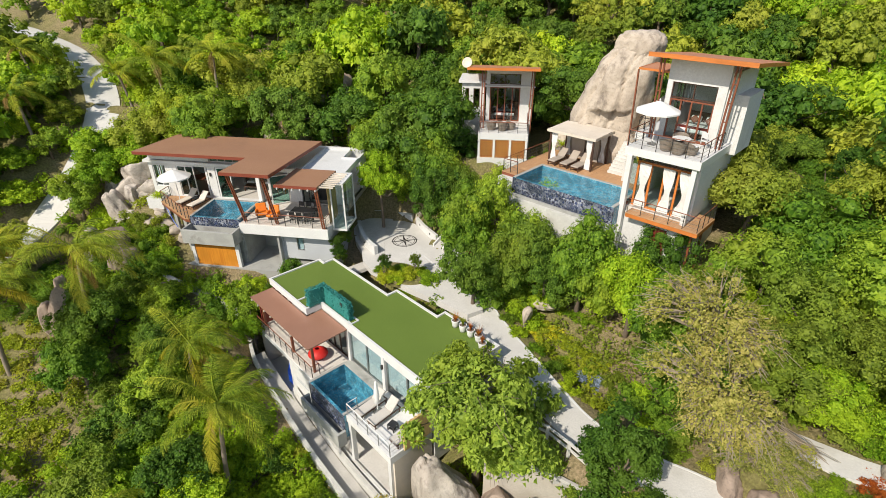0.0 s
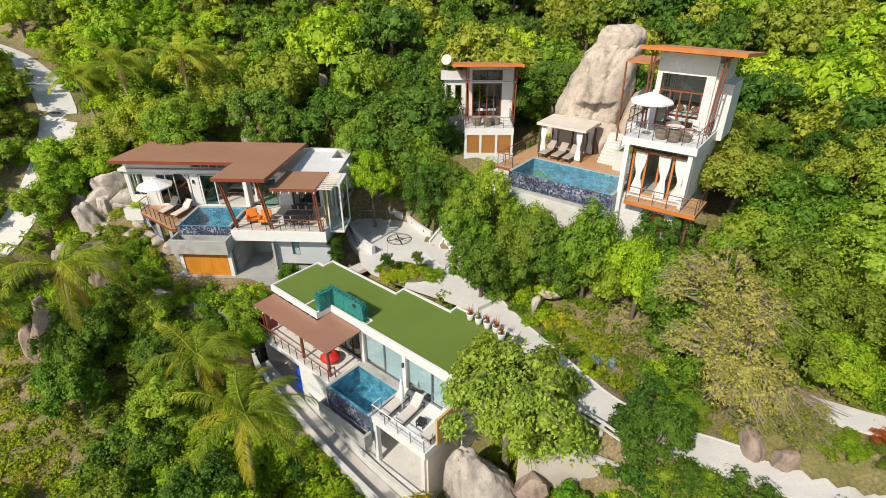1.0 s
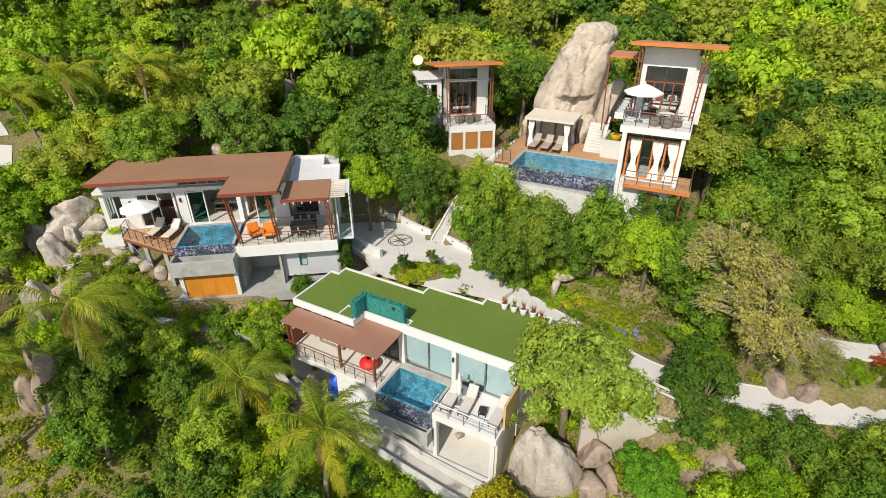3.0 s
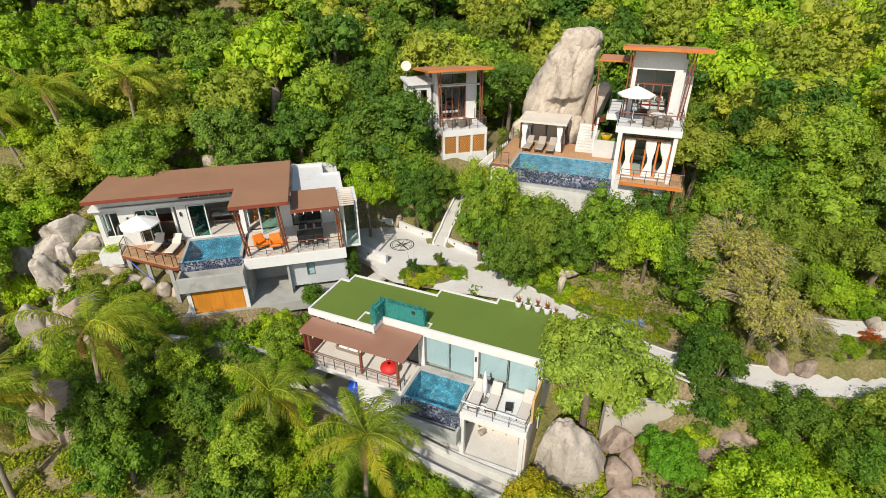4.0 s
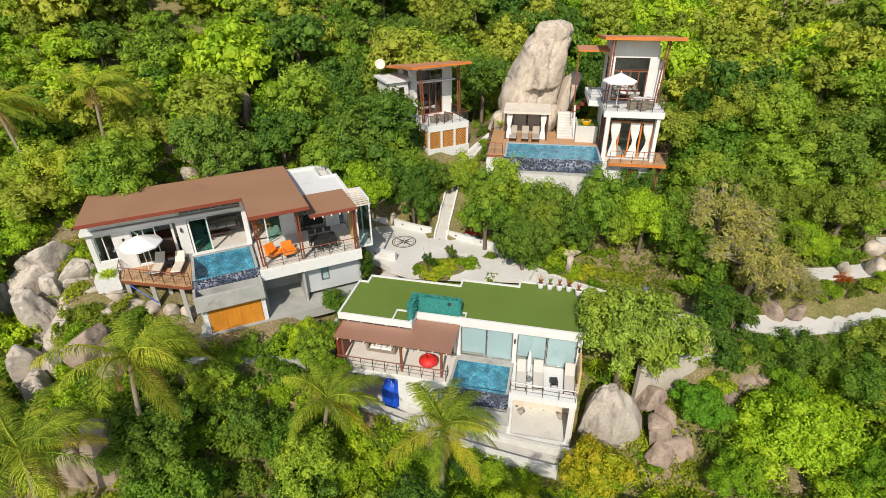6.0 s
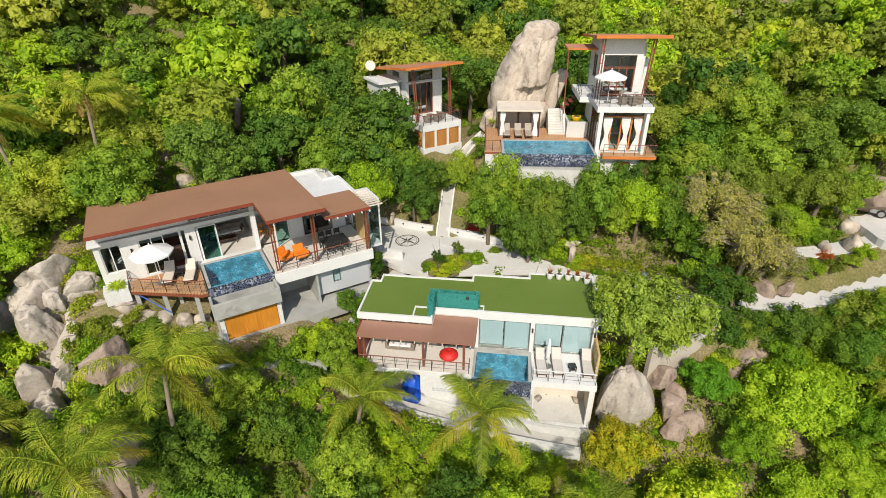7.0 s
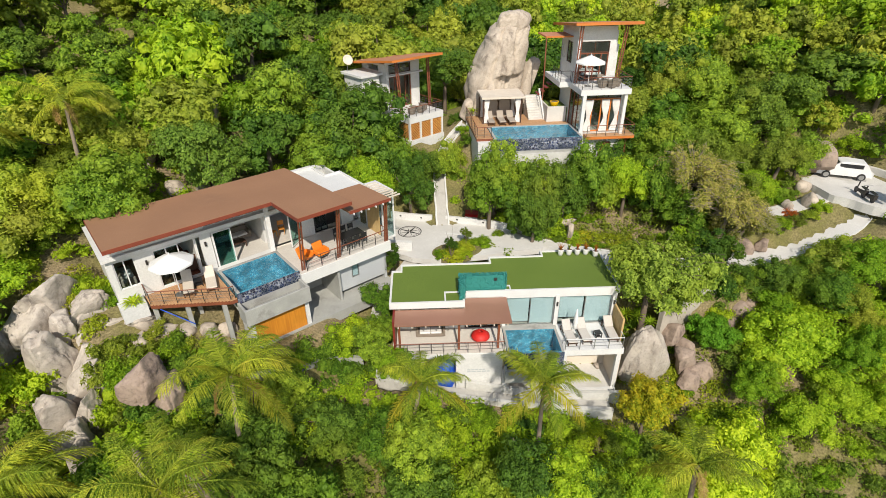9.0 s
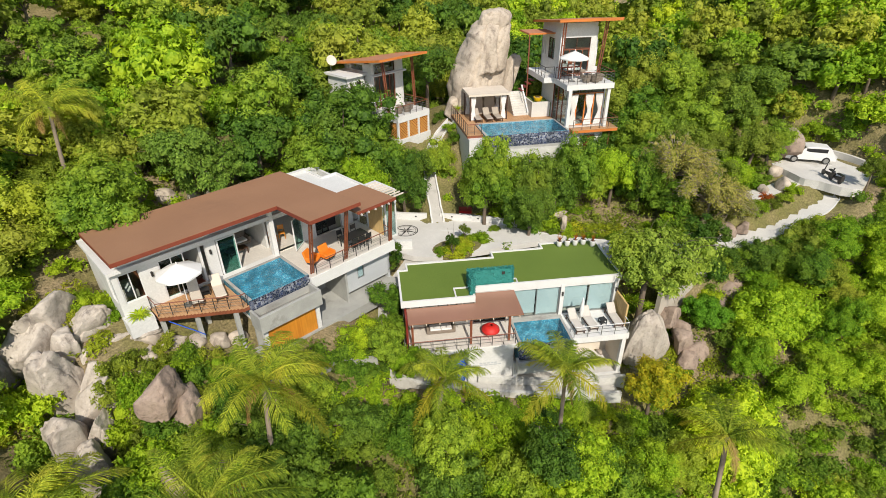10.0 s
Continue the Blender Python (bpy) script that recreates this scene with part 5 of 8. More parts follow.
def umbrella(m, r, h, label, closed=False):
    ob = thing("parasol", m, label, "parasol")
    part("base", Geo().lathe([(0.28, 0.0), (0.28, 0.05), (0.08, 0.09), (0.05, 0.2)], 18), STEEL, ob)
    part("pole", Geo().tube([(0, 0, 0.05), (0, 0, h)], 0.028, 8), WHITE_FLAT, ob)
    if closed:
        rings = [(0.03, h + 0.12), (0.07, h - 0.1), (0.13, h - 0.55), (0.16, h - 1.0), (0.11, h - 1.15), (0.17, h - 1.4), (0.10, h - 1.42)]
        part("canopy", Geo().lathe(rings, 12), CANVAS, ob, smooth=True)
        return ob
    n, rows, g = 8, 5, Geo()
    for j in range(rows + 1):
        s = j / rows
        for i in range(n * 4):
            a = 2 * math.pi * i / (n * 4)
            sag = 1 - 0.055 * (1 - math.cos(4 * 2 * math.pi * i / (n * 4) * 2)) / 2 * 1.0
            sag = 1 - 0.06 * abs(math.sin(a * n / 2)) if j else 1
            g.v.append((r * s * sag * math.cos(a), r * s * sag * math.sin(a), h + 0.16 - 0.52 * r / 1.2 * s ** 1.12))
    w = n * 4
    for j in range(rows):
        g.f += [(j * w + i, j * w + (i + 1) % w, (j + 1) * w + (i + 1) % w, (j + 1) * w + i) for i in range(w)]
    canopy = part("canopy", g, CANVAS, ob)
    edge = Geo()
    for i in range(w):
        a, b = Vector(g.v[rows * w + i]), Vector(g.v[rows * w + (i + 1) % w])
        drop = Vector((0, 0, -0.09))
        edge.add([a, b, b + drop, a + drop], [(0, 1, 2, 3)])
    part("valance", edge, CANVAS, canopy)
    for i in range(n):
        a = 2 * math.pi * i / n
        part("rib", Geo().tube([(0, 0, h + 0.12), (r * 0.97 * math.cos(a), r * 0.97 * math.sin(a), h - 0.42 * r / 1.2)], 0.012, 4), WHITE_FLAT, canopy)
    part("finial", Geo().lathe([(0.01, h + 0.15), (0.05, h + 0.19), (0.03, h + 0.26), (0.005, h + 0.3)], 10), WHITE_FLAT, ob)
    return ob


def tub_chair(m, label, group):
    """A round wicker chair with a pale cushion."""
    ob = thing("wicker_chair", m, label, "chair", group)
    g = Geo()
    n = 18
    for k, (r, z) in enumerate(((0.30, 0.04), (0.36, 0.25), (0.38, 0.42))):
        g.v += [(r * math.cos(2 * math.pi * i / n), r * math.sin(2 * math.pi * i / n), z) for i in range(n)]
    for k in range(2):
        g.f += [(k * n + i, k * n + (i + 1) % n, (k + 1) * n + (i + 1) % n, (k + 1) * n + i) for i in range(n)]
    g.f += [tuple(range(n))[::-1], tuple(range(2 * n, 3 * n))]
    part("seat", g, WICKER, ob)
    b = Geo()
    for i in range(13):
        a = radians(-20 + 220 * i / 12)
        top = 0.62 + 0.16 * math.sin(math.pi * i / 12)
        for r, z in ((0.38, 0.40), (0.44, top), (0.39, top), (0.33, 0.40)):
            b.v.append((r * math.cos(a), r * math.sin(a), z))
    for i in range(12):
        b.f += [(i * 4 + k, i * 4 + (k + 1) % 4, i * 4 + 4 + (k + 1) % 4, i * 4 + 4 + k) for k in range(4)]
    b.f += [(0, 3, 2, 1), (48, 49, 50, 51)]
    part("backrest", b, WICKER, ob)
    part("cushion", Geo().lathe([(0.28, 0.42), (0.31, 0.46), (0.30, 0.51), (0.2, 0.53)], 16), LINEN, ob, smooth=True)
    return ob


def round_table(m, r, h, top_mat, label):
    ob = thing("round_table", m, label, "table")
    part("tabletop", Geo().lathe([(r - 0.02, h - 0.04), (r, h - 0.03), (r, h - 0.005), (r - 0.015, h)], 24), top_mat, ob)
    part("pedestal", Geo().lathe([(r * 0.6, 0.0), (r * 0.6, 0.03), (0.05, 0.08), (0.05, h - 0.04)], 14), WICKER, ob)
    return ob


def armchair(m, fabric, label, group):
    """A low moulded lounge chair."""
    ob = thing("lounge_chair", m, label, "chair", group)
    part("seat", boxes((-0.36, 0.36, -0.36, 0.30, 0.18, 0.40)), fabric, ob, bevel=0.06)
    back = Geo().box(-0.38, 0.38, -0.07, 0.07, 0.0, 0.66)
    back.v = [tuple(pose(0, 0.30, 0.24, -18, 0, 0) @ Vector(p)) for p in back.v]
    part("backrest", back, fabric, ob, bevel=0.05)
    for x in (-0.38, 0.38):
        part("armrest", boxes((x - 0.07, x + 0.07, -0.32, 0.30, 0.2, 0.54)), fabric, ob, bevel=0.04)
    part("base", boxes((-0.3, 0.3, -0.3, 0.28, 0.0, 0.18)), BLACK, ob)
    return ob


def chair(m, material, label, group):
    ob = thing("dining_chair", m, label, "chair", group)
    part("seat", boxes((-0.22, 0.22, -0.22, 0.22, 0.43, 0.48)), material, ob, bevel=0.01)
    for x in (-0.19, 0.19):
        part("leg", boxes((x - 0.02, x + 0.02, -0.21, -0.17, 0.0, 0.43)), material, ob)
        part("back_leg", Geo().bar((x, 0.19, 0.0), (x, 0.25, 0.98), 0.04), material, ob)
    part("backrest", boxes((-0.2, 0.2, 0.215, 0.25, 0.62, 0.96)), material, ob, bevel=0.01)
    return ob


def table(m, w, d, h, top_mat, leg_mat, label):
    ob = thing("table", m, label, "table")
    part("tabletop", boxes((-w / 2, w / 2, -d / 2, d / 2, h - 0.05, h)), top_mat, ob, bevel=0.01)
    for x in (-w / 2 + 0.06, w / 2 - 0.06):
        for y in (-d / 2 + 0.06, d / 2 - 0.06):
            part("leg", boxes((x - 0.03, x + 0.03, y - 0.03, y + 0.03, 0, h - 0.05)), leg_mat, ob)
    return ob


def bed(m, label, throw=None):
    ob = thing("double_bed", m, label, "bed")
    part("bed_base", boxes((-0.95, 0.95, -1.05, 1.05, 0.08, 0.32)), DARK_WOOD, ob)
    part("mattress", boxes((-0.92, 0.92, -1.02, 1.0, 0.32, 0.56)), LINEN, ob, bevel=0.05)
    part("throw", boxes((-0.95, 0.95, -0.95, -0.45, 0.34, 0.585)), throw or MAROON, ob, bevel=0.02)
    for x in (-0.45, 0.45):
        g = Geo().box(-0.32, 0.32, -0.07, 0.07, 0.0, 0.42)
        g.v = [tuple(pose(x, 0.82, 0.56, -25, 0, 0) @ Vector(p)) for p in g.v]
        part("pillow", g, LINEN, ob, bevel=0.06)
        g = Geo().box(-0.2, 0.2, -0.06, 0.06, -0.2, 0.2)
        g.v = [tuple(pose(x, 0.62, 0.76, -25, 45, 0) @ Vector(p)) for p in g.v]
        part("cushion", g, RED_WOOD, ob, bevel=0.05)
    part("headboard", boxes((-1.0, 1.0, 1.03, 1.12, 0.1, 1.15)), DARK_WOOD, ob, bevel=0.02)
    return ob


def sofa(m, w, fabric, label):
    ob = thing("sofa", m, label, "sofa")
    part("base", boxes((-w / 2, w / 2, -0.42, 0.40, 0.08, 0.32)), fabric, ob, bevel=0.03)
    n = max(2, round(w / 0.75))
    for i in range(n):
        x0 = -w / 2 + 0.16 + (w - 0.32) * i / n
        x1 = -w / 2 + 0.16 + (w - 0.32) * (i + 1) / n
        part("seat_cushion", boxes((x0 + 0.01, x1 - 0.01, -0.40, 0.22, 0.32, 0.46)), LINEN, ob, bevel=0.04)
    part("backrest", boxes((-w / 2, w / 2, 0.24, 0.42, 0.32, 0.80)), fabric, ob, bevel=0.04)
    for s in (-1, 1):
        part("armrest", boxes((s * w / 2 - 0.08, s * w / 2 + 0.08, -0.42, 0.40, 0.1, 0.60)), fabric, ob, bevel=0.04)
    return ob


def pot(m, r, h, material, label, name="plant_pot"):
    ob = thing(name, m, label, "pot")
    part("bowl", Geo().lathe([(r * 0.65, 0), (r * 0.8, h * 0.3), (r, h * 0.9), (r, h), (r * 0.88, h), (r * 0.85, h * 0.85)], 18), material, ob, smooth=True)
    part("soil", Geo().lathe([(r * 0.1, h * 0.8), (r * 0.86, h * 0.86)], 14), BARK, ob)
    return ob


def counter(m, w, d, h, label):
    ob = thing("bar_counter", m, label, "counter")
    part("body", boxes((-w / 2 + 0.05, w / 2 - 0.05, -d / 2 + 0.05, d / 2 - 0.05, 0, h - 0.05)), BLACK, ob)
    part("worktop", boxes((-w / 2, w / 2, -d / 2, d / 2, h - 0.05, h)), WHITE_FLAT, ob, bevel=0.01)
    return ob


def low_cube(m, s, label):
    ob = thing("side_table", m, label, "table")
    part("tabletop", boxes((-s, s, -s, s, 0.36, 0.40)), BLACK, ob)
    for x in (-s + 0.03, s - 0.03):
        for y in (-s + 0.03, s - 0.03):
            part("leg", boxes((x - 0.025, x + 0.025, y - 0.025, y + 0.025, 0.0, 0.36)), BLACK, ob)
    part("shelf", boxes((-s + 0.05, s - 0.05, -s + 0.05, s - 0.05, 0.10, 0.13)), BLACK, ob)
    return ob


def furnish_a():
    A, D, T, F = VILLA_A, 9.5, 9.52, 9.6
    lounger(at(A, -5.75, 2.95, D, -14), BEIGE_CANVAS, "beige cushioned sun lounger on the timber deck", "sun loungers on the deck")
    lounger(at(A, -4.55, 2.55, D, -14), BEIGE_CANVAS, "beige cushioned sun lounger beside the pool", "sun loungers on the deck")
    low_cube(at(A, -5.15, 3.05, D, -14), 0.24, "small black slatted side table between loungers")
    umbrella(at(A, -6.3, 2.75, D), 1.25, 2.6, "open white parasol over the timber deck")
    armchair(at(A, 1.25, 1.45, T, 28), ORANGE, "bright orange lounge chair on the terrace", "orange lounge chairs")
    armchair(at(A, 2.25, 1.25, T, 8), ORANGE, "deep orange lounge chair on the terrace", "orange lounge chairs")
    table(at(A, 4.6, 1.5, T), 1.8, 0.9, 0.75, BLACK, BLACK, "black dining table on the covered terrace")
    for u, v, turn in ((4.05, 0.85, 180), (4.6, 0.82, 180), (5.2, 0.86, 180), (4.05, 2.2, 0), (4.6, 2.2, 0), (5.2, 2.2, 0)):
        chair(at(A, u, v, T, turn), BLACK, "black high-backed dining chair at the terrace table", "terrace dining chairs")
    bed(at(A, -5.3, 5.75, F, 180), "made double bed with white linen and a maroon throw")
    sofa(at(A, -1.6, 7.0, F, 0), 2.4, WICKER, "brown wicker sofa with pale cushions in the living room")
    table(at(A, -1.7, 5.9, F), 1.3, 0.7, 0.42, DARK_WOOD, DARK_WOOD, "low dark wooden coffee table")
    chair(at(A, 0.8, 5.6, F, 30), GATE_WOOD, "amber wooden chair inside the open room", "amber chairs")
    chair(at(A, 1.5, 5.7, F, -20), GATE_WOOD, "amber wooden chair inside the open room", "amber chairs")
    counter(at(A, 4.6, 5.2, F), 1.7, 0.8, 1.05, "white topped black bar counter indoors")
    sofa(at(A, -8.4, 6.2, F, 90), 1.6, TAUPE, "taupe sofa behind the corner window")


def leaf_screen():
    """The clipped screen on the turf roof: a block set with many small leaves."""
    ob = thing("leaf_screen", at(VILLA_B, 0, 0, 7.47), "teal artificial leaf screen on the turf roof", "hedge")
    for k, (x0, x1, y0, y1) in enumerate(((4.95, 7.65, 1.25, 1.58), (4.52, 4.9, 0.25, 1.58))):
        core = part("panel", boxes((x0 + 0.05, x1 - 0.05, y0 + 0.05, y1 - 0.05, 0.0, 1.16)), HEDGE, ob)
        rng = np.random.default_rng(50 + k)
        n = 2600 if k == 0 else 1300
        face = rng.integers(0, 3, n)
        p = np.stack([rng.uniform(x0, x1, n), rng.uniform(y0, y1, n), rng.uniform(0.0, 1.22, n)], axis=1)
        p[face == 0, 1] = np.where(rng.random((face == 0).sum()) < 0.5, y0, y1)
        p[face == 1, 0] = np.where(rng.random((face == 1).sum()) < 0.5, x0, x1)
        p[face == 2, 2] = 1.22
        v = p[:, None, :] + rng.normal(size=(n, 4, 3)) * 0.035
        g = Geo()
        g.v = [tuple(q) for q in v.reshape(-1, 3)]
        g.f = [tuple(range(i, i + 3)) for i in range(0, 4 * n, 4)]
        part("leaves", g, HEDGE, core)
    part("vent", boxes((6.85, 7.05, 1.22, 1.26, 0.78, 1.0)), IRON, ob)


def red_pod(m):
    ob = thing("pod_chair", m, "round scarlet pod chair on the terrace", "chair")
    part("shell", Geo().lathe([(0.24, 0.08), (0.50, 0.16), (0.62, 0.30), (0.60, 0.42), (0.40, 0.60), (0.16, 0.72), (0.12, 0.69), (0.34, 0.54), (0.46, 0.40)], 22), SCARLET, ob, smooth=True)
    part("cushion", Geo().lathe([(0.05, 0.26), (0.40, 0.28), (0.46, 0.35), (0.32, 0.41), (0.05, 0.41)], 18), SCARLET, ob, smooth=True)
    part("foot", Geo().lathe([(0.34, 0.0), (0.34, 0.04), (0.2, 0.08)], 18), IRON, ob)


def furnish_b():
    B, D = VILLA_B, 4.58
    leaf_screen()
    red_pod(at(B, 5.9, -0.15, 4.5))
    umbrella(at(B, 12.15, -0.2, D), 1.2, 2.1, "folded white parasol on the sun terrace", True)
    lounger(at(B, 11.75, -0.35, D, 4), PALE_FABRIC, "pale grey cushioned sun lounger on the white terrace", "sun loungers on the terrace")
    lounger(at(B, 12.75, -0.2, D, 4), PALE_FABRIC, "pale grey cushioned sun lounger on the white terrace", "sun loungers on the terrace")
    lounger(at(B, 14.6, -0.1, D, 0), PALE_FABRIC, "pale grey cushioned sun lounger beside the cane screen", "sun loungers on the terrace")
    low_cube(at(B, 13.7, -0.35, D, 12), 0.22, "small black open side table on the terrace")
    bed(at(B, 9.4, 3.2, 4.5), "made double bed behind glass")
    sofa(at(B, 13.2, 2.8, 4.5), 2.0, TAUPE, "taupe sofa behind the glass front")
    sofa(at(B, 2.6, 0.6, 4.5), 1.8, WICKER, "grey-brown wicker sofa under the porch")
    for i in range(5):
        m = at(B, 12.3 + i * 0.62, 5.55 - (0.35 if i == 4 else 0), 7.47)
        p = pot(m, 0.24, 0.5, WHITE_FLAT, "white tapered pot with an orange-red bromeliad", "flower_pot")
        tagged(p, group="flower pots on the roof")
        g = Geo()
        rng = random.Random(60 + i)
        for k in range(26):
            a = k * 2.4
            d = Vector((math.cos(a) * 0.35, math.sin(a) * 0.35, 1.0 if i in (1, 2, 4) else 0.6)).normalized()
            side = d.cross(Vector((0, 0, 1))).normalized() * 0.03
            q, tip = Vector((0, 0, 0.42)), Vector((0, 0, 0.42)) + d * rng.uniform(0.35, 0.75)
            n = len(g.v)
            g.v += [tuple(q - side), tuple(q + side), tuple(tip)]
            g.f.append((n, n + 1, n + 2))
        part("foliage", g, (LEAF_RED, LEAF_OLIVE)[i % 2 if i < 3 else 0], p)
    # covered heap below the terrace
    ob = thing("covered_tank", at(B, 3.5, -0.5, 1.2), "water tank wrapped in blue tarpaulin", "tank")
    g = Geo()
    n = 20
    rng = random.Random(8)
    for r, z in ((0.75, 0.0), (0.78, 0.6), (0.72, 1.2), (0.5, 1.75), (0.2, 2.0)):
        g.v += [(r * rng.uniform(0.86, 1.06) * math.cos(2 * math.pi * i / n), r * rng.uniform(0.86, 1.06) * math.sin(2 * math.pi * i / n), z + rng.uniform(-0.06, 0.06)) for i in range(n)]
    for k in range(4):
        g.f += [(k * n + i, k * n + (i + 1) % n, (k + 1) * n + (i + 1) % n, (k + 1) * n + i) for i in range(n)]
    g.f.append(tuple(range(4 * n, 5 * n)))
    part("tarpaulin", g, BLUE_TARP, ob)


def furnish_c():
    C, F = VILLA_C, 14.06
    for u, v, turn in ((1.0, 0.9, 200), (1.9, 0.75, 170), (2.6, 1.2, 120)):
        tub_chair(at(C, u, v, F, turn), "grey-brown wicker tub chair with a white cushion", "wicker chairs on the balcony")
    round_table(at(C, 1.6, 1.5, F), 0.32, 0.5, WICKER, "small grey-brown wicker table on the balcony")
    bed(at(C, 1.9, 5.3, 14.04), "made double bed with white linen in the room")
    drape(bpy.data.objects["villa.002"], 0.7, 1.0, 4.0, 14.1, 16.85, 0.2, 4, DARK_WOOD)
    drape(bpy.data.objects["villa.002"], 2.75, 3.15, 4.0, 14.1, 16.85, 0.2, 4, DARK_WOOD)


def gazebo(m):
    """A draped pool pavilion: four posts, a canvas roof, tied curtains and a rounded back alcove."""
    ob = thing("pool_gazebo", m, "beige canvas pool gazebo with tied white curtains", "gazebo")
    for u in (0.08, 3.5):
        for v in (0.08, 2.3):
            part("post", boxes((u - 0.06, u + 0.06, v - 0.06, v + 0.06, 0, 2.35)), DARK_WOOD, ob)
    part("beam", boxes((0.0, 3.6, 0.0, 0.1, 2.25, 2.38)), DARK_WOOD, ob)
    part("beam", boxes((0.0, 3.6, 2.28, 2.38, 2.25, 2.38)), DARK_WOOD, ob)
    g = Geo()
    n = 12
    for j in range(n + 1):
        for i in range(n + 1):
            x, y = -0.12 + 3.84 * i / n, -0.15 + 2.7 * j / n
            sag = 0.10 * math.sin(math.pi * i / n * 3) ** 2 * math.sin(math.pi * j / n)
            g.v.append((x, y, 2.42 + 0.06 * j / n - sag * 0.5))
    w = n + 1
    g.f = [(j * w + i, j * w + i + 1, (j + 1) * w + i + 1, (j + 1) * w + i) for j in range(n) for i in range(n)]
    roof = part("canopy", g, BEIGE_CANVAS, ob)
    part("valance", boxes((-0.12, 3.72, -0.16, -0.14, 2.24, 2.42), (-0.14, -0.12, -0.15, 2.55, 2.24, 2.42), (3.72, 3.74, -0.15, 2.55, 2.24, 2.42)), BEIGE_CANVAS, roof)
    for x0, x1 in ((0.1, 0.62), (2.95, 3.45)):
        drape(ob, x0, x1, 0.12, 0.05, 2.25, 0.5, 5)
        drape(ob, x0, x1, 2.15, 0.05, 2.25, 0.5, 5)
    arch = Geo()
    steps = 16
    for x0, x1 in ((0.7, 1.75), (1.9, 2.9)):
        pts = [(x0, 0.0)] + [((x0 + x1) / 2 - (x1 - x0) / 2 * math.cos(math.pi * k / steps), 1.3 + 0.6 * math.sin(math.pi * k / steps)) for k in range(steps + 1)] + [(x1, 0.0)]
        k0 = len(arch.v)
        arch.v += [(x, 2.1, z) for x, z in pts] + [(x, 2.26, z) for x, z in pts]
        q = len(pts)
        arch.f += [tuple(range(k0, k0 + q)), tuple(range(k0 + q, k0 + 2 * q))[::-1]] + [(k0 + i, k0 + q + i, k0 + q + (i + 1) % q, k0 + (i + 1) % q) for i in range(q)]
    part("back_panel", arch, TAUPE, ob, "rounded taupe back panels")
    return ob


def furnish_d():
    Dv, P, U = VILLA_D, 13.2, 16.85
    gazebo(at(Dv, -7.5, 3.75, P))
    for u in (-6.75, -5.75, -4.85):
        lounger(at(Dv, u, 4.0, P), TAUPE, "taupe sun lounger under the gazebo", "sun loungers by the long pool")
    umbrella(at(Dv, 0.95, 1.3, U), 1.25, 2.35, "open white parasol on the upper terrace")
    round_table(at(Dv, 2.6, 1.2, U), 0.5, 0.74, WHITE_FLAT, "round white table on the upper terrace")
    for u, v, turn in ((2.0, 0.75, 215), (2.75, 0.55, 180), (3.3, 1.0, 110), (2.3, 1.85, 20)):
        tub_chair(at(Dv, u, v, U, turn), "grey-brown wicker tub chair with a white cushion", "wicker chairs on the upper terrace")
    chair(at(Dv, 3.5, 2.6, U, 160), WHITE_FLAT, "white wooden chair beside the folding door", "")
    bed(at(Dv, 2.1, 4.9, U + 0.02), "made double bed with white linen upstairs")
    sofa(at(Dv, 2.2, 4.6, 13.08), 2.0, TAUPE, "taupe sofa in the lower room")
    pot(at(Dv, -0.75, 4.6, 14.4), 0.42, 0.45, YELLOW, "round glazed yellow bowl in the raised planter", "yellow_bowl")


furnish_a()
furnish_b()
furnish_c()
furnish_d()


def garden_things():
    ob = thing("garden_bench", pose(1.9, 33.7, ground_at(1.9, 33.7), 0, 0, -60), "red garden bench on a white plinth", "bench")
    part("seat", boxes((-0.55, 0.55, -0.2, 0.2, 0.40, 0.46)), SCARLET, ob, bevel=0.01)
    part("backrest", boxes((-0.55, 0.55, 0.18, 0.24, 0.46, 0.85)), MAROON, ob, bevel=0.01)
    part("plinth", boxes((-0.5, 0.5, -0.18, 0.18, -0.2, 0.40)), WHITE, ob)
    # post-and-rail fence above the rocks
    ob = thing("concrete_fence", pose(0, 0, 0), "pale concrete post-and-rail fence", "fence")
    line = [(4.3, 18.3), (5.1, 17.3), (5.9, 16.3), (6.8, 15.3)]
    for x, y in line:
        z = ground_at(x, y)
        part("post", boxes((x - 0.07, x + 0.07, y - 0.07, y + 0.07, z - 0.3, z + 0.85)), PAVING, ob)
    for (x0, y0), (x1, y1) in zip(line, line[1:]):
        for h in (0.45, 0.8):
            part("rail", Geo().bar((x0, y0, ground_at(x0, y0) + h), (x1, y1, ground_at(x1, y1) + h), 0.09, 0.1), PAVING, ob)


garden_things()


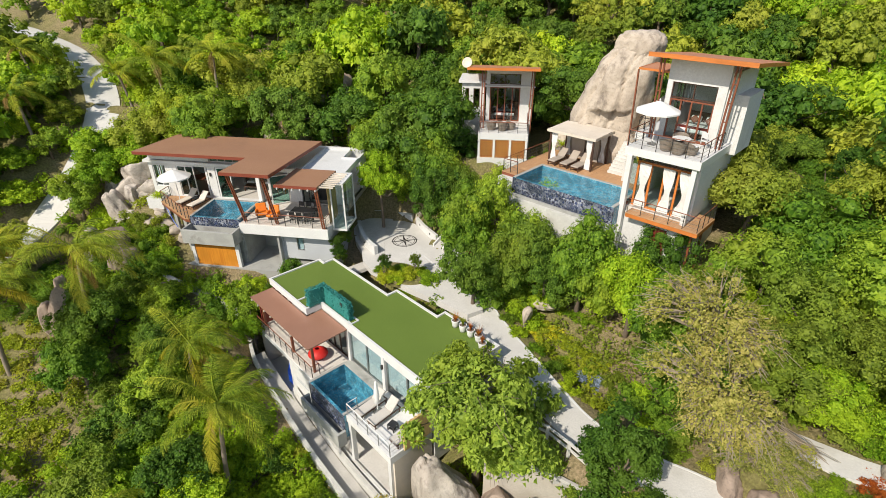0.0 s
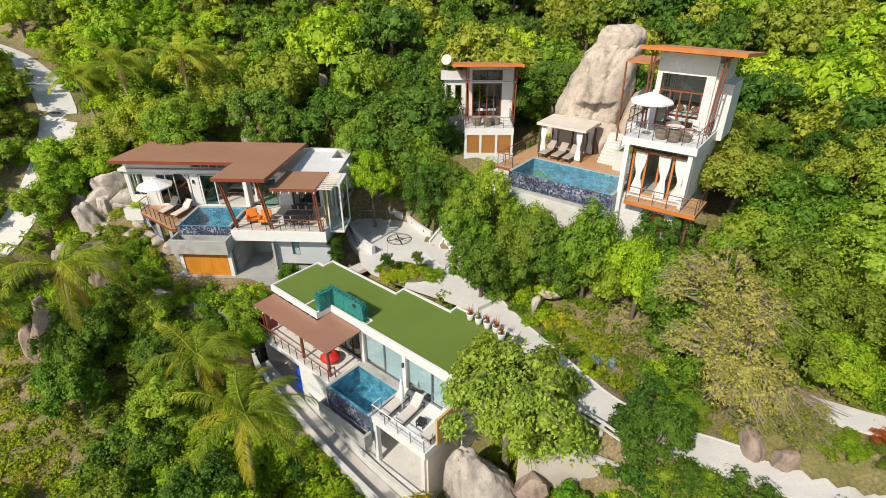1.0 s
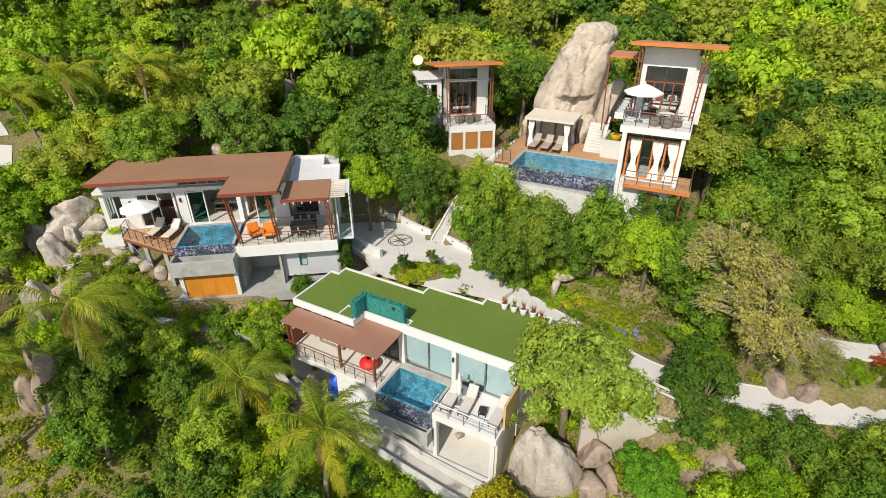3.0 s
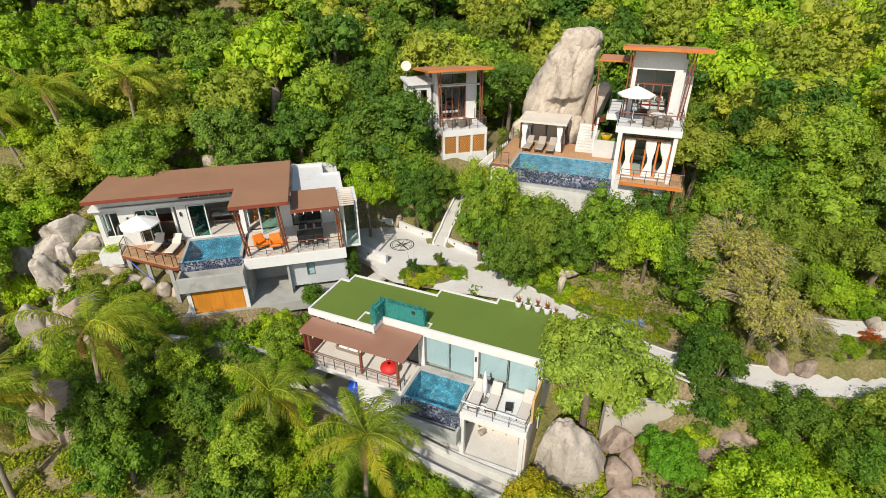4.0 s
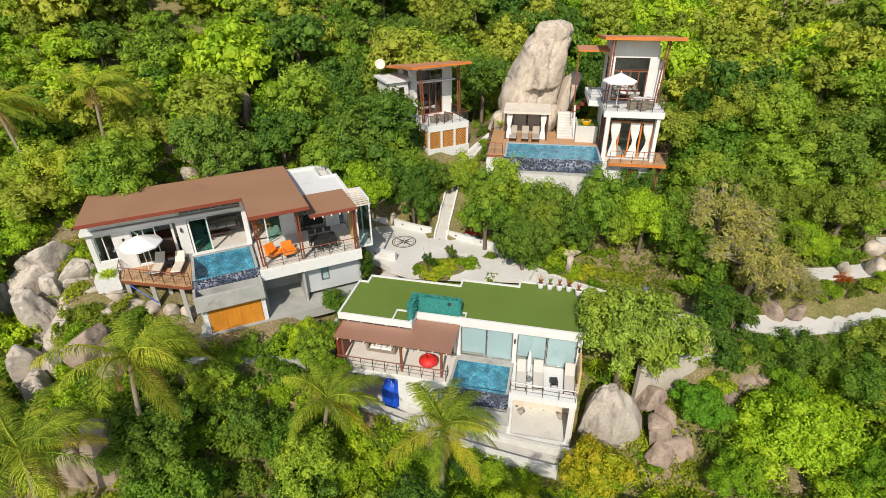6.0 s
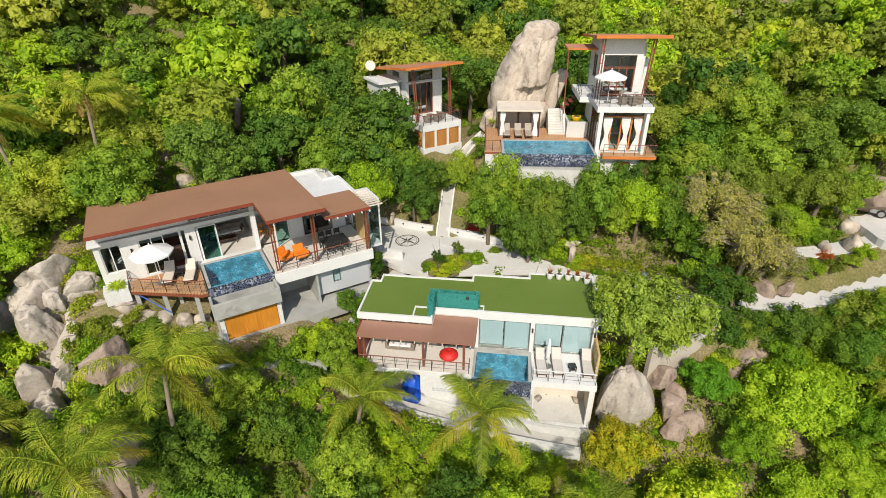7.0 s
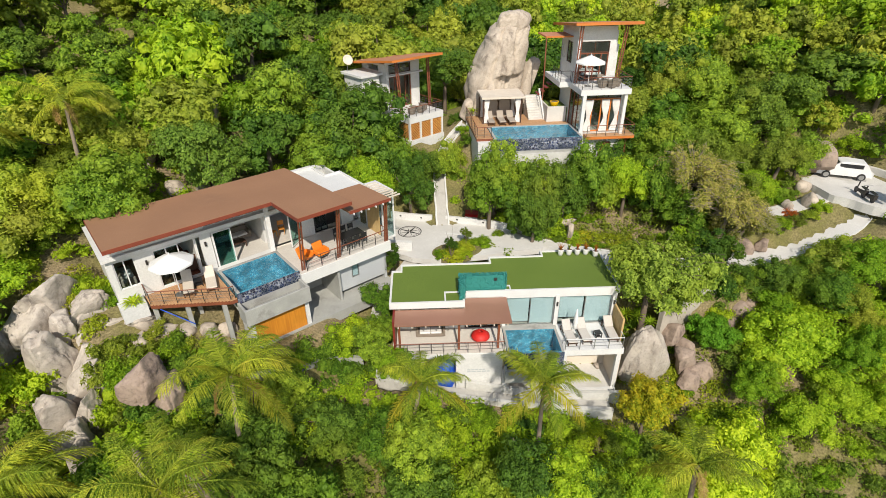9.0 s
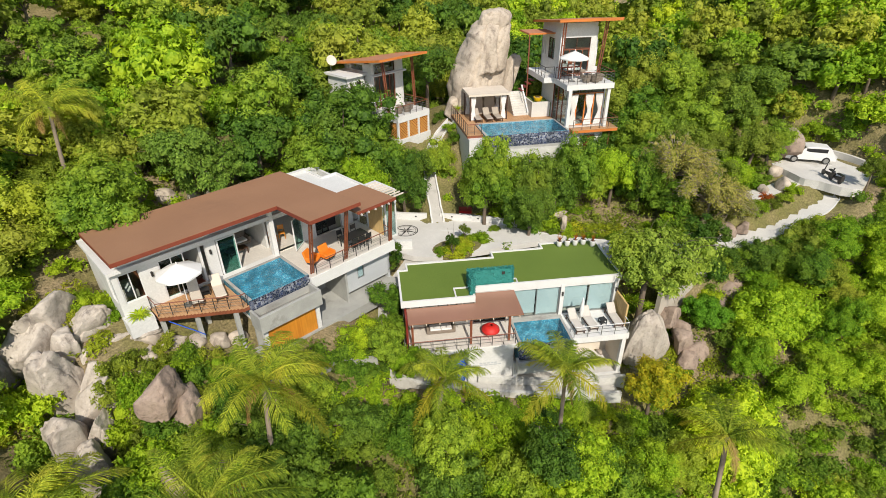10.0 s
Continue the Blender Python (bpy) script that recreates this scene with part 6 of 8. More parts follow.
def car(m):
    ob = thing("car", m, "white compact car parked on pale concrete", "car")
    side = [(-2.0, 0.35), (-2.02, 0.75), (-1.75, 1.0), (-1.45, 1.42), (-0.2, 1.5), (0.45, 1.42), (1.05, 0.98), (1.8, 0.86), (2.0, 0.65), (1.98, 0.35)]
    g = Geo()
    n = len(side)
    for y, k in ((-0.82, 0.0), (-0.72, 1.0), (0.72, 1.0), (0.82, 0.0)):
        g.v += [(x * (0.985 if k else 1), y if z < 1.0 else y * 0.9, z if k or z < 1 else z - 0.06) for x, z in side]
    for j in range(3):
        g.f += [(j * n + i, j * n + (i + 1) % n, (j + 1) * n + (i + 1) % n, (j + 1) * n + i) for i in range(n)]
    g.f += [tuple(range(n)), tuple(range(3 * n, 4 * n))[::-1]]
    body = part("body", g, WHITE_FLAT, ob, bevel=0.03)
    part("windscreen", Geo().add([(0.52, -0.6, 1.39), (0.52, 0.6, 1.39), (1.05, 0.66, 1.02), (1.05, -0.66, 1.02)], [(0, 3, 2, 1)]), BLACK, body)
    pieces("side_window", boxes((-1.2, 0.5, -0.79, -0.745, 1.02, 1.34), (-1.2, 0.5, 0.745, 0.79, 1.02, 1.34)), BLACK, body)
    for x in (-1.25, 1.3):
        for y in (-0.78, 0.78):
            w = Geo().lathe([(0.2, -0.1), (0.31, -0.09), (0.33, 0.0), (0.31, 0.09), (0.2, 0.1)], 18)
            w.v = [tuple(pose(x, y, 0.32, 90, 0, 0) @ Vector(p)) for p in w.v]
            wheel = part("wheel", w, BLACK, ob)
            r = Geo().lathe([(0.02, -0.11), (0.2, -0.105), (0.2, 0.105), (0.02, 0.11)], 14)
            r.v = [tuple(pose(x, y, 0.32, 90, 0, 0) @ Vector(p)) for p in r.v]
            part("rim", r, STEEL, wheel)
    for y in (-0.6, 0.6):
        part("headlight", boxes((1.85, 1.99, y - 0.16, y + 0.16, 0.62, 0.76)), STEEL, body)


def scooter(m):
    ob = thing("motor_scooter", m, "black motor scooter on its stand", "scooter", "parked scooters")
    for x in (-0.6, 0.62):
        w = Geo().lathe([(0.12, -0.05), (0.23, -0.045), (0.25, 0.0), (0.23, 0.045), (0.12, 0.05)], 14)
        w.v = [tuple(pose(x, 0, 0.25, 90, 0, 0) @ Vector(p)) for p in w.v]
        part("wheel", w, BLACK, ob)
    part("body", Geo().prism([(-0.85, -0.16), (0.0, -0.18), (0.45, -0.1), (0.45, 0.1), (0.0, 0.18), (-0.85, 0.16)], 0.3, lambda x, y: 0.72 if x < -0.1 else 0.42), IRON, ob, bevel=0.03)
    part("seat", boxes((-0.8, -0.1, -0.13, 0.13, 0.72, 0.82)), BLACK, ob, bevel=0.03)
    part("fork", Geo().tube([(0.62, 0, 0.25), (0.45, 0, 1.0)], 0.05), IRON, ob)
    part("handlebar", Geo().tube([(0.42, -0.34, 1.02), (0.46, 0, 1.0), (0.42, 0.34, 1.02)], 0.02), STEEL, ob)


car(pose(24.6, 11.2, 9.72, 0, 0, 110))
scooter(pose(20.9, 9.4, 9.72, 0, 0, 30))
scooter(pose(20.2, 8.8, 9.72, 0, 0, 35))


# ---- boulders ----
def boulder(name, at, size, seed, label, material=None, turn=0.0, lean=(0, 0), rough=0.16, level=4, block=0.78, cuts=13, taper=0.0):
    """A weathered granite block: squarish, with broken faces, cracks and a worn skin."""
    bm = bmesh.new()
    bmesh.ops.create_icosphere(bm, subdivisions=level, radius=1.0)
    rng = random.Random(seed)
    planes = [(Vector((rng.gauss(0, 1), rng.gauss(0, 1), rng.gauss(0, 0.7))).normalized(), rng.uniform(0.50, 0.88)) for _ in range(cuts)]
    off = Vector((seed * 3.1, seed * 1.7, seed * 0.9))
    for v in bm.verts:
        p = Vector([math.copysign(abs(c) ** block, c) for c in v.co]) * 0.92
        for n, d in planes:
            over = p.dot(n) - d
            if over > 0:
                p -= n * over * 0.97
        p += p.normalized() * (rough * 0.7 * noise.noise(p * 1.2 + off) + rough * 0.4 * noise.noise(p * 3.3 + off) + rough * 0.2 * noise.noise(p * 9.0 + off))
        for k, freq in ((0.09, 0.9), (0.05, 1.9)):
            crack = abs(noise.noise(Vector((p.x * freq, p.y * freq, p.z * freq * 0.55)) + off * 1.3))
            p *= 1 - k * max(0.0, 1 - crack / 0.045)
        k = 1 - taper * max(-0.3, p.z)
        v.co = Vector((p.x * k * size[0] + lean[0] * p.z, p.y * k * size[1] + lean[1] * p.z, p.z * size[2]))
    me = bpy.data.meshes.new(name)
    bm.to_mesh(me)
    bm.free()
    me.polygons.foreach_set("use_smooth", [True] * len(me.polygons))
    me.materials.append(material or GRANITE)
    ob = new(name, me)
    ob.matrix_world = pose(*at, 0, 0, turn)
    return tagged(ob, label, "rock")


def crag(name, at, turn, rows, seed, label, material, around=84, levels=70, rough=0.22, ledge=None):
    """A tall split rock from a few cross-sections (z, centre x, half width, half depth), with fissures and an undercut."""
    off = Vector((seed * 3.1, seed * 1.7, seed * 0.9))
    verts, faces = [], []

    def section(z):
        for (z0, *r0), (z1, *r1) in zip(rows, rows[1:]):
            if z <= z1:
                s = (z - z0) / (z1 - z0)
                s = s * s * (3 - 2 * s) * 0.5 + s * 0.5
                return [p + (q - p) * s for p, q in zip(r0, r1)]
        return rows[-1][1:]

    for j in range(levels + 1):
        z = rows[0][0] + (rows[-1][0] - rows[0][0]) * j / levels
        cx, hx, hy = section(z)
        for i in range(around):
            a = 2 * math.pi * i / around
            k = (abs(math.cos(a)) ** 3.0 + abs(math.sin(a)) ** 3.0) ** (-1 / 3.0)
            x, y = k * math.cos(a), k * math.sin(a)
            p = Vector((cx + hx * x, hy * y, z))
            push = rough * (1.3 * noise.noise(p * 0.33 + off) + 0.7 * noise.noise(p * 0.8 + off) + 0.3 * noise.noise(p * 2.2 + off) + 0.12 * noise.noise(p * 6.0 + off))
            for slope, shift, deep, wide in ((0.34, -0.9, 0.9, 0.20), (0.20, 1.3, 0.8, 0.17), (0.55, 0.3, 0.4, 0.11), (-0.5, 1.4, 0.4, 0.10), (-0.9, -0.6, 0.3, 0.12)):
                line = p.x - slope * p.z - shift + 0.35 * noise.noise(Vector((shift, p.z * 0.5, seed)))
                push -= deep * max(0.0, 1 - abs(line) / wide) * (0.4 + 0.6 * abs(noise.noise(Vector((p.z * 0.4, shift, 3.0)))))
            if ledge and y < 0:
                lx, lz, lw, lh, deep = ledge
                sx = max(0.0, 1 - ((p.x - lx) / lw) ** 2)
                edge = lz + 0.35 * noise.noise(Vector((p.x * 0.9, 1.0, seed)))
                if p.z < edge:
                    push -= deep * sx * max(0.0, 1 - (edge - p.z) / lh)
            n = Vector((x / hx, y / hy, 0)).normalized()
            verts.append(tuple(p + n * push))
    for j in range(levels):
        for i in range(around):
            k = (i + 1) % around
            faces.append((j * around + i, j * around + k, (j + 1) * around + k, (j + 1) * around + i))
    faces += [tuple(reversed(range(around))), tuple(levels * around + i for i in range(around))]
    g = Geo()
    g.v, g.f = verts, faces
    me = mesh_of(name, g, material)
    me.polygons.foreach_set("use_smooth", [True] * len(me.polygons))
    ob = new(name, me)
    ob.matrix_world = pose(*at, 0, 0, turn)
    return tagged(ob, label, "rock")


# ---- plants ----
def leaf_arrays(rng, clumps, per, leaf, width=0.72, inner=0.05, dome=0.0, core=0.72):
    """Small pointed leaves over the outside of round clumps (x, y, z, radius), and some larger ones inside."""
    out = []
    for count, near, far, size in ((per, 0.82, 1.1, leaf), (max(2, int(per * inner)), 0.15, 0.75, leaf * 2.0)):
        c = np.repeat(np.array(clumps, float), count, axis=0)
        n = len(c)
        d = rng.normal(size=(n, 3))
        d[:, 2] = np.where(d[:, 2] < -0.35, -d[:, 2], d[:, 2])
        d /= np.linalg.norm(d, axis=1)[:, None]
        p = c[:, :3] + d * (c[:, 3] * rng.uniform(near, far, n))[:, None] * np.array([1, 1, 0.85])
        out_dir = p / (np.linalg.norm(p, axis=1)[:, None] + 1e-6) if dome else 0.0
        nrm = d * 0.75 + out_dir * dome + rng.normal(size=(n, 3)) * 0.55 + np.array([0, 0, 0.4])
        nrm /= np.linalg.norm(nrm, axis=1)[:, None]
        t = rng.normal(size=(n, 3))
        t -= nrm * np.sum(t * nrm, axis=1)[:, None]
        t /= np.linalg.norm(t, axis=1)[:, None]
        b = np.cross(nrm, t)
        ln = (size * rng.uniform(0.65, 1.35, n))[:, None]
        out.append(np.stack([p - b * ln * width * 0.5, p + b * ln * width * 0.5, p + t * ln], axis=1).reshape(-1, 3))
    return np.concatenate(out), cores(rng, clumps, core) if core else np.zeros((0, 3))


ICO = [(0.0, 0.0, 1.0), *[(0.894 * math.cos(i * 1.2566), 0.894 * math.sin(i * 1.2566), 0.447) for i in range(5)], *[(0.894 * math.cos((i + 0.5) * 1.2566), 0.894 * math.sin((i + 0.5) * 1.2566), -0.447) for i in range(5)], (0.0, 0.0, -1.0)]
ICO_FACES = [f for i in range(5) for f in ((0, 1 + i, 1 + (i + 1) % 5), (1 + i, 6 + i, 1 + (i + 1) % 5), (1 + (i + 1) % 5, 6 + i, 6 + (i + 1) % 5))]


def cores(rng, clumps, size):
    """Dense inner masses of twigs and leaves, so that no light shows through a clump."""
    c = np.array(clumps, float)
    jitter = rng.uniform(0.8, 1.12, (len(c), len(ICO), 1))
    return (c[:, None, :3] + np.array(ICO)[None] * jitter * (c[:, 3] * size)[:, None, None] * np.array([1, 1, 0.85])).reshape(-1, 3)


def leaf_mesh(name, arrays, material):
    """Loose leaf triangles first, then the rounded inner masses."""
    leaves, inner = arrays
    me = bpy.data.meshes.new(name)
    n, m = len(leaves) // 3, len(inner) // len(ICO)
    verts = np.concatenate([leaves, inner]) if m else leaves
    faces = np.arange(3 * n, dtype=np.int32)
    if m:
        more = np.array(ICO_FACES, dtype=np.int32).ravel()[None] + (3 * n + len(ICO) * np.arange(m, dtype=np.int32))[:, None]
        faces = np.concatenate([faces, more.ravel().astype(np.int32)])
    count = len(faces) // 3
    me.vertices.add(len(verts))
    me.vertices.foreach_set("co", np.asarray(verts, dtype=np.float32).ravel())
    me.loops.add(3 * count)
    me.loops.foreach_set("vertex_index", faces)
    me.polygons.add(count)
    me.polygons.foreach_set("loop_start", np.arange(0, 3 * count, 3, dtype=np.int32))
    me.polygons.foreach_set("use_smooth", np.arange(count) >= n)
    me.materials.append(material)
    me.update(calc_edges=True)
    return me


def crown_clumps(rng, count, squash=0.8, ragged=0.25, size=(0.24, 0.40), lobes=6):
    """Clump centres over an uneven crown of several lobes, about 1 in radius."""
    heads = [(0.0, 0.0, 0.1, 0.62)]
    for i in range(lobes):
        a = 2 * math.pi * i / lobes + rng.uniform(-0.4, 0.4)
        off = rng.uniform(0.36, 0.36 + ragged)
        heads.append((off * math.cos(a), off * math.sin(a), rng.uniform(-0.75, 0.35), rng.uniform(0.36, 0.56)))
    out = []
    for i in range(count):
        hx, hy, hz, hr = heads[i % len(heads)]
        k = i // len(heads)
        z = 1 - 1.72 * (k + 0.5) * len(heads) / count
        a = i * 2.39996 + rng.uniform(-0.5, 0.5)
        r = math.sqrt(max(0.0, 1 - z * z))
        d = hr * rng.uniform(0.6, 0.95)
        out.append((hx + r * d * math.cos(a), hy + r * d * math.sin(a), (hz + z * d) * squash, rng.uniform(*size) * (0.75 + 0.5 * hr)))
    return out


def make_tree(name, seed, material, label, count=60, per=58, leaf=0.082, squash=0.8, ragged=0.3, trunk=1.35, bark=None, size=(0.17, 0.32), limbs=7, core=0.68, twigs=0):
    """A template tree: crown of radius 1 about the origin, trunk below it."""
    rng = np.random.default_rng(seed)
    ob = new(name)
    ob.empty_display_size = 0.2
    tagged(ob, label, "tree")
    clumps = crown_clumps(rng, count, squash, ragged, size)
    crown = new("crown", leaf_mesh("crown", leaf_arrays(rng, clumps, per, leaf, dome=0.6, core=core), material))
    crown.parent = ob
    g = Geo()
    bend = rng.uniform(-0.12, 0.12, 2)
    fork = Vector((bend[0], bend[1], -0.45))
    g.tube([(0, 0, -trunk - 0.6), (bend[0] * 0.6, bend[1] * 0.6, -trunk * 0.6), fork], [0.085, 0.065, 0.05], 7)
    for i in range(limbs):
        c = Vector(clumps[int(i * len(clumps) / limbs)][:3])
        mid = fork.lerp(c, 0.5) + Vector(rng.uniform(-0.08, 0.08, 3))
        g.tube([fork, mid, c], [0.036, 0.022, 0.008], 5, cap=False)
    for i in range(twigs):
        c = Vector(clumps[int(rng.integers(len(clumps)))][:3])
        tip = c * rng.uniform(1.12, 1.32) + Vector((rng.uniform(-0.1, 0.1), rng.uniform(-0.1, 0.1), rng.uniform(-0.05, 0.12)))
        mid = c * 0.95 + Vector(rng.uniform(-0.06, 0.06, 3)) + Vector((0, 0, 0.06))
        g.tube([c * 0.55, mid, tip], [0.008, 0.006, 0.003], 3, cap=False)
    part("trunk", g, bark or BARK, ob, smooth=True)
    return ob


def make_shrub(name, seed, material, label, count=18, per=72, leaf=0.13, squash=0.7):
    rng = np.random.default_rng(seed)
    clumps = [(x, y, z + 0.25, r) for x, y, z, r in crown_clumps(rng, count, squash, 0.35, (0.3, 0.46))]
    ob = new(name, leaf_mesh(name, leaf_arrays(rng, clumps, per, leaf), material))
    return tagged(ob, label, "shrub")


def put(template, used, x, y, z, r, h=None, turn=0.0):
    """Places the template once, then copies of it, scaled to radius r (and height h)."""
    m = pose(x, y, z, 0, 0, turn) @ Matrix.Diagonal((r, r, h or r, 1))
    if template.name in used:
        k = template.scale
        return copy_thing(template, m @ Matrix.Diagonal((1 / k.x, 1 / k.y, 1 / k.z, 1)))
    used.add(template.name)
    template.matrix_basis = m
    return template


def make_palm(seed, height, lean, length=2.5, fronds=20, wind=(0.9, 0.25), label="tall coconut palm with wind-blown fronds"):
    """A coconut palm standing at the origin: curved trunk, feathered fronds, dry skirt, nuts."""
    rng = random.Random(seed)
    ob = new("coconut_palm")
    ob.empty_display_size = 0.3
    tagged(ob, label, "palm")
    n = 12
    pts, radii = [], []
    for i in range(n + 1):
        s = i / n
        pts.append(Vector((lean[0] * s ** 1.6, lean[1] * s ** 1.6, -0.8 + (height + 0.8) * s)))
        radii.append(0.155 - 0.06 * s + (0.06 if i == 0 else 0) + (0.01 if i % 2 else 0))
    part("trunk", Geo().tube(pts, radii, 8), PALM_BARK, ob, smooth=True)
    top = pts[-1]
    gust = Vector((wind[0], wind[1], 0))
    up = Vector((0, 0, 1))
    for i in range(fronds):
        age = i / (fronds - 1)
        a = 2.39996 * i + rng.uniform(-0.25, 0.25)
        rise = 1.7 - 2.0 * age ** 0.8 + rng.uniform(-0.2, 0.2)
        d = (Vector((math.cos(a), math.sin(a), rise)) + gust * rng.uniform(0.1, 0.7)).normalized()
        dead = i >= fronds - 2
        g, p, steps, spine = Geo(), top + d * 0.12, 14, []
        long = length * rng.uniform(0.85, 1.12) * (0.7 if dead else 0.8 if age < 0.12 else 1.0)
        drop = rng.uniform(0.09, 0.17) + (0.12 if dead else 0.0)
        for k in range(steps + 1):
            spine.append(p.copy())
            d = (d + Vector((0, 0, -drop * (0.45 + 1.1 * k / steps))) + gust * 0.035).normalized()
            p = p + d * long / steps
        g.tube(spine, [0.05 * (1 - k / (steps + 1)) + 0.009 for k in range(steps + 1)], 4, cap=False)
        roll = rng.uniform(-0.35, 0.35)
        for k in range(2, steps + 1):
            axis = (spine[k] - spine[k - 1]).normalized()
            side = axis.cross(up)
            side = side.normalized() if side.length > 0.05 else Vector((math.sin(a), -math.cos(a), 0))
            over = side.cross(axis)
            side = side * math.cos(roll) + over * math.sin(roll)
            over = side.cross(axis)
            for sub in (0.0, 0.17, 0.33, 0.5, 0.67, 0.83):
                s = (k - 1 + sub) / steps
                q = spine[k - 1].lerp(spine[k], sub)
                size = long * 0.25 * rng.uniform(0.75, 1.1) * math.sin(math.pi * min(0.96, 0.16 + s * 0.78)) ** 0.6
                for sign in (-1, 1):
                    if rng.random() < 0.12:
                        continue
                    out = (side * sign + axis * (0.45 + 0.5 * s) + over * rng.uniform(-0.15, 0.4) + Vector((0, 0, -0.2 - 0.4 * rng.random()))).normalized()
                    mid = q + out * size * 0.5
                    tip = mid + (out + Vector((0, 0, -0.55 - 0.3 * age)) + gust * 0.12).normalized() * size * 0.5
                    wide = axis * 0.022 * length / 3.3
                    kk = len(g.v)
                    g.v += [tuple(q - wide * 0.6), tuple(q + wide * 0.6), tuple(mid + wide), tuple(mid - wide), tuple(tip)]
                    g.f += [(kk, kk + 1, kk + 2, kk + 3), (kk + 3, kk + 2, kk + 4)]
        part("frond", g, FROND_DRY if dead else FROND_OLD if age > 0.62 and i % 2 else FROND, ob, "dry hanging frond" if dead else "")
    for i in range(5):
        a = i * 1.3
        c = top + Vector((math.cos(a) * 0.22, math.sin(a) * 0.22, -0.22))
        g = Geo().lathe([(0.02, -0.13), (0.10, -0.07), (0.12, 0.02), (0.08, 0.1), (0.02, 0.14)], 8)
        g.v = [tuple(Vector(v) + c) for v in g.v]
        part("coconut", g, LEAF_OLIVE, ob, smooth=True)
    return ob


def make_rosette(name, seed, material, label, leaves=26, length=0.7, width=0.06, up=0.9):
    """A rosette of pointed strap leaves."""
    rng = random.Random(seed)
    g = Geo()
    for i in range(leaves):
        a, rise = i * 2.4, up * (1 - i / leaves) + 0.1
        d = Vector((math.cos(a), math.sin(a), rise)).normalized()
        side = d.cross(Vector((0, 0, 1))).normalized() * width / 2
        p0, long = Vector((0, 0, 0.05)), length * rng.uniform(0.8, 1.1)
        p1, p2 = p0 + d * long * 0.55, p0 + d * long + Vector((0, 0, -0.25 * long))
        k = len(g.v)
        g.v += [tuple(p0 - side * 0.5), tuple(p0 + side * 0.5), tuple(p1 - side), tuple(p1 + side), tuple(p2)]
        g.f += [(k, k + 1, k + 3, k + 2), (k + 2, k + 3, k + 4)]
    ob = new(name, mesh_of(name, g, material))
    return tagged(ob, label, "plant")


USED = set()
TREES = {
    "mid": [make_tree("broadleaf_tree", s, LEAF_MID, "leafy green broadleaf tree on the hillside", squash=q) for s, q in ((1, 0.8), (2, 0.9), (3, 0.72))],
    "dark": [make_tree("dark_broadleaf_tree", s, LEAF_DARK, "dense dark green broadleaf tree", squash=q) for s, q in ((4, 0.85), (5, 0.95))],
    "lime": [make_tree("bright_broadleaf_tree", s, LEAF_LIME, "fresh lime green broadleaf tree", squash=q) for s, q in ((6, 0.8), (7, 0.7))],
    "olive": [make_tree("olive_green_tree", s, LEAF_OLIVE, "thin olive green tree with pale limbs", per=60, squash=q, ragged=0.4) for s, q in ((8, 0.7), (9, 0.85))],
    "conic": [make_tree("conical_tree", 61, LEAF_DARK, "upright dark green tree beside the white path", count=80, per=90, leaf=0.085, squash=1.3, ragged=0.16, size=(0.16, 0.26), core=0.7)],
    "round": [make_tree("clipped_tree", 62, LEAF_FRESH, "dense rounded bright green tree below the wall", count=110, per=90, leaf=0.065, squash=0.86, ragged=0.08, size=(0.14, 0.2), core=0.85)],
    "gold": [make_tree("golden_tree", 63, LEAF_GOLD, "green tree with yellowing top leaves", count=70, per=80, leaf=0.075, squash=0.85, ragged=0.25)],
    "grey": [make_tree("silvery_tree", 10, LEAF_GREY, "wide silvery green tree beside the villa", count=120, per=120, leaf=0.055, ragged=0.42, size=(0.10, 0.24), core=0.6, twigs=60)],
    "dry": [make_tree("dry_tree", 11, LEAF_DRY, "half bare olive-brown tree with fine twigs", count=150, per=90, leaf=0.034, ragged=0.45, size=(0.08, 0.22), limbs=60, core=0.3, twigs=700, bark=PALE_BARK)],
}
NEAR_TREES = {
    "mid": [make_tree("broadleaf_tree", s, LEAF_MID, "leafy green broadleaf tree beside the path", per=125, leaf=0.054, squash=q, core=0.66) for s, q in ((31, 0.8), (32, 0.9))],
    "dark": [make_tree("dark_broadleaf_tree", s, LEAF_DARK, "dense round dark green tree beside the path", per=125, leaf=0.054, squash=q, core=0.66) for s, q in ((34, 0.95),)],
    "lime": [make_tree("bright_broadleaf_tree", s, LEAF_LIME, "fresh lime green tree beside the path", per=125, leaf=0.054, squash=q, core=0.66) for s, q in ((36, 0.8),)],
    "olive": [make_tree("olive_green_tree", s, LEAF_OLIVE, "yellowish olive tree beside the path", per=125, leaf=0.054, squash=q, core=0.66) for s, q in ((38, 0.8),)],
}
FAR_TREES = {
    "mid": [make_tree("broadleaf_tree", s, LEAF_MID, "leafy green broadleaf tree on the far slope", count=38, per=36, leaf=0.11, squash=q, limbs=4) for s, q in ((12, 0.8), (13, 0.9))],
    "dark": [make_tree("dark_broadleaf_tree", 14, LEAF_DARK, "dense dark green tree on the far slope", count=38, per=36, leaf=0.11, limbs=4)],
    "lime": [make_tree("bright_broadleaf_tree", 15, LEAF_LIME, "fresh lime green tree on the far slope", count=38, per=36, leaf=0.11, limbs=4)],
    "olive": [make_tree("olive_green_tree", 16, LEAF_OLIVE, "olive green tree on the far slope", count=38, per=36, leaf=0.11, limbs=4)],
}
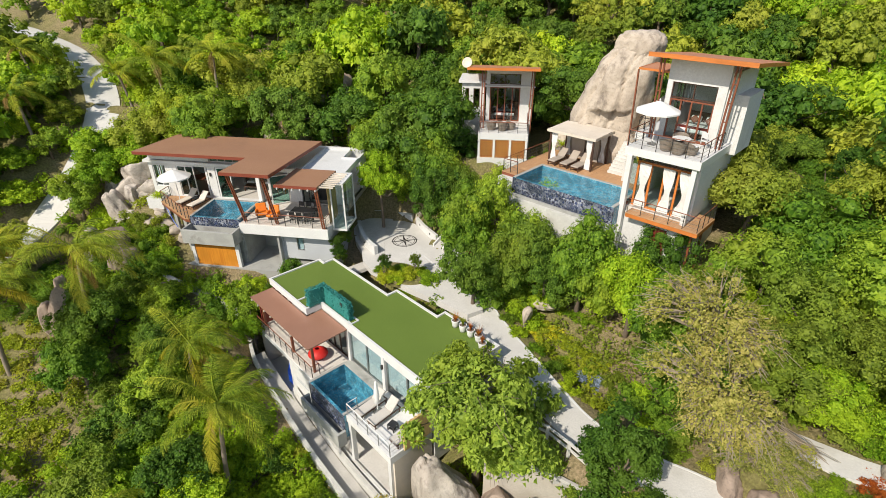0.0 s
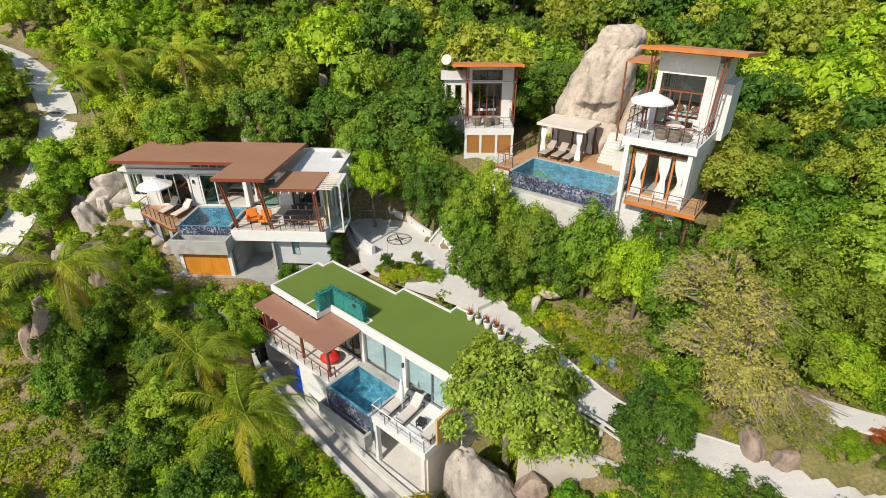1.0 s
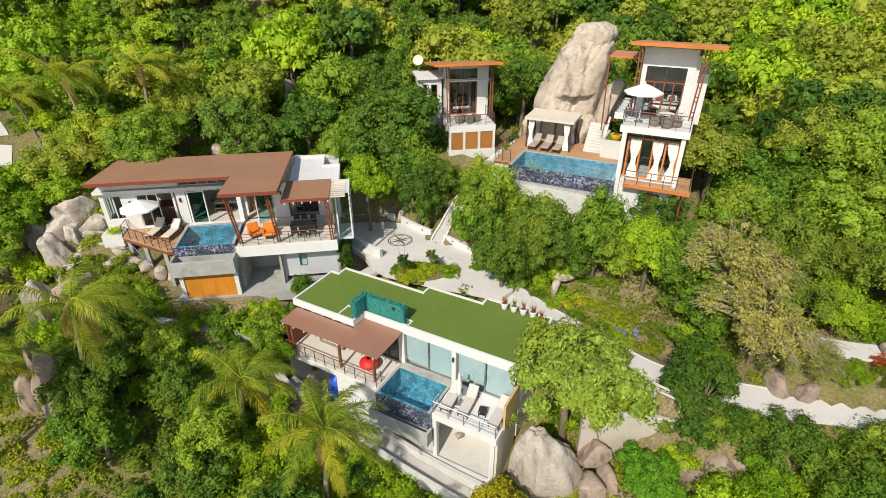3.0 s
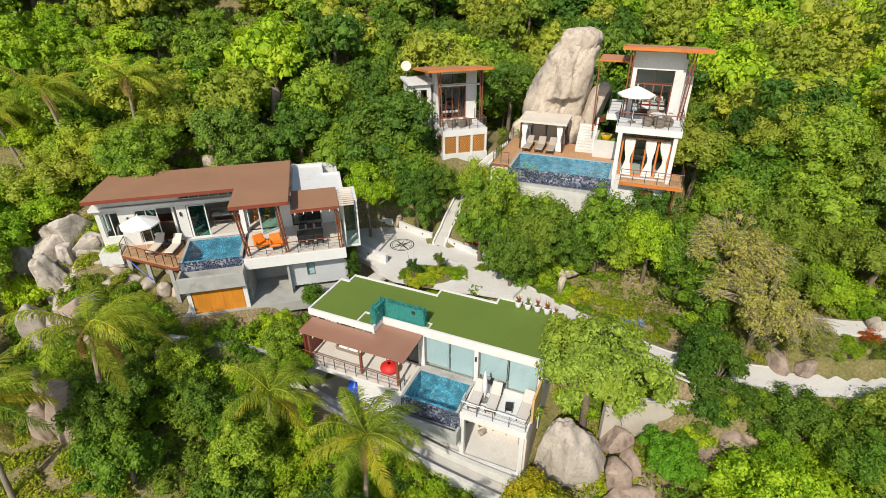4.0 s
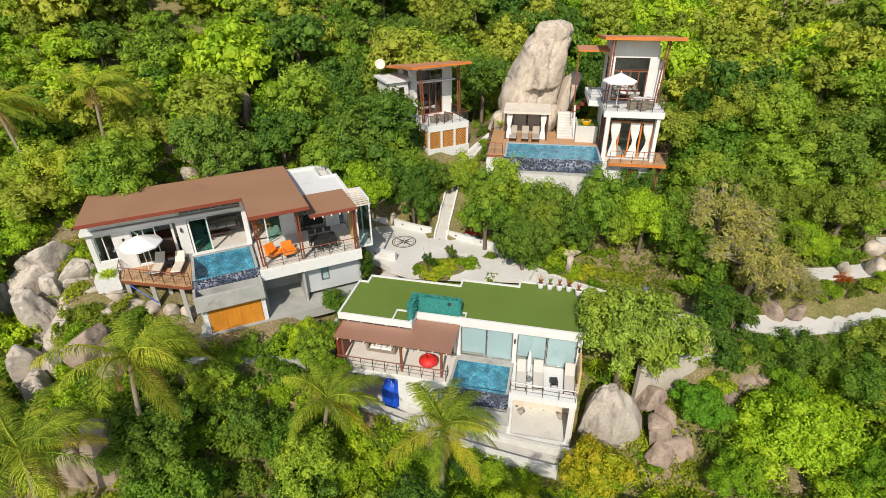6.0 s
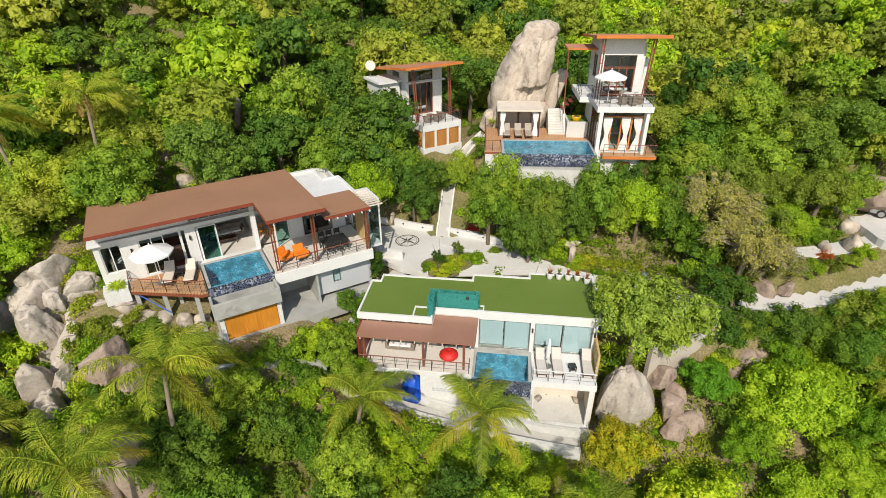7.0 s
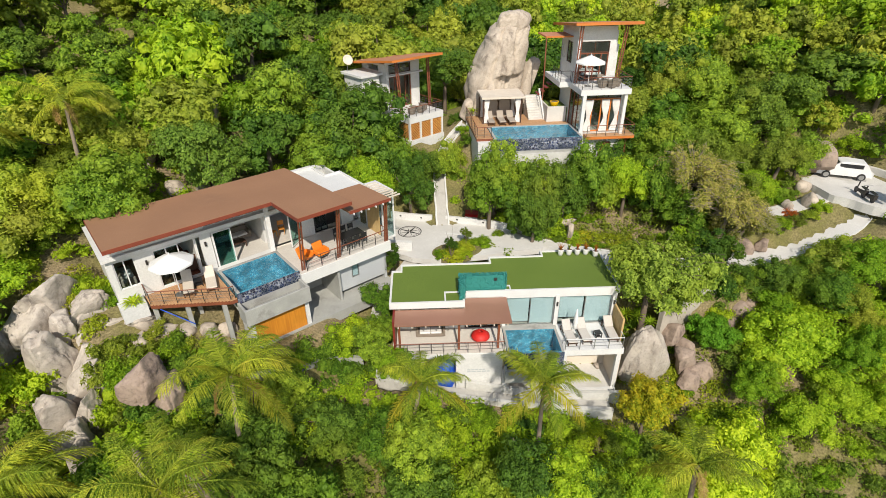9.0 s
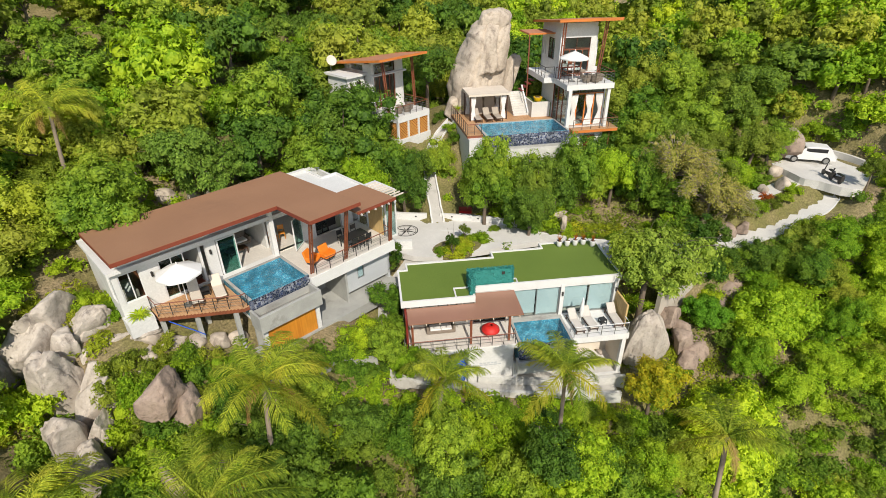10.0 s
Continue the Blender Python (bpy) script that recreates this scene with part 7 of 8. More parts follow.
SHRUBS = {
    "mid": [make_shrub("green_shrub", 21, LEAF_MID, "low green shrub on the slope"), make_shrub("green_shrub", 22, LEAF_MID, "low green shrub on the slope")],
    "lime": [make_shrub("bright_shrub", 23, LEAF_LIME, "bright green creeper mound on the slope"), make_shrub("bright_shrub", 24, LEAF_LIME, "bright green creeper mound on the slope")],
    "dark": [make_shrub("dark_shrub", 25, LEAF_DARK, "dark green shrub on the slope")],
    "yellow": [make_shrub("yellow_shrub", 26, LEAF_YELLOW, "low yellow-leaved garden shrub")],
    "olive": [make_shrub("dry_shrub", 27, LEAF_OLIVE, "dry olive shrub on bare soil")],
}


def tree(kind, x, y, z, r, k=0, h=None, turn=0.0):
    """A tree whose crown is centred at x, y, z; the trunk is drawn down to the ground."""
    near = (-8 < x < 27 and y < 28 or -9 < x < 14 and y < 46 or 12 < x < 27 and y < 37 or -30 < x < -12 and 40 < y < 50) and kind in NEAR_TREES
    row = (FAR_TREES if y > 53 or x > 27 or x < -36 else NEAR_TREES if near else TREES)[kind]
    sort = row[k % len(row)]
    ob = put(sort, USED, x, y, z, r, h, turn)
    for child in ob.children:
        if child.name.startswith("trunk"):
            need = (z - ground_at(x, y)) / (h or r)
            child.scale = (1, 1, max(0.6, need / 1.35))
    return ob


def shrub(kind, x, y, r, k=0, h=None, turn=0.0, z=None):
    return put(SHRUBS[kind][k % len(SHRUBS[kind])], USED, x, y, ground_at(x, y) - 0.1 if z is None else z, r, h, turn)


# trees that stand out, crown centre and radius
for kind, x, y, z, r in (
    ("grey", 2.0, 18.1, 8.1, 3.5), ("conic", 7.8, 15.3, 7.1, 2.0), ("mid", 1.6, 31.6, 11.4, 2.3), ("dark", 1.9, 27.7, 9.1, 2.0), ("mid", 3.4, 28.6, 8.6, 2.0), ("mid", 3.6, 32.6, 11.6, 2.3), ("dark", -0.9, 38.0, 10.4, 2.0), ("mid", -2.0, 41.6, 11.2, 2.2), ("dark", 1.6, 38.6, 10.6, 1.6),
    ("dark", -2.0, 43.7, 14.2, 4.2), ("mid", -1.0, 41.2, 11.4, 3.0), ("mid", 0.4, 39.8, 10.6, 2.2), ("mid", 4.4, 38.2, 10.6, 2.0), ("lime", 7.4, 35.6, 11.0, 1.9), ("dark", 0.5, 43.5, 13.2, 2.5), ("lime", 10.8, 24.4, 10.6, 2.2), ("mid", 13.8, 23.4, 10.6, 2.4), ("mid", -10.6, 31.9, 6.6, 1.3), ("mid", -13.4, 29.5, 5.9, 1.5), ("lime", -12.9, 28.2, 4.7, 1.3), ("lime", -13.6, 30.9, 5.9, 1.3), ("mid", -12.2, 30.5, 5.6, 1.2), ("mid", -15.9, 31.3, 5.0, 1.1), ("lime", -4.9, 38.6, 11.9, 1.8), ("olive", 19.2, 15.4, 12.2, 2.4), ("mid", 21.0, 14.0, 12.4, 2.0), ("olive", 20.2, 6.6, 11.6, 1.1), ("lime", 14.0, 7.6, 7.8, 2.0), ("mid", 11.0, 8.6, 6.4, 2.0), ("mid", 8.5, 26.8, 11.2, 2.5), ("mid", 9.9, 25.7, 10.2, 1.9), ("dark", 6.6, 27.6, 9.6, 1.7), ("dark", 4.9, 28.8, 10.2, 2.1), ("dark", -13.4, 17.6, 3.4, 1.9), ("lime", -12.4, 16.4, 3.0, 1.8), ("mid", -16.8, 22.8, 5.0, 1.8), ("dark", 12.9, 27.0, 10.6, 1.9), ("mid", 27.5, 16.5, 13.4, 2.6), ("lime", 30.5, 13.0, 13.4, 2.8), ("olive", 25.0, 17.4, 12.8, 2.2), ("mid", 29.8, 9.0, 12.6, 2.4), ("lime", 32.0, 18.0, 14.6, 3.0), ("dry", 12.6, 16.9, 9.9, 3.3), ("dry", 13.2, 20.2, 11.6, 3.5), ("dry", 13.6, 15.0, 8.4, 2.0), ("olive", 15.6, 17.8, 11.0, 2.4), ("lime", 16.8, 15.9, 10.4, 1.8), ("mid", 11.7, 22.2, 10.4, 2.2), ("lime", 6.7, 10.4, 3.8, 3.0), ("lime", 3.6, 7.4, 0.8, 2.2),
    ("round", 4.7, 14.0, 3.4, 2.0), ("gold", -3.2, 15.1, 2.6, 1.9), ("lime", 14.6, 22.6, 10.2, 2.2), ("mid", 4.6, 29.4, 8.6, 2.0), ("dark", 10.6, 12.5, 5.7, 1.9), ("mid", 11.7, 11.0, 5.6, 1.8), ("mid", 13.4, 10.4, 6.2, 1.5), ("lime", 9.2, 11.0, 4.6, 1.8), ("mid", 15.6, 8.6, 7.2, 1.7), ("lime", -30.6, 42.6, 10.8, 2.3), ("mid", -31.2, 40.6, 9.4, 2.0), ("lime", -30.8, 45.0, 12.2, 2.4), ("mid", 5.6, 30.2, 10.2, 2.4),
    ("mid", -20.6, 45.6, 14.6, 3.4), ("grey", -13.8, 46.4, 14.8, 3.0), ("olive", 6.4, 50.2, 18.8, 4.2), ("mid", 20.9, 26.0, 12.8, 3.8), ("olive", 18.6, 29.0, 14.2, 3.2), ("mid", 17.4, 24.0, 11.8, 3.2),
    ("mid", -5.6, 43.8, 13.2, 3.0), ("dark", -8.6, 46.4, 14.2, 3.0), ("dark", 15.8, 40.6, 17.0, 3.0), ("dark", 10.6, 44.2, 16.6, 3.0), ("mid", 12.6, 19.8, 10.0, 2.6),
    ("olive", 13.6, 9.2, 6.6, 2.6), ("lime", 9.4, 8.6, 3.4, 2.8), ("lime", 16.4, 19.4, 10.4, 2.2), ("olive", 17.4, 16.6, 9.6, 2.0), ("mid", -24.6, 47.6, 14.4, 3.0), ("lime", -27.6, 45.4, 12.0, 2.4),
):
    tree(kind, x, y, z, r, int(x * 7) % 3, r * (1.4 if -6 < x < 13 and 22 < y < 42 else 1.12 if kind == "grey" else 1.0), x * 50)


# ---- rocks in their places ----
def rocks():
    P = PALE_GRANITE
    crag("standing_rock", (12.0, 39.6, 16.3), -32, ((-5.8, -0.3, 2.6, 2.2), (-3.5, -0.1, 2.5, 2.2), (-1.2, 0.3, 2.6, 2.2), (1.9, 1.0, 2.35, 2.0), (3.4, 1.5, 2.05, 1.7), (4.3, 1.8, 1.8, 1.4), (4.75, 1.95, 1.4, 1.0)), 37, "huge pale split granite rock leaning behind the gazebo", P, rough=0.26, ledge=(1.1, 0.5, 1.6, 3.0, 0.85))
    boulder("cap_rock", (13.6, 38.7, 20.75), (1.95, 1.6, 1.45), 36, "granite cap split from the huge rock", P, -28, (0.3, 0), 0.12, 5, 0.72, 8)
    boulder("leaning_slab", (14.9, 37.6, 14.9), (1.2, 1.3, 3.2), 33, "granite slab leaning against the huge rock", P, -36, (0.9, 0), 0.12, 4, 0.7, 8)
    boulder("foot_rock", (12.9, 37.2, 14.0), (1.3, 1.0, 1.5), 34, "granite block at the rock's foot", P, 20, (0, 0), 0.12)
    boulder("foot_rock", (9.9, 40.4, 13.4), (1.6, 1.3, 1.3), 35, "pale granite block beside the steps", P, 50, (0, 0), 0.14)
    # beside the lower villa
    boulder("boulder", (0.2, 16.9, 2.3), (2.1, 1.8, 3.3), 49, "tall grey-brown boulder beside the sun terrace", BLEACHED_GRANITE, 25, (-0.45, 0.3), 0.12, 5, 0.62, 9, 0.5)
    for i, (x, y, z, r) in enumerate(((2.7, 16.1, 3.2, 1.0), (2.0, 14.8, 2.2, 1.0), (3.0, 15.2, 2.1, 1.0), (2.5, 13.8, 0.9, 1.1), (1.3, 14.1, 1.0, 0.9), (3.3, 14.2, 0.9, 1.0), (6.9, 13.7, 3.0, 1.1), (8.2, 13.3, 3.4, 1.1), (9.4, 13.2, 4.0, 1.0), (7.6, 12.5, 2.2, 1.2), (12.6, 15.0, 6.4, 0.9), (13.4, 13.9, 6.6, 0.7))):
        boulder("boulder", (x, y, z), (r * 1.05, r * 0.9, r * 1.05), 42 + i, "brown granite boulder on the slope below the path", BROWN_GRANITE, i * 47, (0, 0), 0.14, 4, 0.58, 11)
    for i, (u, v, r) in enumerate(((11.9, 0.4, 0.35), (14.4, 0.5, 0.3))):
        x, y = to_world(u, v, VILLA_B)
        boulder("boulder", (x, y, 1.0 + r * 0.4), (r, r * 0.8, r * 0.8), 170 + i, "earthy brown boulder under the sun terrace", GRANITE, i * 55, (0, 0), 0.15, 3)
    # the ridge of stacked boulders west of the pool villa: place, half sizes, lean
    ridge = ((-25.9, 43.0, 9.2, 1.7, 1.4, 2.2, 0.1), (-27.6, 42.6, 8.2, 1.4, 1.1, 2.1, -0.2), (-29.1, 43.4, 7.4, 1.2, 1.1, 1.8, 0.1), (-25.3, 41.6, 8.5, 1.25, 0.9, 1.6, 0.4), (-24.4, 41.2, 8.2, 1.2, 0.9, 1.1, -0.2), (-26.4, 41.1, 7.8, 0.95, 0.8, 1.9, 0.2), (-25.1, 40.4, 7.6, 1.1, 0.8, 1.0, 0.1), (-23.7, 40.3, 7.9, 1.1, 0.8, 0.7, 0.0), (-27.5, 40.2, 6.6, 1.15, 1.0, 2.8, 0.3), (-26.2, 39.4, 6.4, 1.0, 0.9, 2.0, 0.5), (-26.7, 38.4, 5.7, 1.05, 0.9, 2.2, 0.6), (-28.4, 38.3, 4.4, 1.35, 1.1, 3.4, -0.35), (-27.2, 37.2, 4.9, 0.8, 0.7, 2.0, 0.35), (-28.2, 36.4, 3.4, 0.9, 0.8, 2.6, 0.3), (-28.4, 34.8, 2.6, 0.85, 0.8, 1.9, 0.15), (-24.6, 39.1, 7.3, 0.9, 0.7, 0.7, 0.1), (-23.1, 39.2, 8.2, 0.9, 0.7, 0.55, 0.1))
    for i, (x, y, z, a, b, c, lean) in enumerate(ridge):
        boulder("boulder", (x, y, z), (a * 1.22, b * 1.22, c * 1.15), 60 + i, "pale weathered granite boulder in a stacked ridge", BLEACHED_GRANITE, 14 * math.sin(i * 2.3), (lean, -0.5), 0.13, 5, 0.56, 11)
    boulder("split_boulder", (-24.9, 34.2, 8.0), (1.45, 1.1, 1.2), 80, "split grey boulder half hidden by scrub", BROWN_GRANITE, 20, (0.1, 0.1), 0.12, 5, 0.58, 11)
    boulder("split_boulder", (-24.4, 33.9, 5.8), (1.7, 1.2, 1.8), 81, "dark lower half of the split boulder", BROWN_GRANITE, 70, (0, 0), 0.14, 5, 0.58, 11)
    boulder("stone_block", (-24.0, 41.7, 8.9), (0.5, 0.3, 0.85), 82, "pale squared stone leaning on the ridge", BLEACHED_GRANITE, 30, (-0.3, 0), 0.05, 4, 0.4, 5)
    boulder("standing_stone", (-9.6, 52.3, 15.2), (0.75, 0.6, 1.6), 83, "upright weathered stone above the wooded slope", BROWN_GRANITE, 10, (0.1, 0), 0.12, 4, 0.6, 9)
    for i, (x, y, z, a, b, c) in enumerate(((-25.5, 28.2, 4.8, 1.0, 0.9, 3.0), (-26.7, 28.6, 4.0, 0.8, 0.8, 2.5), (-26.8, 30.6, 4.8, 0.8, 0.8, 2.8), (-25.5, 29.0, 3.6, 0.9, 0.8, 1.6), (-23.6, 29.6, 4.0, 1.1, 0.9, 1.0), (-20.8, 31.6, 5.2, 0.8, 0.7, 0.7))):
        boulder("boulder", (x, y, z), (a, b, c), 84 + i, "dark upright boulder among scrub", BROWN_GRANITE, i * 35, (0.15, 0), 0.15, 4, 0.56, 11)
    for i, (x, y, r) in enumerate(((-16.0, 47.2, 0.9), (-14.6, 46.4, 0.8), (-13.2, 45.9, 1.0), (-11.4, 45.4, 0.9), (-18.2, 46.3, 0.7), (-16.2, 50.8, 1.2), (-15.0, 55.0, 1.4), (-20.0, 47.0, 0.8), (-9.8, 45.2, 0.8), (-17.4, 44.8, 0.7), (-4.0, 62.0, 1.8), (-22.2, 44.0, 0.7), (-12.4, 52.6, 1.0))):
        boulder("boulder", (x, y, ground_at(x, y) + r * 0.45), (r, r * 0.8, r * 0.85), 100 + i, "pale granite boulder on the slope behind the villa", P, i * 53, (0, 0), 0.15, 3)
    for i, (x, y, z, r) in enumerate(((-22.9, 38.6, 8.2, 0.9), (-23.5, 37.9, 7.7, 0.8), (-22.1, 37.6, 7.7, 0.9), (-21.3, 36.9, 7.4, 0.8), (-20.4, 36.3, 7.2, 0.9), (-19.4, 35.8, 7.0, 0.7), (-19.4, 31.9, 4.6, 0.8), (-24.4, 37.0, 7.2, 0.7))):
        boulder("boulder", (x, y, z), (r, r * 0.8, r * 0.6), 150 + i, "pale earthy granite ledge below the timber deck", P, i * 71, (0, 0), 0.14, 3, 0.65, 12)
    boulder("stone_slab", (6.2, 27.1, 7.2), (1.25, 0.4, 0.3), 121, "long pale stone laid along the garden bed", P, -35, (0, 0), 0.08)
    boulder("standing_stone", (5.2, 26.1, 7.0), (0.4, 0.35, 0.8), 122, "small pale upright garden stone", P, 10, (0.1, 0), 0.1)
    for i, (x, y, r) in enumerate(((6.4, 31.6, 0.8), (7.4, 31.0, 0.7), (5.4, 32.2, 0.6), (8.4, 30.2, 0.6), (20.6, 13.2, 0.8), (18.8, 12.2, 0.9), (17.6, 13.4, 0.7))):
        boulder("boulder", (x, y, ground_at(x, y) + r * 0.4), (r, r * 0.8, r * 0.8), 130 + i, "pale brown boulder in the garden slope", P, i * 40, (0, 0), 0.14, 3)
    boulder("boulder", (23.4, 13.0, 11.2), (1.7, 1.3, 1.6), 134, "smooth brown-grey boulder beside the parking place", BROWN_GRANITE, 30, (0, 0), 0.1, 4, 0.75, 6)
    boulder("stone_block", (-2.1, 39.7, 7.3), (0.45, 0.25, 0.6), 140, "leaning stone block at the plaza's edge", P, 30, (0.15, 0), 0.08, 3)


rocks()


def palms():
    for seed, x, y, top, lean, long, n in (
        (1, -15.5, 24.2, 6.7, (0.7, -0.3), 3.2, 20), (2, -11.5, 18.2, 7.2, (0.6, 0.4), 3.4, 22), (3, -23.6, 27.8, 10.5, (0.8, 0.3), 3.8, 19), (4, -28.0, 25.3, 9.3, (0.6, 0.5), 3.6, 17),
        (5, -14.4, 9.6, 8.6, (2.2, 1.0), 2.9, 14), (6, -30.6, 30.6, 8.6, (-1.2, 0.8), 3.6, 18), (7, -25.7, 48.7, 18.6, (-0.6, 0.5), 3.4, 16), (8, -21.0, 48.9, 19.2, (0.5, -0.4), 3.3, 16),
        (9, -29.4, 49.6, 17.4, (-0.9, 0.2), 3.3, 15), (10, -37.6, 46.4, 16.0, (-1.0, 0.8), 2.8, 14), (11, -38.6, 41.0, 14.0, (-1.6, 0.5), 2.8, 14), (12, -40.0, 52.5, 19.0, (-1.2, 0.5), 2.8, 14)):
        z = ground_at(x, y)
        ob = make_palm(seed, top - z, lean, long, n)
        ob.matrix_world = pose(x, y, z)


palms()


def garden_plants():
    for k, (x, y, z, r) in enumerate(((-4.0, 30.9, 8.2, 0.5), (-1.9, 31.2, 8.1, 0.45))):
        ob = tree("dark", x, y, z, r, 0)
    for x, y, r in ((-3.8, 31.0, 0.9), (-3.0, 31.5, 0.7), (-2.2, 31.0, 0.85), (-3.1, 30.5, 0.7), (-1.6, 31.4, 0.6), (-1.0, 30.4, 0.8), (-4.3, 31.6, 0.6), (1.3, 30.4, 0.5)):
        shrub("yellow" if r > 0.82 else "lime" if r > 0.58 else "mid", x, y, r, 1, r * 0.8, x * 90, 6.95)
    for x, y, r in ((7.0, 25.6, 0.7), (7.6, 24.9, 0.75), (8.2, 24.2, 0.7), (6.5, 26.2, 0.65), (8.8, 23.6, 0.6), (9.4, 22.9, 0.55)):
        shrub("yellow", x, y, r, 0, r * 0.7, x * 70)
    for x, y, r in ((6.6, 28.4, 0.8), (7.6, 27.6, 0.8), (8.6, 26.6, 0.8), (5.8, 28.8, 0.7), (9.6, 26.0, 0.8)):
        shrub("lime", x, y, r, 0, r * 0.6, x * 33)
    for x, y in ((8.0, 22.2), (8.5, 21.7)):
        ob = make_shrub("flowering_shrub", int(x * 10), LEAF_BLUE, "pale blue flowering shrub in the garden bed", 10, 60, 0.12)
        ob.matrix_world = pose(x, y, ground_at(x, y)) @ Matrix.Diagonal((0.7, 0.7, 0.6, 1))
    for x, y in ((16.6, 12.9), (17.2, 13.4)):
        ob = make_shrub("flowering_shrub", int(x * 10), LEAF_RED, "orange-red flowering shrub in the garden bed", 10, 60, 0.12)
        ob.matrix_world = pose(x, y, ground_at(x, y)) @ Matrix.Diagonal((0.6, 0.6, 0.55, 1))
    for x, y, z, s in ((-1.2, 18.7, 4.4, 0.9), (0.6, 18.9, 4.8, 1.0), (1.4, 18.4, 4.4, 1.0), (2.0, 17.6, 3.9, 0.9), (9.2, 39.4, 13.6, 1.2)):
        ob = make_rosette("yucca", int(s * 50 + x * 7), LEAF_LIME, "spiky green yucca beside the boulder", 34, 0.85 * s, 0.07, 1.1)
        ob.matrix_world = pose(x, y, z)
    ob = make_rosette("fern", 5, LEAF_LIME, "bushy green fern in the white planter", 40, 0.75, 0.10, 0.7)
    ob.matrix_world = at(VILLA_A, -8.7, 3.4, 9.62)
    for u, v, z, r in ((7.3, 0.4, 8.6, 0.5), (7.35, 0.5, 7.8, 0.55), (7.2, 1.4, 8.4, 0.5), (7.3, 2.2, 8.0, 0.6), (7.25, 1.0, 7.1, 0.6), (7.3, 3.0, 8.6, 0.5)):
        x, y = to_world(u, v, VILLA_A)
        shrub("dark", x, y, r, 0, r, u * 99, z - 0.2)
    for u, v, r, kind in ((0.9, -2.0, 1.0, "lime"), (2.2, -1.9, 1.1, "mid"), (3.5, -1.7, 1.0, "lime"), (5.0, -1.4, 0.9, "lime"), (6.2, -1.2, 0.8, "mid"), (-0.2, -2.9, 0.9, "mid"), (4.2, -2.8, 1.1, "mid"), (-1.8, -2.6, 0.8, "lime"), (-3.4, -2.4, 0.8, "mid"), (-5.2, -1.4, 0.7, "lime"), (-6.4, -0.2, 0.6, "olive"), (-7.6, 0.8, 0.6, "lime"), (-8.8, 1.8, 0.6, "olive"), (1.4, -3.4, 1.2, "dark"), (-9.6, 0.4, 0.8, "mid"), (-8.2, -1.2, 0.9, "olive"), (-6.4, -2.4, 1.0, "mid"), (-10.2, -2.2, 1.2, "mid"), (-8.6, -3.6, 1.3, "lime"), (-9.8, -5.2, 1.4, "mid"), (-11.6, -0.6, 0.8, "olive")):
        x, y = to_world(u, v, VILLA_A)
        shrub(kind, x, y, r, int(u * 3) % 2, r * 1.1, u * 80)
    for x, y, r, kind in ((14.0, 9.8, 0.8, "mid"), (14.2, 14.2, 0.6, "yellow"), (11.0, 16.8, 0.8, "mid"), (12.4, 15.6, 0.7, "olive"), (11.6, 10.6, 0.8, "lime"), (4.2, 26.6, 0.6, "mid"), (4.6, 25.2, 0.6, "lime"), (5.4, 23.8, 0.6, "lime"), (6.2, 22.2, 0.6, "mid"), (2.4, 25.0, 0.6, "mid"), (3.0, 23.4, 0.6, "lime"), (6.8, 20.6, 0.7, "lime"), (7.8, 20.0, 0.7, "olive"), (5.6, 14.9, 0.9, "mid"), (6.6, 14.4, 1.0, "lime"), (7.9, 14.3, 0.9, "mid"), (8.9, 13.9, 0.9, "dark"), (3.2, 16.9, 0.8, "mid"), (2.2, 17.4, 0.8, "lime"), (9.6, 13.4, 0.9, "mid"), (15.6, 13.2, 0.7, "lime"), (16.6, 12.4, 0.7, "olive"), (17.4, 11.8, 0.8, "mid"), (18.6, 11.4, 0.8, "lime"), (14.8, 13.7, 0.8, "mid"), (6.0, 24.6, 0.6, "lime"), (5.6, 25.6, 0.6, "yellow"), (8.6, 22.6, 0.6, "lime"), (9.6, 21.4, 0.7, "olive"), (7.2, 23.6, 0.6, "lime"), (10.4, 20.4, 0.7, "lime"), (6.6, 23.0, 0.5, "olive"), (7.0, 22.0, 0.6, "lime"), (9.2, 20.2, 0.6, "mid"), (3.4, 18.9, 0.7, "lime"), (4.6, 17.6, 0.7, "mid"), (3.0, 16.2, 0.6, "lime"), (4.4, 15.4, 0.7, "mid"), (2.0, 15.6, 0.5, "olive"), (-0.9, 15.0, 0.8, "lime"), (-1.6, 16.0, 0.6, "mid")):
        shrub(kind, x, y, r, int(x * 3) % 2, r * 0.9, x * 80)
    for x, y, r, kind in ((7.4, 38.8, 0.8, "lime"), (8.0, 37.8, 0.8, "mid"), (6.6, 38.0, 0.8, "mid"), (9.0, 41.4, 0.8, "dark"), (8.6, 36.8, 0.8, "lime"), (27.8, 12.8, 1.2, "mid"), (28.6, 11.2, 1.2, "lime"), (26.6, 14.6, 1.2, "mid"), (25.2, 15.4, 1.2, "olive"), (19.4, 13.8, 0.8, "mid"), (18.4, 14.6, 0.9, "lime")):
        shrub(kind, x, y, r, int(x * 3) % 2, r * 1.1, x * 80)
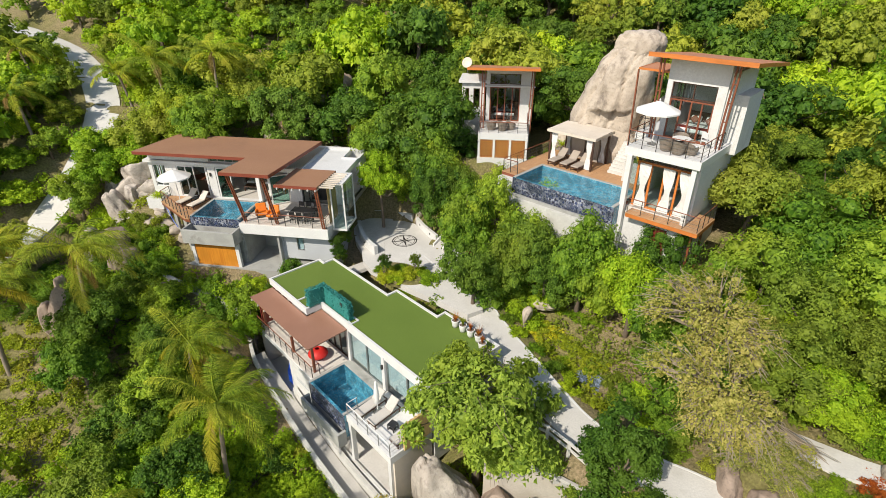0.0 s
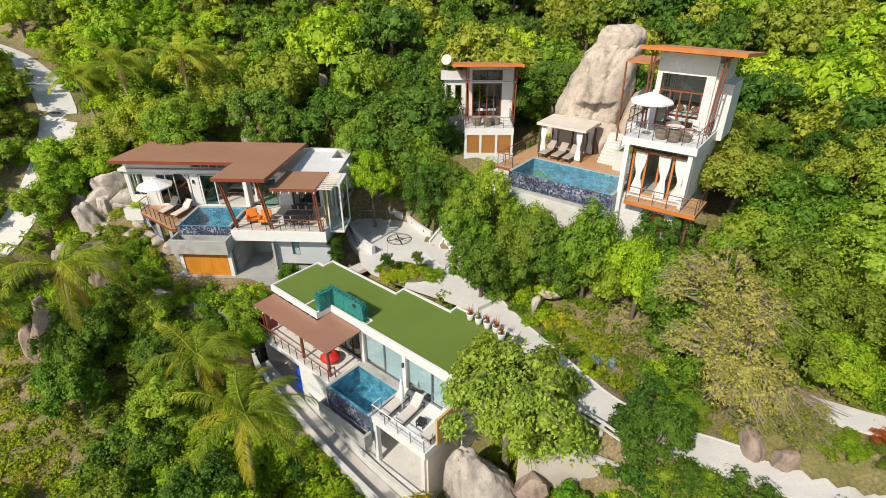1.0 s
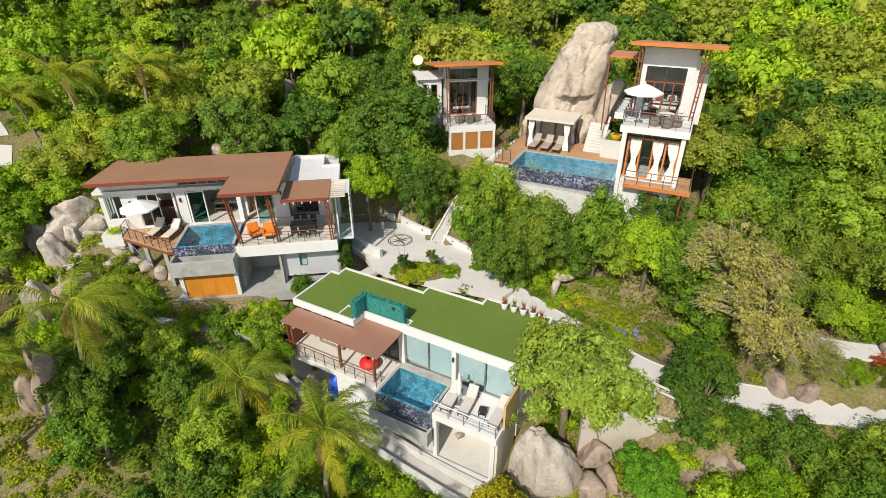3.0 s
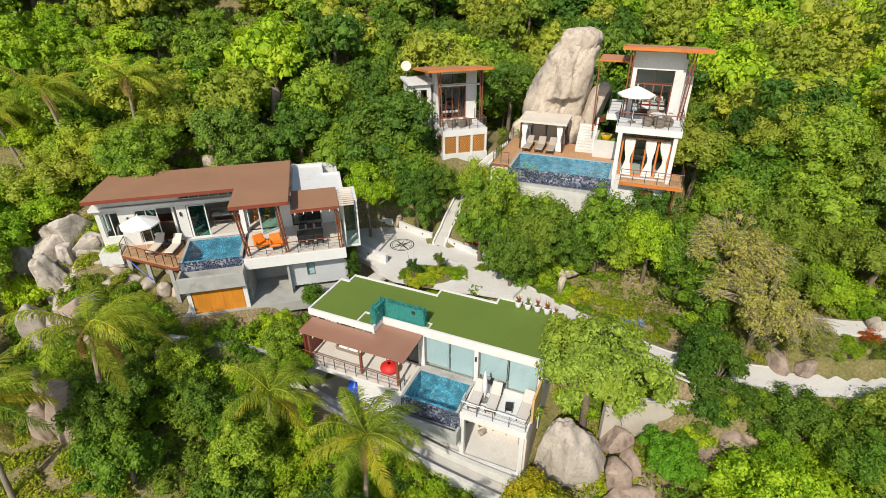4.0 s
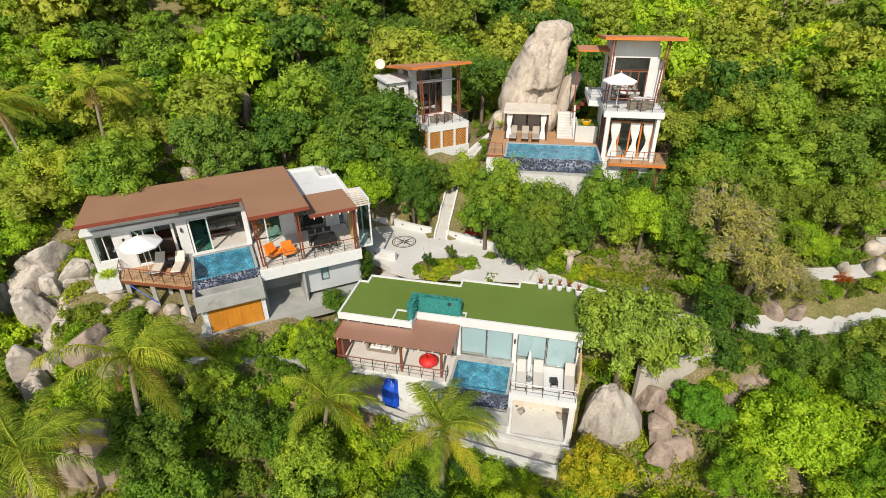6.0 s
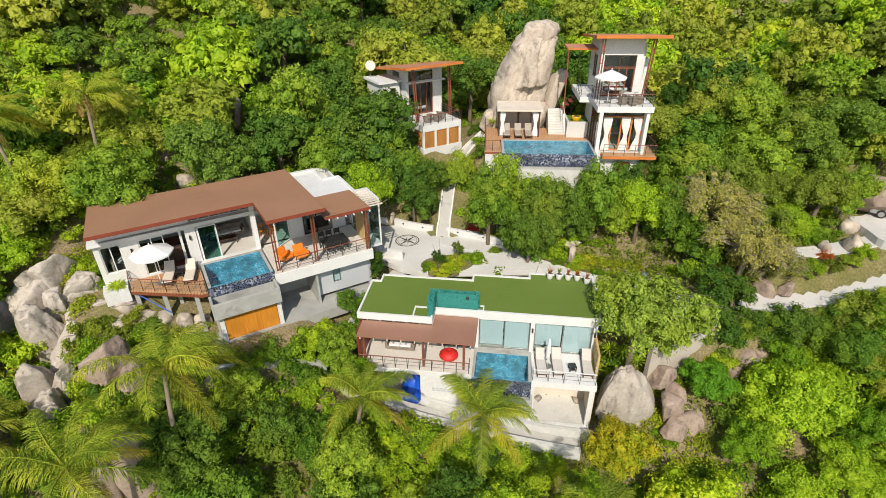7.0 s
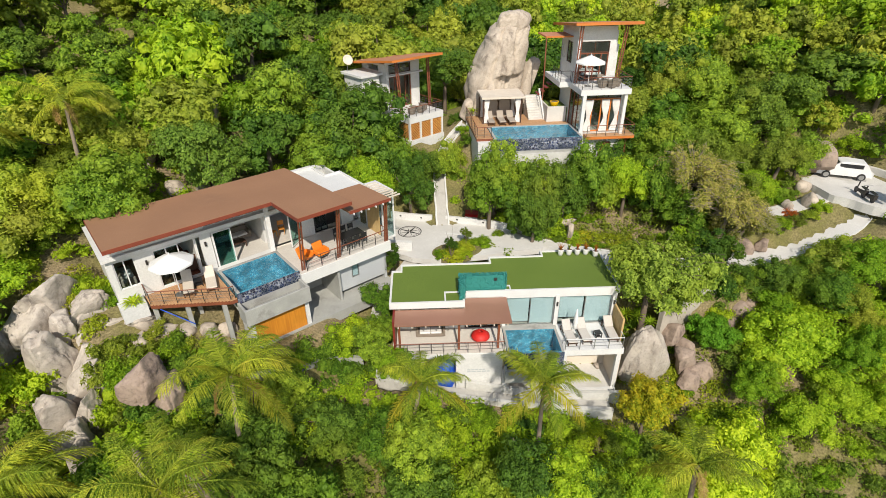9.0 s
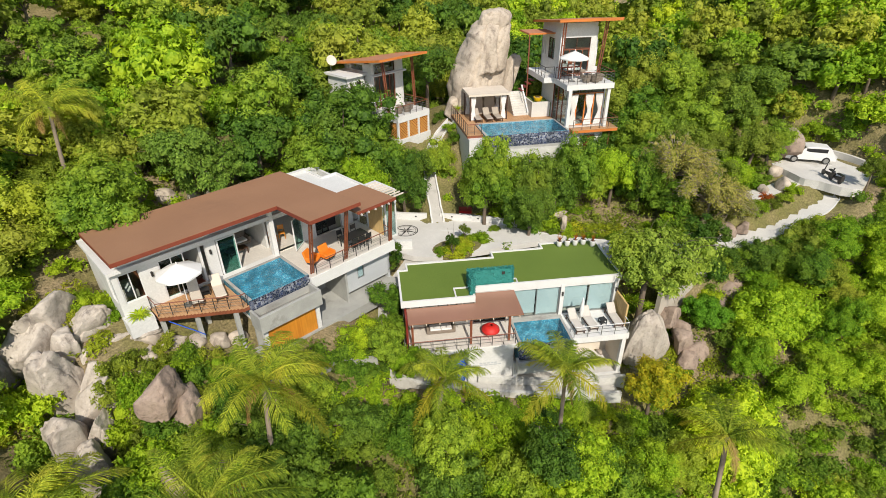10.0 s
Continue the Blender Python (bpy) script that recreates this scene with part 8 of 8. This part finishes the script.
    # scrub between the stacked rocks
    for x, y, r, kind in ((-26.0, 36.0, 0.8, "olive"), (-25.2, 36.4, 0.9, "lime"), (-26.4, 34.6, 1.0, "mid"), (-25.6, 35.2, 0.9, "olive"), (-27.0, 35.0, 0.7, "lime"), (-26.2, 33.2, 1.0, "lime"), (-25.0, 32.2, 1.1, "mid"), (-23.2, 35.0, 0.9, "mid"), (-22.8, 36.2, 0.8, "lime"), (-23.6, 36.8, 0.7, "olive"), (-24.4, 36.4, 0.7, "mid"), (-27.0, 32.0, 1.2, "lime"), (-28.2, 31.4, 1.2, "mid"), (-29.8, 33.6, 1.2, "lime"), (-30.2, 35.4, 1.2, "mid"), (-30.0, 37.2, 1.2, "lime"), (-29.4, 39.2, 1.3, "mid"), (-29.0, 40.8, 1.3, "lime"), (-26.9, 38.9, 0.6, "lime"), (-25.4, 38.2, 0.5, "olive"), (-22.6, 37.6, 0.6, "olive"), (-22.2, 33.6, 1.0, "mid"), (-21.4, 34.6, 0.9, "lime"), (-20.6, 33.4, 1.0, "mid"), (-23.0, 32.4, 1.2, "dark"), (-25.6, 37.7, 0.9, "olive"), (-26.0, 36.6, 1.1, "lime"), (-24.6, 35.6, 0.9, "mid"), (-26.6, 35.6, 1.1, "olive"), (-23.9, 37.8, 0.6, "olive"), (-22.3, 36.4, 0.7, "mid"), (-21.6, 35.6, 0.7, "olive"), (-27.2, 33.6, 1.1, "mid")):
        shrub(kind, x, y, r * 1.3, int(x * 3) % 2, r * 1.55, x * 80)
    for x, y, h, r, kind in ((-12.6, 16.8, 2.0, 2.0, "lime"), (-10.2, 15.6, 1.9, 2.0, "mid"), (-7.8, 13.8, 1.9, 2.0, "lime"), (-14.8, 19.4, 1.9, 1.9, "mid"), (-5.6, 12.2, 1.8, 2.0, "mid"), (-13.8, 14.2, 2.2, 2.2, "mid"), (-10.8, 12.6, 2.2, 2.2, "lime"), (-16.8, 17.4, 2.0, 2.1, "lime"), (-17.6, 21.6, 1.7, 1.9, "dark"), (-17.0, 24.6, 1.6, 1.7, "mid"), (-18.6, 27.0, 1.5, 1.7, "dark"), (-19.6, 30.0, 1.6, 1.6, "mid"), (-12.3, 16.9, 2.5, 1.7, "mid"), (-16.0, 23.0, 2.2, 1.5, "mid"), (-11.0, 16.6, 2.3, 1.5, "lime"), (-24.0, 26.8, 2.2, 1.6, "dark")):
        tree(kind, x, y, ground_at(x, y) + h, r, int(x * 3) % 2, None, x * 60)
    # bushes at the foot of the terrace wall
    for x, y, r, kind in ((-11.8, 17.6, 1.5, "lime"), (-10.4, 17.2, 1.6, "mid"), (-9.0, 16.2, 1.5, "lime"), (-7.6, 15.0, 1.5, "mid"), (-12.8, 19.0, 1.4, "mid"), (-14.0, 20.6, 1.4, "lime"), (-6.0, 14.0, 1.4, "lime"), (-15.4, 22.6, 1.4, "mid"), (-14.2, 23.6, 1.3, "lime"), (-4.4, 13.0, 1.4, "mid"), (-13.0, 16.6, 1.8, "mid"), (-11.2, 15.4, 1.8, "lime"), (-9.2, 13.8, 1.8, "mid"), (-16.4, 24.0, 1.5, "dark"), (-16.6, 20.4, 1.8, "lime")):
        shrub(kind, x, y, r, int(x * 3) % 2, r * 1.35, x * 80)
    for k in range(15):
        s = k / 14
        x, y = -14.9 + 12.6 * s + 0.3 * math.sin(k * 5.1), 26.6 - 12.4 * s + 0.3 * math.cos(k * 3.7)
        x, y = x - 0.5, y - 0.5
        shrub(("lime", "mid", "lime", "dark")[k % 4], x, y, 1.0 + 0.25 * math.sin(k * 2.2), k % 2, 0.9 + 0.25 * math.cos(k * 1.7), k * 77, ground_at(x, y) + 0.3)
    for x, y, r in ((-24.2, 42.0, 1.1), (-23.7, 41.4, 0.9), (-24.6, 42.8, 0.9)):
        shrub("lime", x, y, r, 0, r * 1.2, x * 40)


garden_plants()


# ---- the wooded slope ----
def near_any(points, x, y):
    return min(math.hypot(x - p[0], y - p[1]) for p in points)


KEY_TREES = [(3.6, 33.0, 2.0), (20.9, 26.0, 3.0), (18.6, 29.0, 2.4), (17.4, 24.0, 2.4), (-5.6, 43.8, 2.4), (-8.6, 46.4, 2.4), (12.6, 19.8, 2.0), (9.2, 19.6, 2.6), (13.6, 9.4, 2.0), (9.4, 8.6, 2.2), (16.6, 17.6, 2.0), (14.4, 20.2, 2.4), (5.6, 30.2, 2.0), (10.0, 22.4, 2.0), (-24.6, 47.6, 2.4), (2.3, 18.0, 3.0), (7.6, 15.9, 1.8), (1.4, 31.0, 2.0), (2.6, 28.6, 1.8), (-2.2, 45.0, 3.0), (11.9, 16.9, 3.0), (6.7, 10.4, 3.6), (5.2, 14.3, 2.0), (-2.6, 13.9, 2.2), (10.5, 12.9, 2.2), (14.0, 7.6, 2.2), (3.6, 7.4, 2.0), (7.4, 25.3, 3.0), (9.0, 23.0, 2.6), (-20.6, 45.4, 2.6), (-13.8, 45.6, 2.4), (6.4, 49.8, 3.0)]


def room_for(x, y):
    """How tall a plant may be here; 0 where there is building, path or open ground."""
    tall = 9.0
    u, v = to_local(x, y, *VILLA_A)
    if -10.3 < u < 8.6 and -1.6 < v < 10.0:
        return 0
    if -13.0 < u < 9.5 and -12 < v <= -1.6:
        tall = min(tall, 0.9 + 0.5 * (-1.6 - v))
    if -12.0 < u < 8.6 and 10.0 <= v < 15:
        tall = min(tall, 1.2 + 0.8 * (v - 10.0))
    u, v = to_local(x, y, *VILLA_B)
    if -1.2 < u < 16.0 and -3.5 < v < 7.0:
        return 0
    if -4 < u < 17 and -16 < v <= -3.5:
        tall = min(tall, 0.8 + 0.4 * (-3.5 - v))
    u, v = to_local(x, y, *VILLA_C)
    if -3.5 < u < 6.4 and -0.6 < v < 8.2:
        return 0
    if -3.5 < u < 6.4 and -9 < v <= -0.6:
        tall = min(tall, 1.2 + 0.9 * (-0.6 - v))
    u, v = to_local(x, y, *VILLA_D)
    if -10 < u < 6.4 and -2.6 < v < 8.8:
        return 0
    if -11 < u < 7.5 and -11 < v <= -2.6:
        tall = min(tall, 1.6 + 0.8 * (-2.6 - v))
    if math.hypot(x - 12.5, y - 39.5) < 5.2 or math.hypot(x + 3, y - 36) < 5.2 or math.hypot(x - 22.9, y - 9.8) < 4.9:
        return 0
    for points, half, fade in WAYS:
        d = nearest_on(points, x, y)[0]
        if d < half + 0.35:
            return 0
        tall = min(tall, 0.8 + 0.85 * (d - half - 0.35)) if points is not ROAD else min(tall, 2.0 + 1.8 * (d - half - 0.35))
    # open garden beside the path
    if math.hypot(x - 7.2, y - 22.8) < 3.6 or math.hypot(x - 15.5, y - 14.2) < 2.2:
        tall = min(tall, 0.7)
    if math.hypot(x + 2.4, y - 30.6) < 2.7 or math.hypot(x - 1.4, y - 15.2) < 3.6 or math.hypot(x + 0.6, y - 18.0) < 2.5:
        tall = min(tall, 0.55)
    if math.hypot(x - 0.6, y - 11.4) < 2.6:
        tall = min(tall, 1.5)
    # stony strip behind the pool villa
    if math.hypot((x + 14.5) / 5.5, (y - 44.9) / 1.7) < 1 or math.hypot(x + 10.4, y - 50.6) < 2.0:
        tall = min(tall, 0.8)
    # bare knoll and rocks on the west
    if math.hypot(x + 27.0, y - 40.0) < 4.4 or math.hypot(x + 29.2, y - 35.4) < 3.2 or math.hypot(x + 24.8, y - 34.0) < 2.0 or math.hypot(x + 25.6, y - 26.8) < 2.4:
        tall = min(tall, 0.6)
    if math.hypot(x + 28.0, y - 25.0) < 4.6 or math.hypot(x + 25.0, y - 22.6) < 3.0 or math.hypot(x + 22.6, y - 20.4) < 1.6:
        tall = min(tall, 0.4)
    return tall


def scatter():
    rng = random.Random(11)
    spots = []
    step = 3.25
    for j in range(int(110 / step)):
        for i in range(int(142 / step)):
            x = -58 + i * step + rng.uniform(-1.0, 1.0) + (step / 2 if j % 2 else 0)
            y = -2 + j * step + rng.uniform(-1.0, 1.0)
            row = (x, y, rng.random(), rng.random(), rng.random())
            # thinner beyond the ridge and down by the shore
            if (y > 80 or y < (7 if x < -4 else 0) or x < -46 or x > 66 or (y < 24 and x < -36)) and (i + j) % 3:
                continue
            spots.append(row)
    for k in range(64):
        # the gully below the path is the densest
        spots.append((-3 + 26 * rng.random(), 0.5 + 12 * rng.random(), rng.random(), rng.random(), 0.35 * rng.random()))
    for x, y, a, b, c in spots:
        if (y > 72 or x > 48) and (a < 0.4 or x < -44):
            continue
        tall = room_for(x, y)
        if tall < 0.45 or y < 1 or any(math.hypot(x - kx, y - ky) < kr for kx, ky, kr in KEY_TREES):
            continue
        if y < 6 + 0.25 * abs(x + 10) and x < 6:
            tall = min(tall, 2.2)
        tint = noise.noise((x * 0.07, y * 0.07, 5.0))
        front = y < 30 and x < -2
        if tall < 2.6 or (front and a < 0.7):
            # shade of rocks and palms in the west corner, imitated by darker leaf colours
            shade = x < -19 and y < 35
            kind = "lime" if tint > 0.02 and b < 0.75 and not shade else "dark" if shade and b < 0.5 else "mid" if b < 0.72 else "dark" if b < 0.88 else "olive"
            r = min(1.9, 0.9 + 0.9 * c) if tall > 1.4 else 0.6 + 0.4 * c
            shrub(kind, x, y, r, int(b * 10), min(tall, r * (0.8 + 0.5 * a)), a * 360)
        elif y < 104 and x < 78:
            far_side = x > 18
            behind = -8 < x < 36 and y > 31
            limit = 0.34 if behind else -0.5 if x < -22 and y > 43 else -0.12 if x < -12 and y > 38 else -0.08 if x < -14 else -0.35 if y < 14 else -0.05 if x < -4 else -0.25 if x > 36 else 0.14
            kind = "lime" if tint > limit and b < (0.85 if y < 14 and x > 0 else 0.6) else "dark" if b < (0.55 if behind else 0.12 if x > 36 else 0.3) else "olive" if b > (0.62 if far_side else 0.78 if y > 42 else 0.84) else "mid"
            # the same corner's shade goes into the choice of tree colour
            if kind == "lime" and x < -17 and y < 34:
                kind = "dark" if b < 0.35 else "mid"
            r = min(1.6 + 2.4 * c * c, tall * 0.55) * (1.4 if y > 72 or x > 48 else 1.0)
            z = ground_at(x, y) + min(tall - 0.7 * r, r * (0.5 + 0.8 * a) + 0.4)
            tree(kind, x, y, z, r, int(b * 10), r * (0.85 + 0.35 * a), a * 360)


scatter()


def thickets():
    """Creepers, scrub and grass that cover the slope in mounds, uncountable."""
    rng = np.random.default_rng(3)
    pick = random.Random(5)
    rows = {"lime": [], "mid": [], "dark": [], "grass": [], "dry": []}
    step = 0.82
    for j in range(int(66 / step)):
        for i in range(int(92 / step)):
            x, y = -49 + i * step + pick.uniform(-0.5, 0.5), 1.5 + j * step + pick.uniform(-0.5, 0.5)
            tall = room_for(x, y)
            if tall <= 0:
                continue
            front = y < 31 and x < 14 or y < 12 and x < 24
            mound = noise.noise((x * 0.23, y * 0.23, 21.0)) + 0.5 * noise.noise((x * 0.6, y * 0.6, 4.0))
            t = noise.noise((x * 0.13, y * 0.13, 9.0)) + 0.25 * pick.uniform(-1, 1)
            bare = tall < 0.45 or math.hypot(x + 26, y - 40) < 4.5
            garden = 0 < x < 20 and 9 < y < 31
            if not front and not bare and not garden and pick.random() < 0.62:
                continue
            r = pick.uniform(0.45, 0.82)
            lift = min(tall * 0.8, 0.25 + max(0.0, mound + 0.35) * 1.7) if front and not bare else min(tall * 0.5, 0.15 + 0.5 * pick.random())
            kind = ("grass" if t > 0 else "dry") if bare or tall < 0.85 else "lime" if t > 0.06 else "mid" if t > -0.22 else "dark" if t > -0.4 else "dry"
            if kind == "grass" or kind == "dry":
                r, lift = r * (1.05 if garden else 0.85), lift * 0.35
            rows[kind].append((x, y, ground_at(x, y) + lift - r * 0.35, r))
    for kind, name, material, label, per in (("lime", "creeper_thicket", LEAF_LIME, "bright green creepers covering the slope", 78), ("mid", "green_thicket", LEAF_MID, "mixed green undergrowth covering the slope", 78), ("dark", "dark_thicket", LEAF_DARK, "dark green undergrowth in hollows", 78), ("grass", "grass", GRASS, "yellow-green grass on the slope", 120), ("dry", "dry_scrub", LEAF_OLIVE, "dry scrub and leaf litter on bare soil", 55)):
        ob = new(name, leaf_mesh(name, leaf_arrays(rng, rows[kind], per, 0.2, core=0.0 if kind in ("grass", "dry") else 0.7), material))
        tagged(ob, label, "undergrowth", kind="stuff")


thickets()
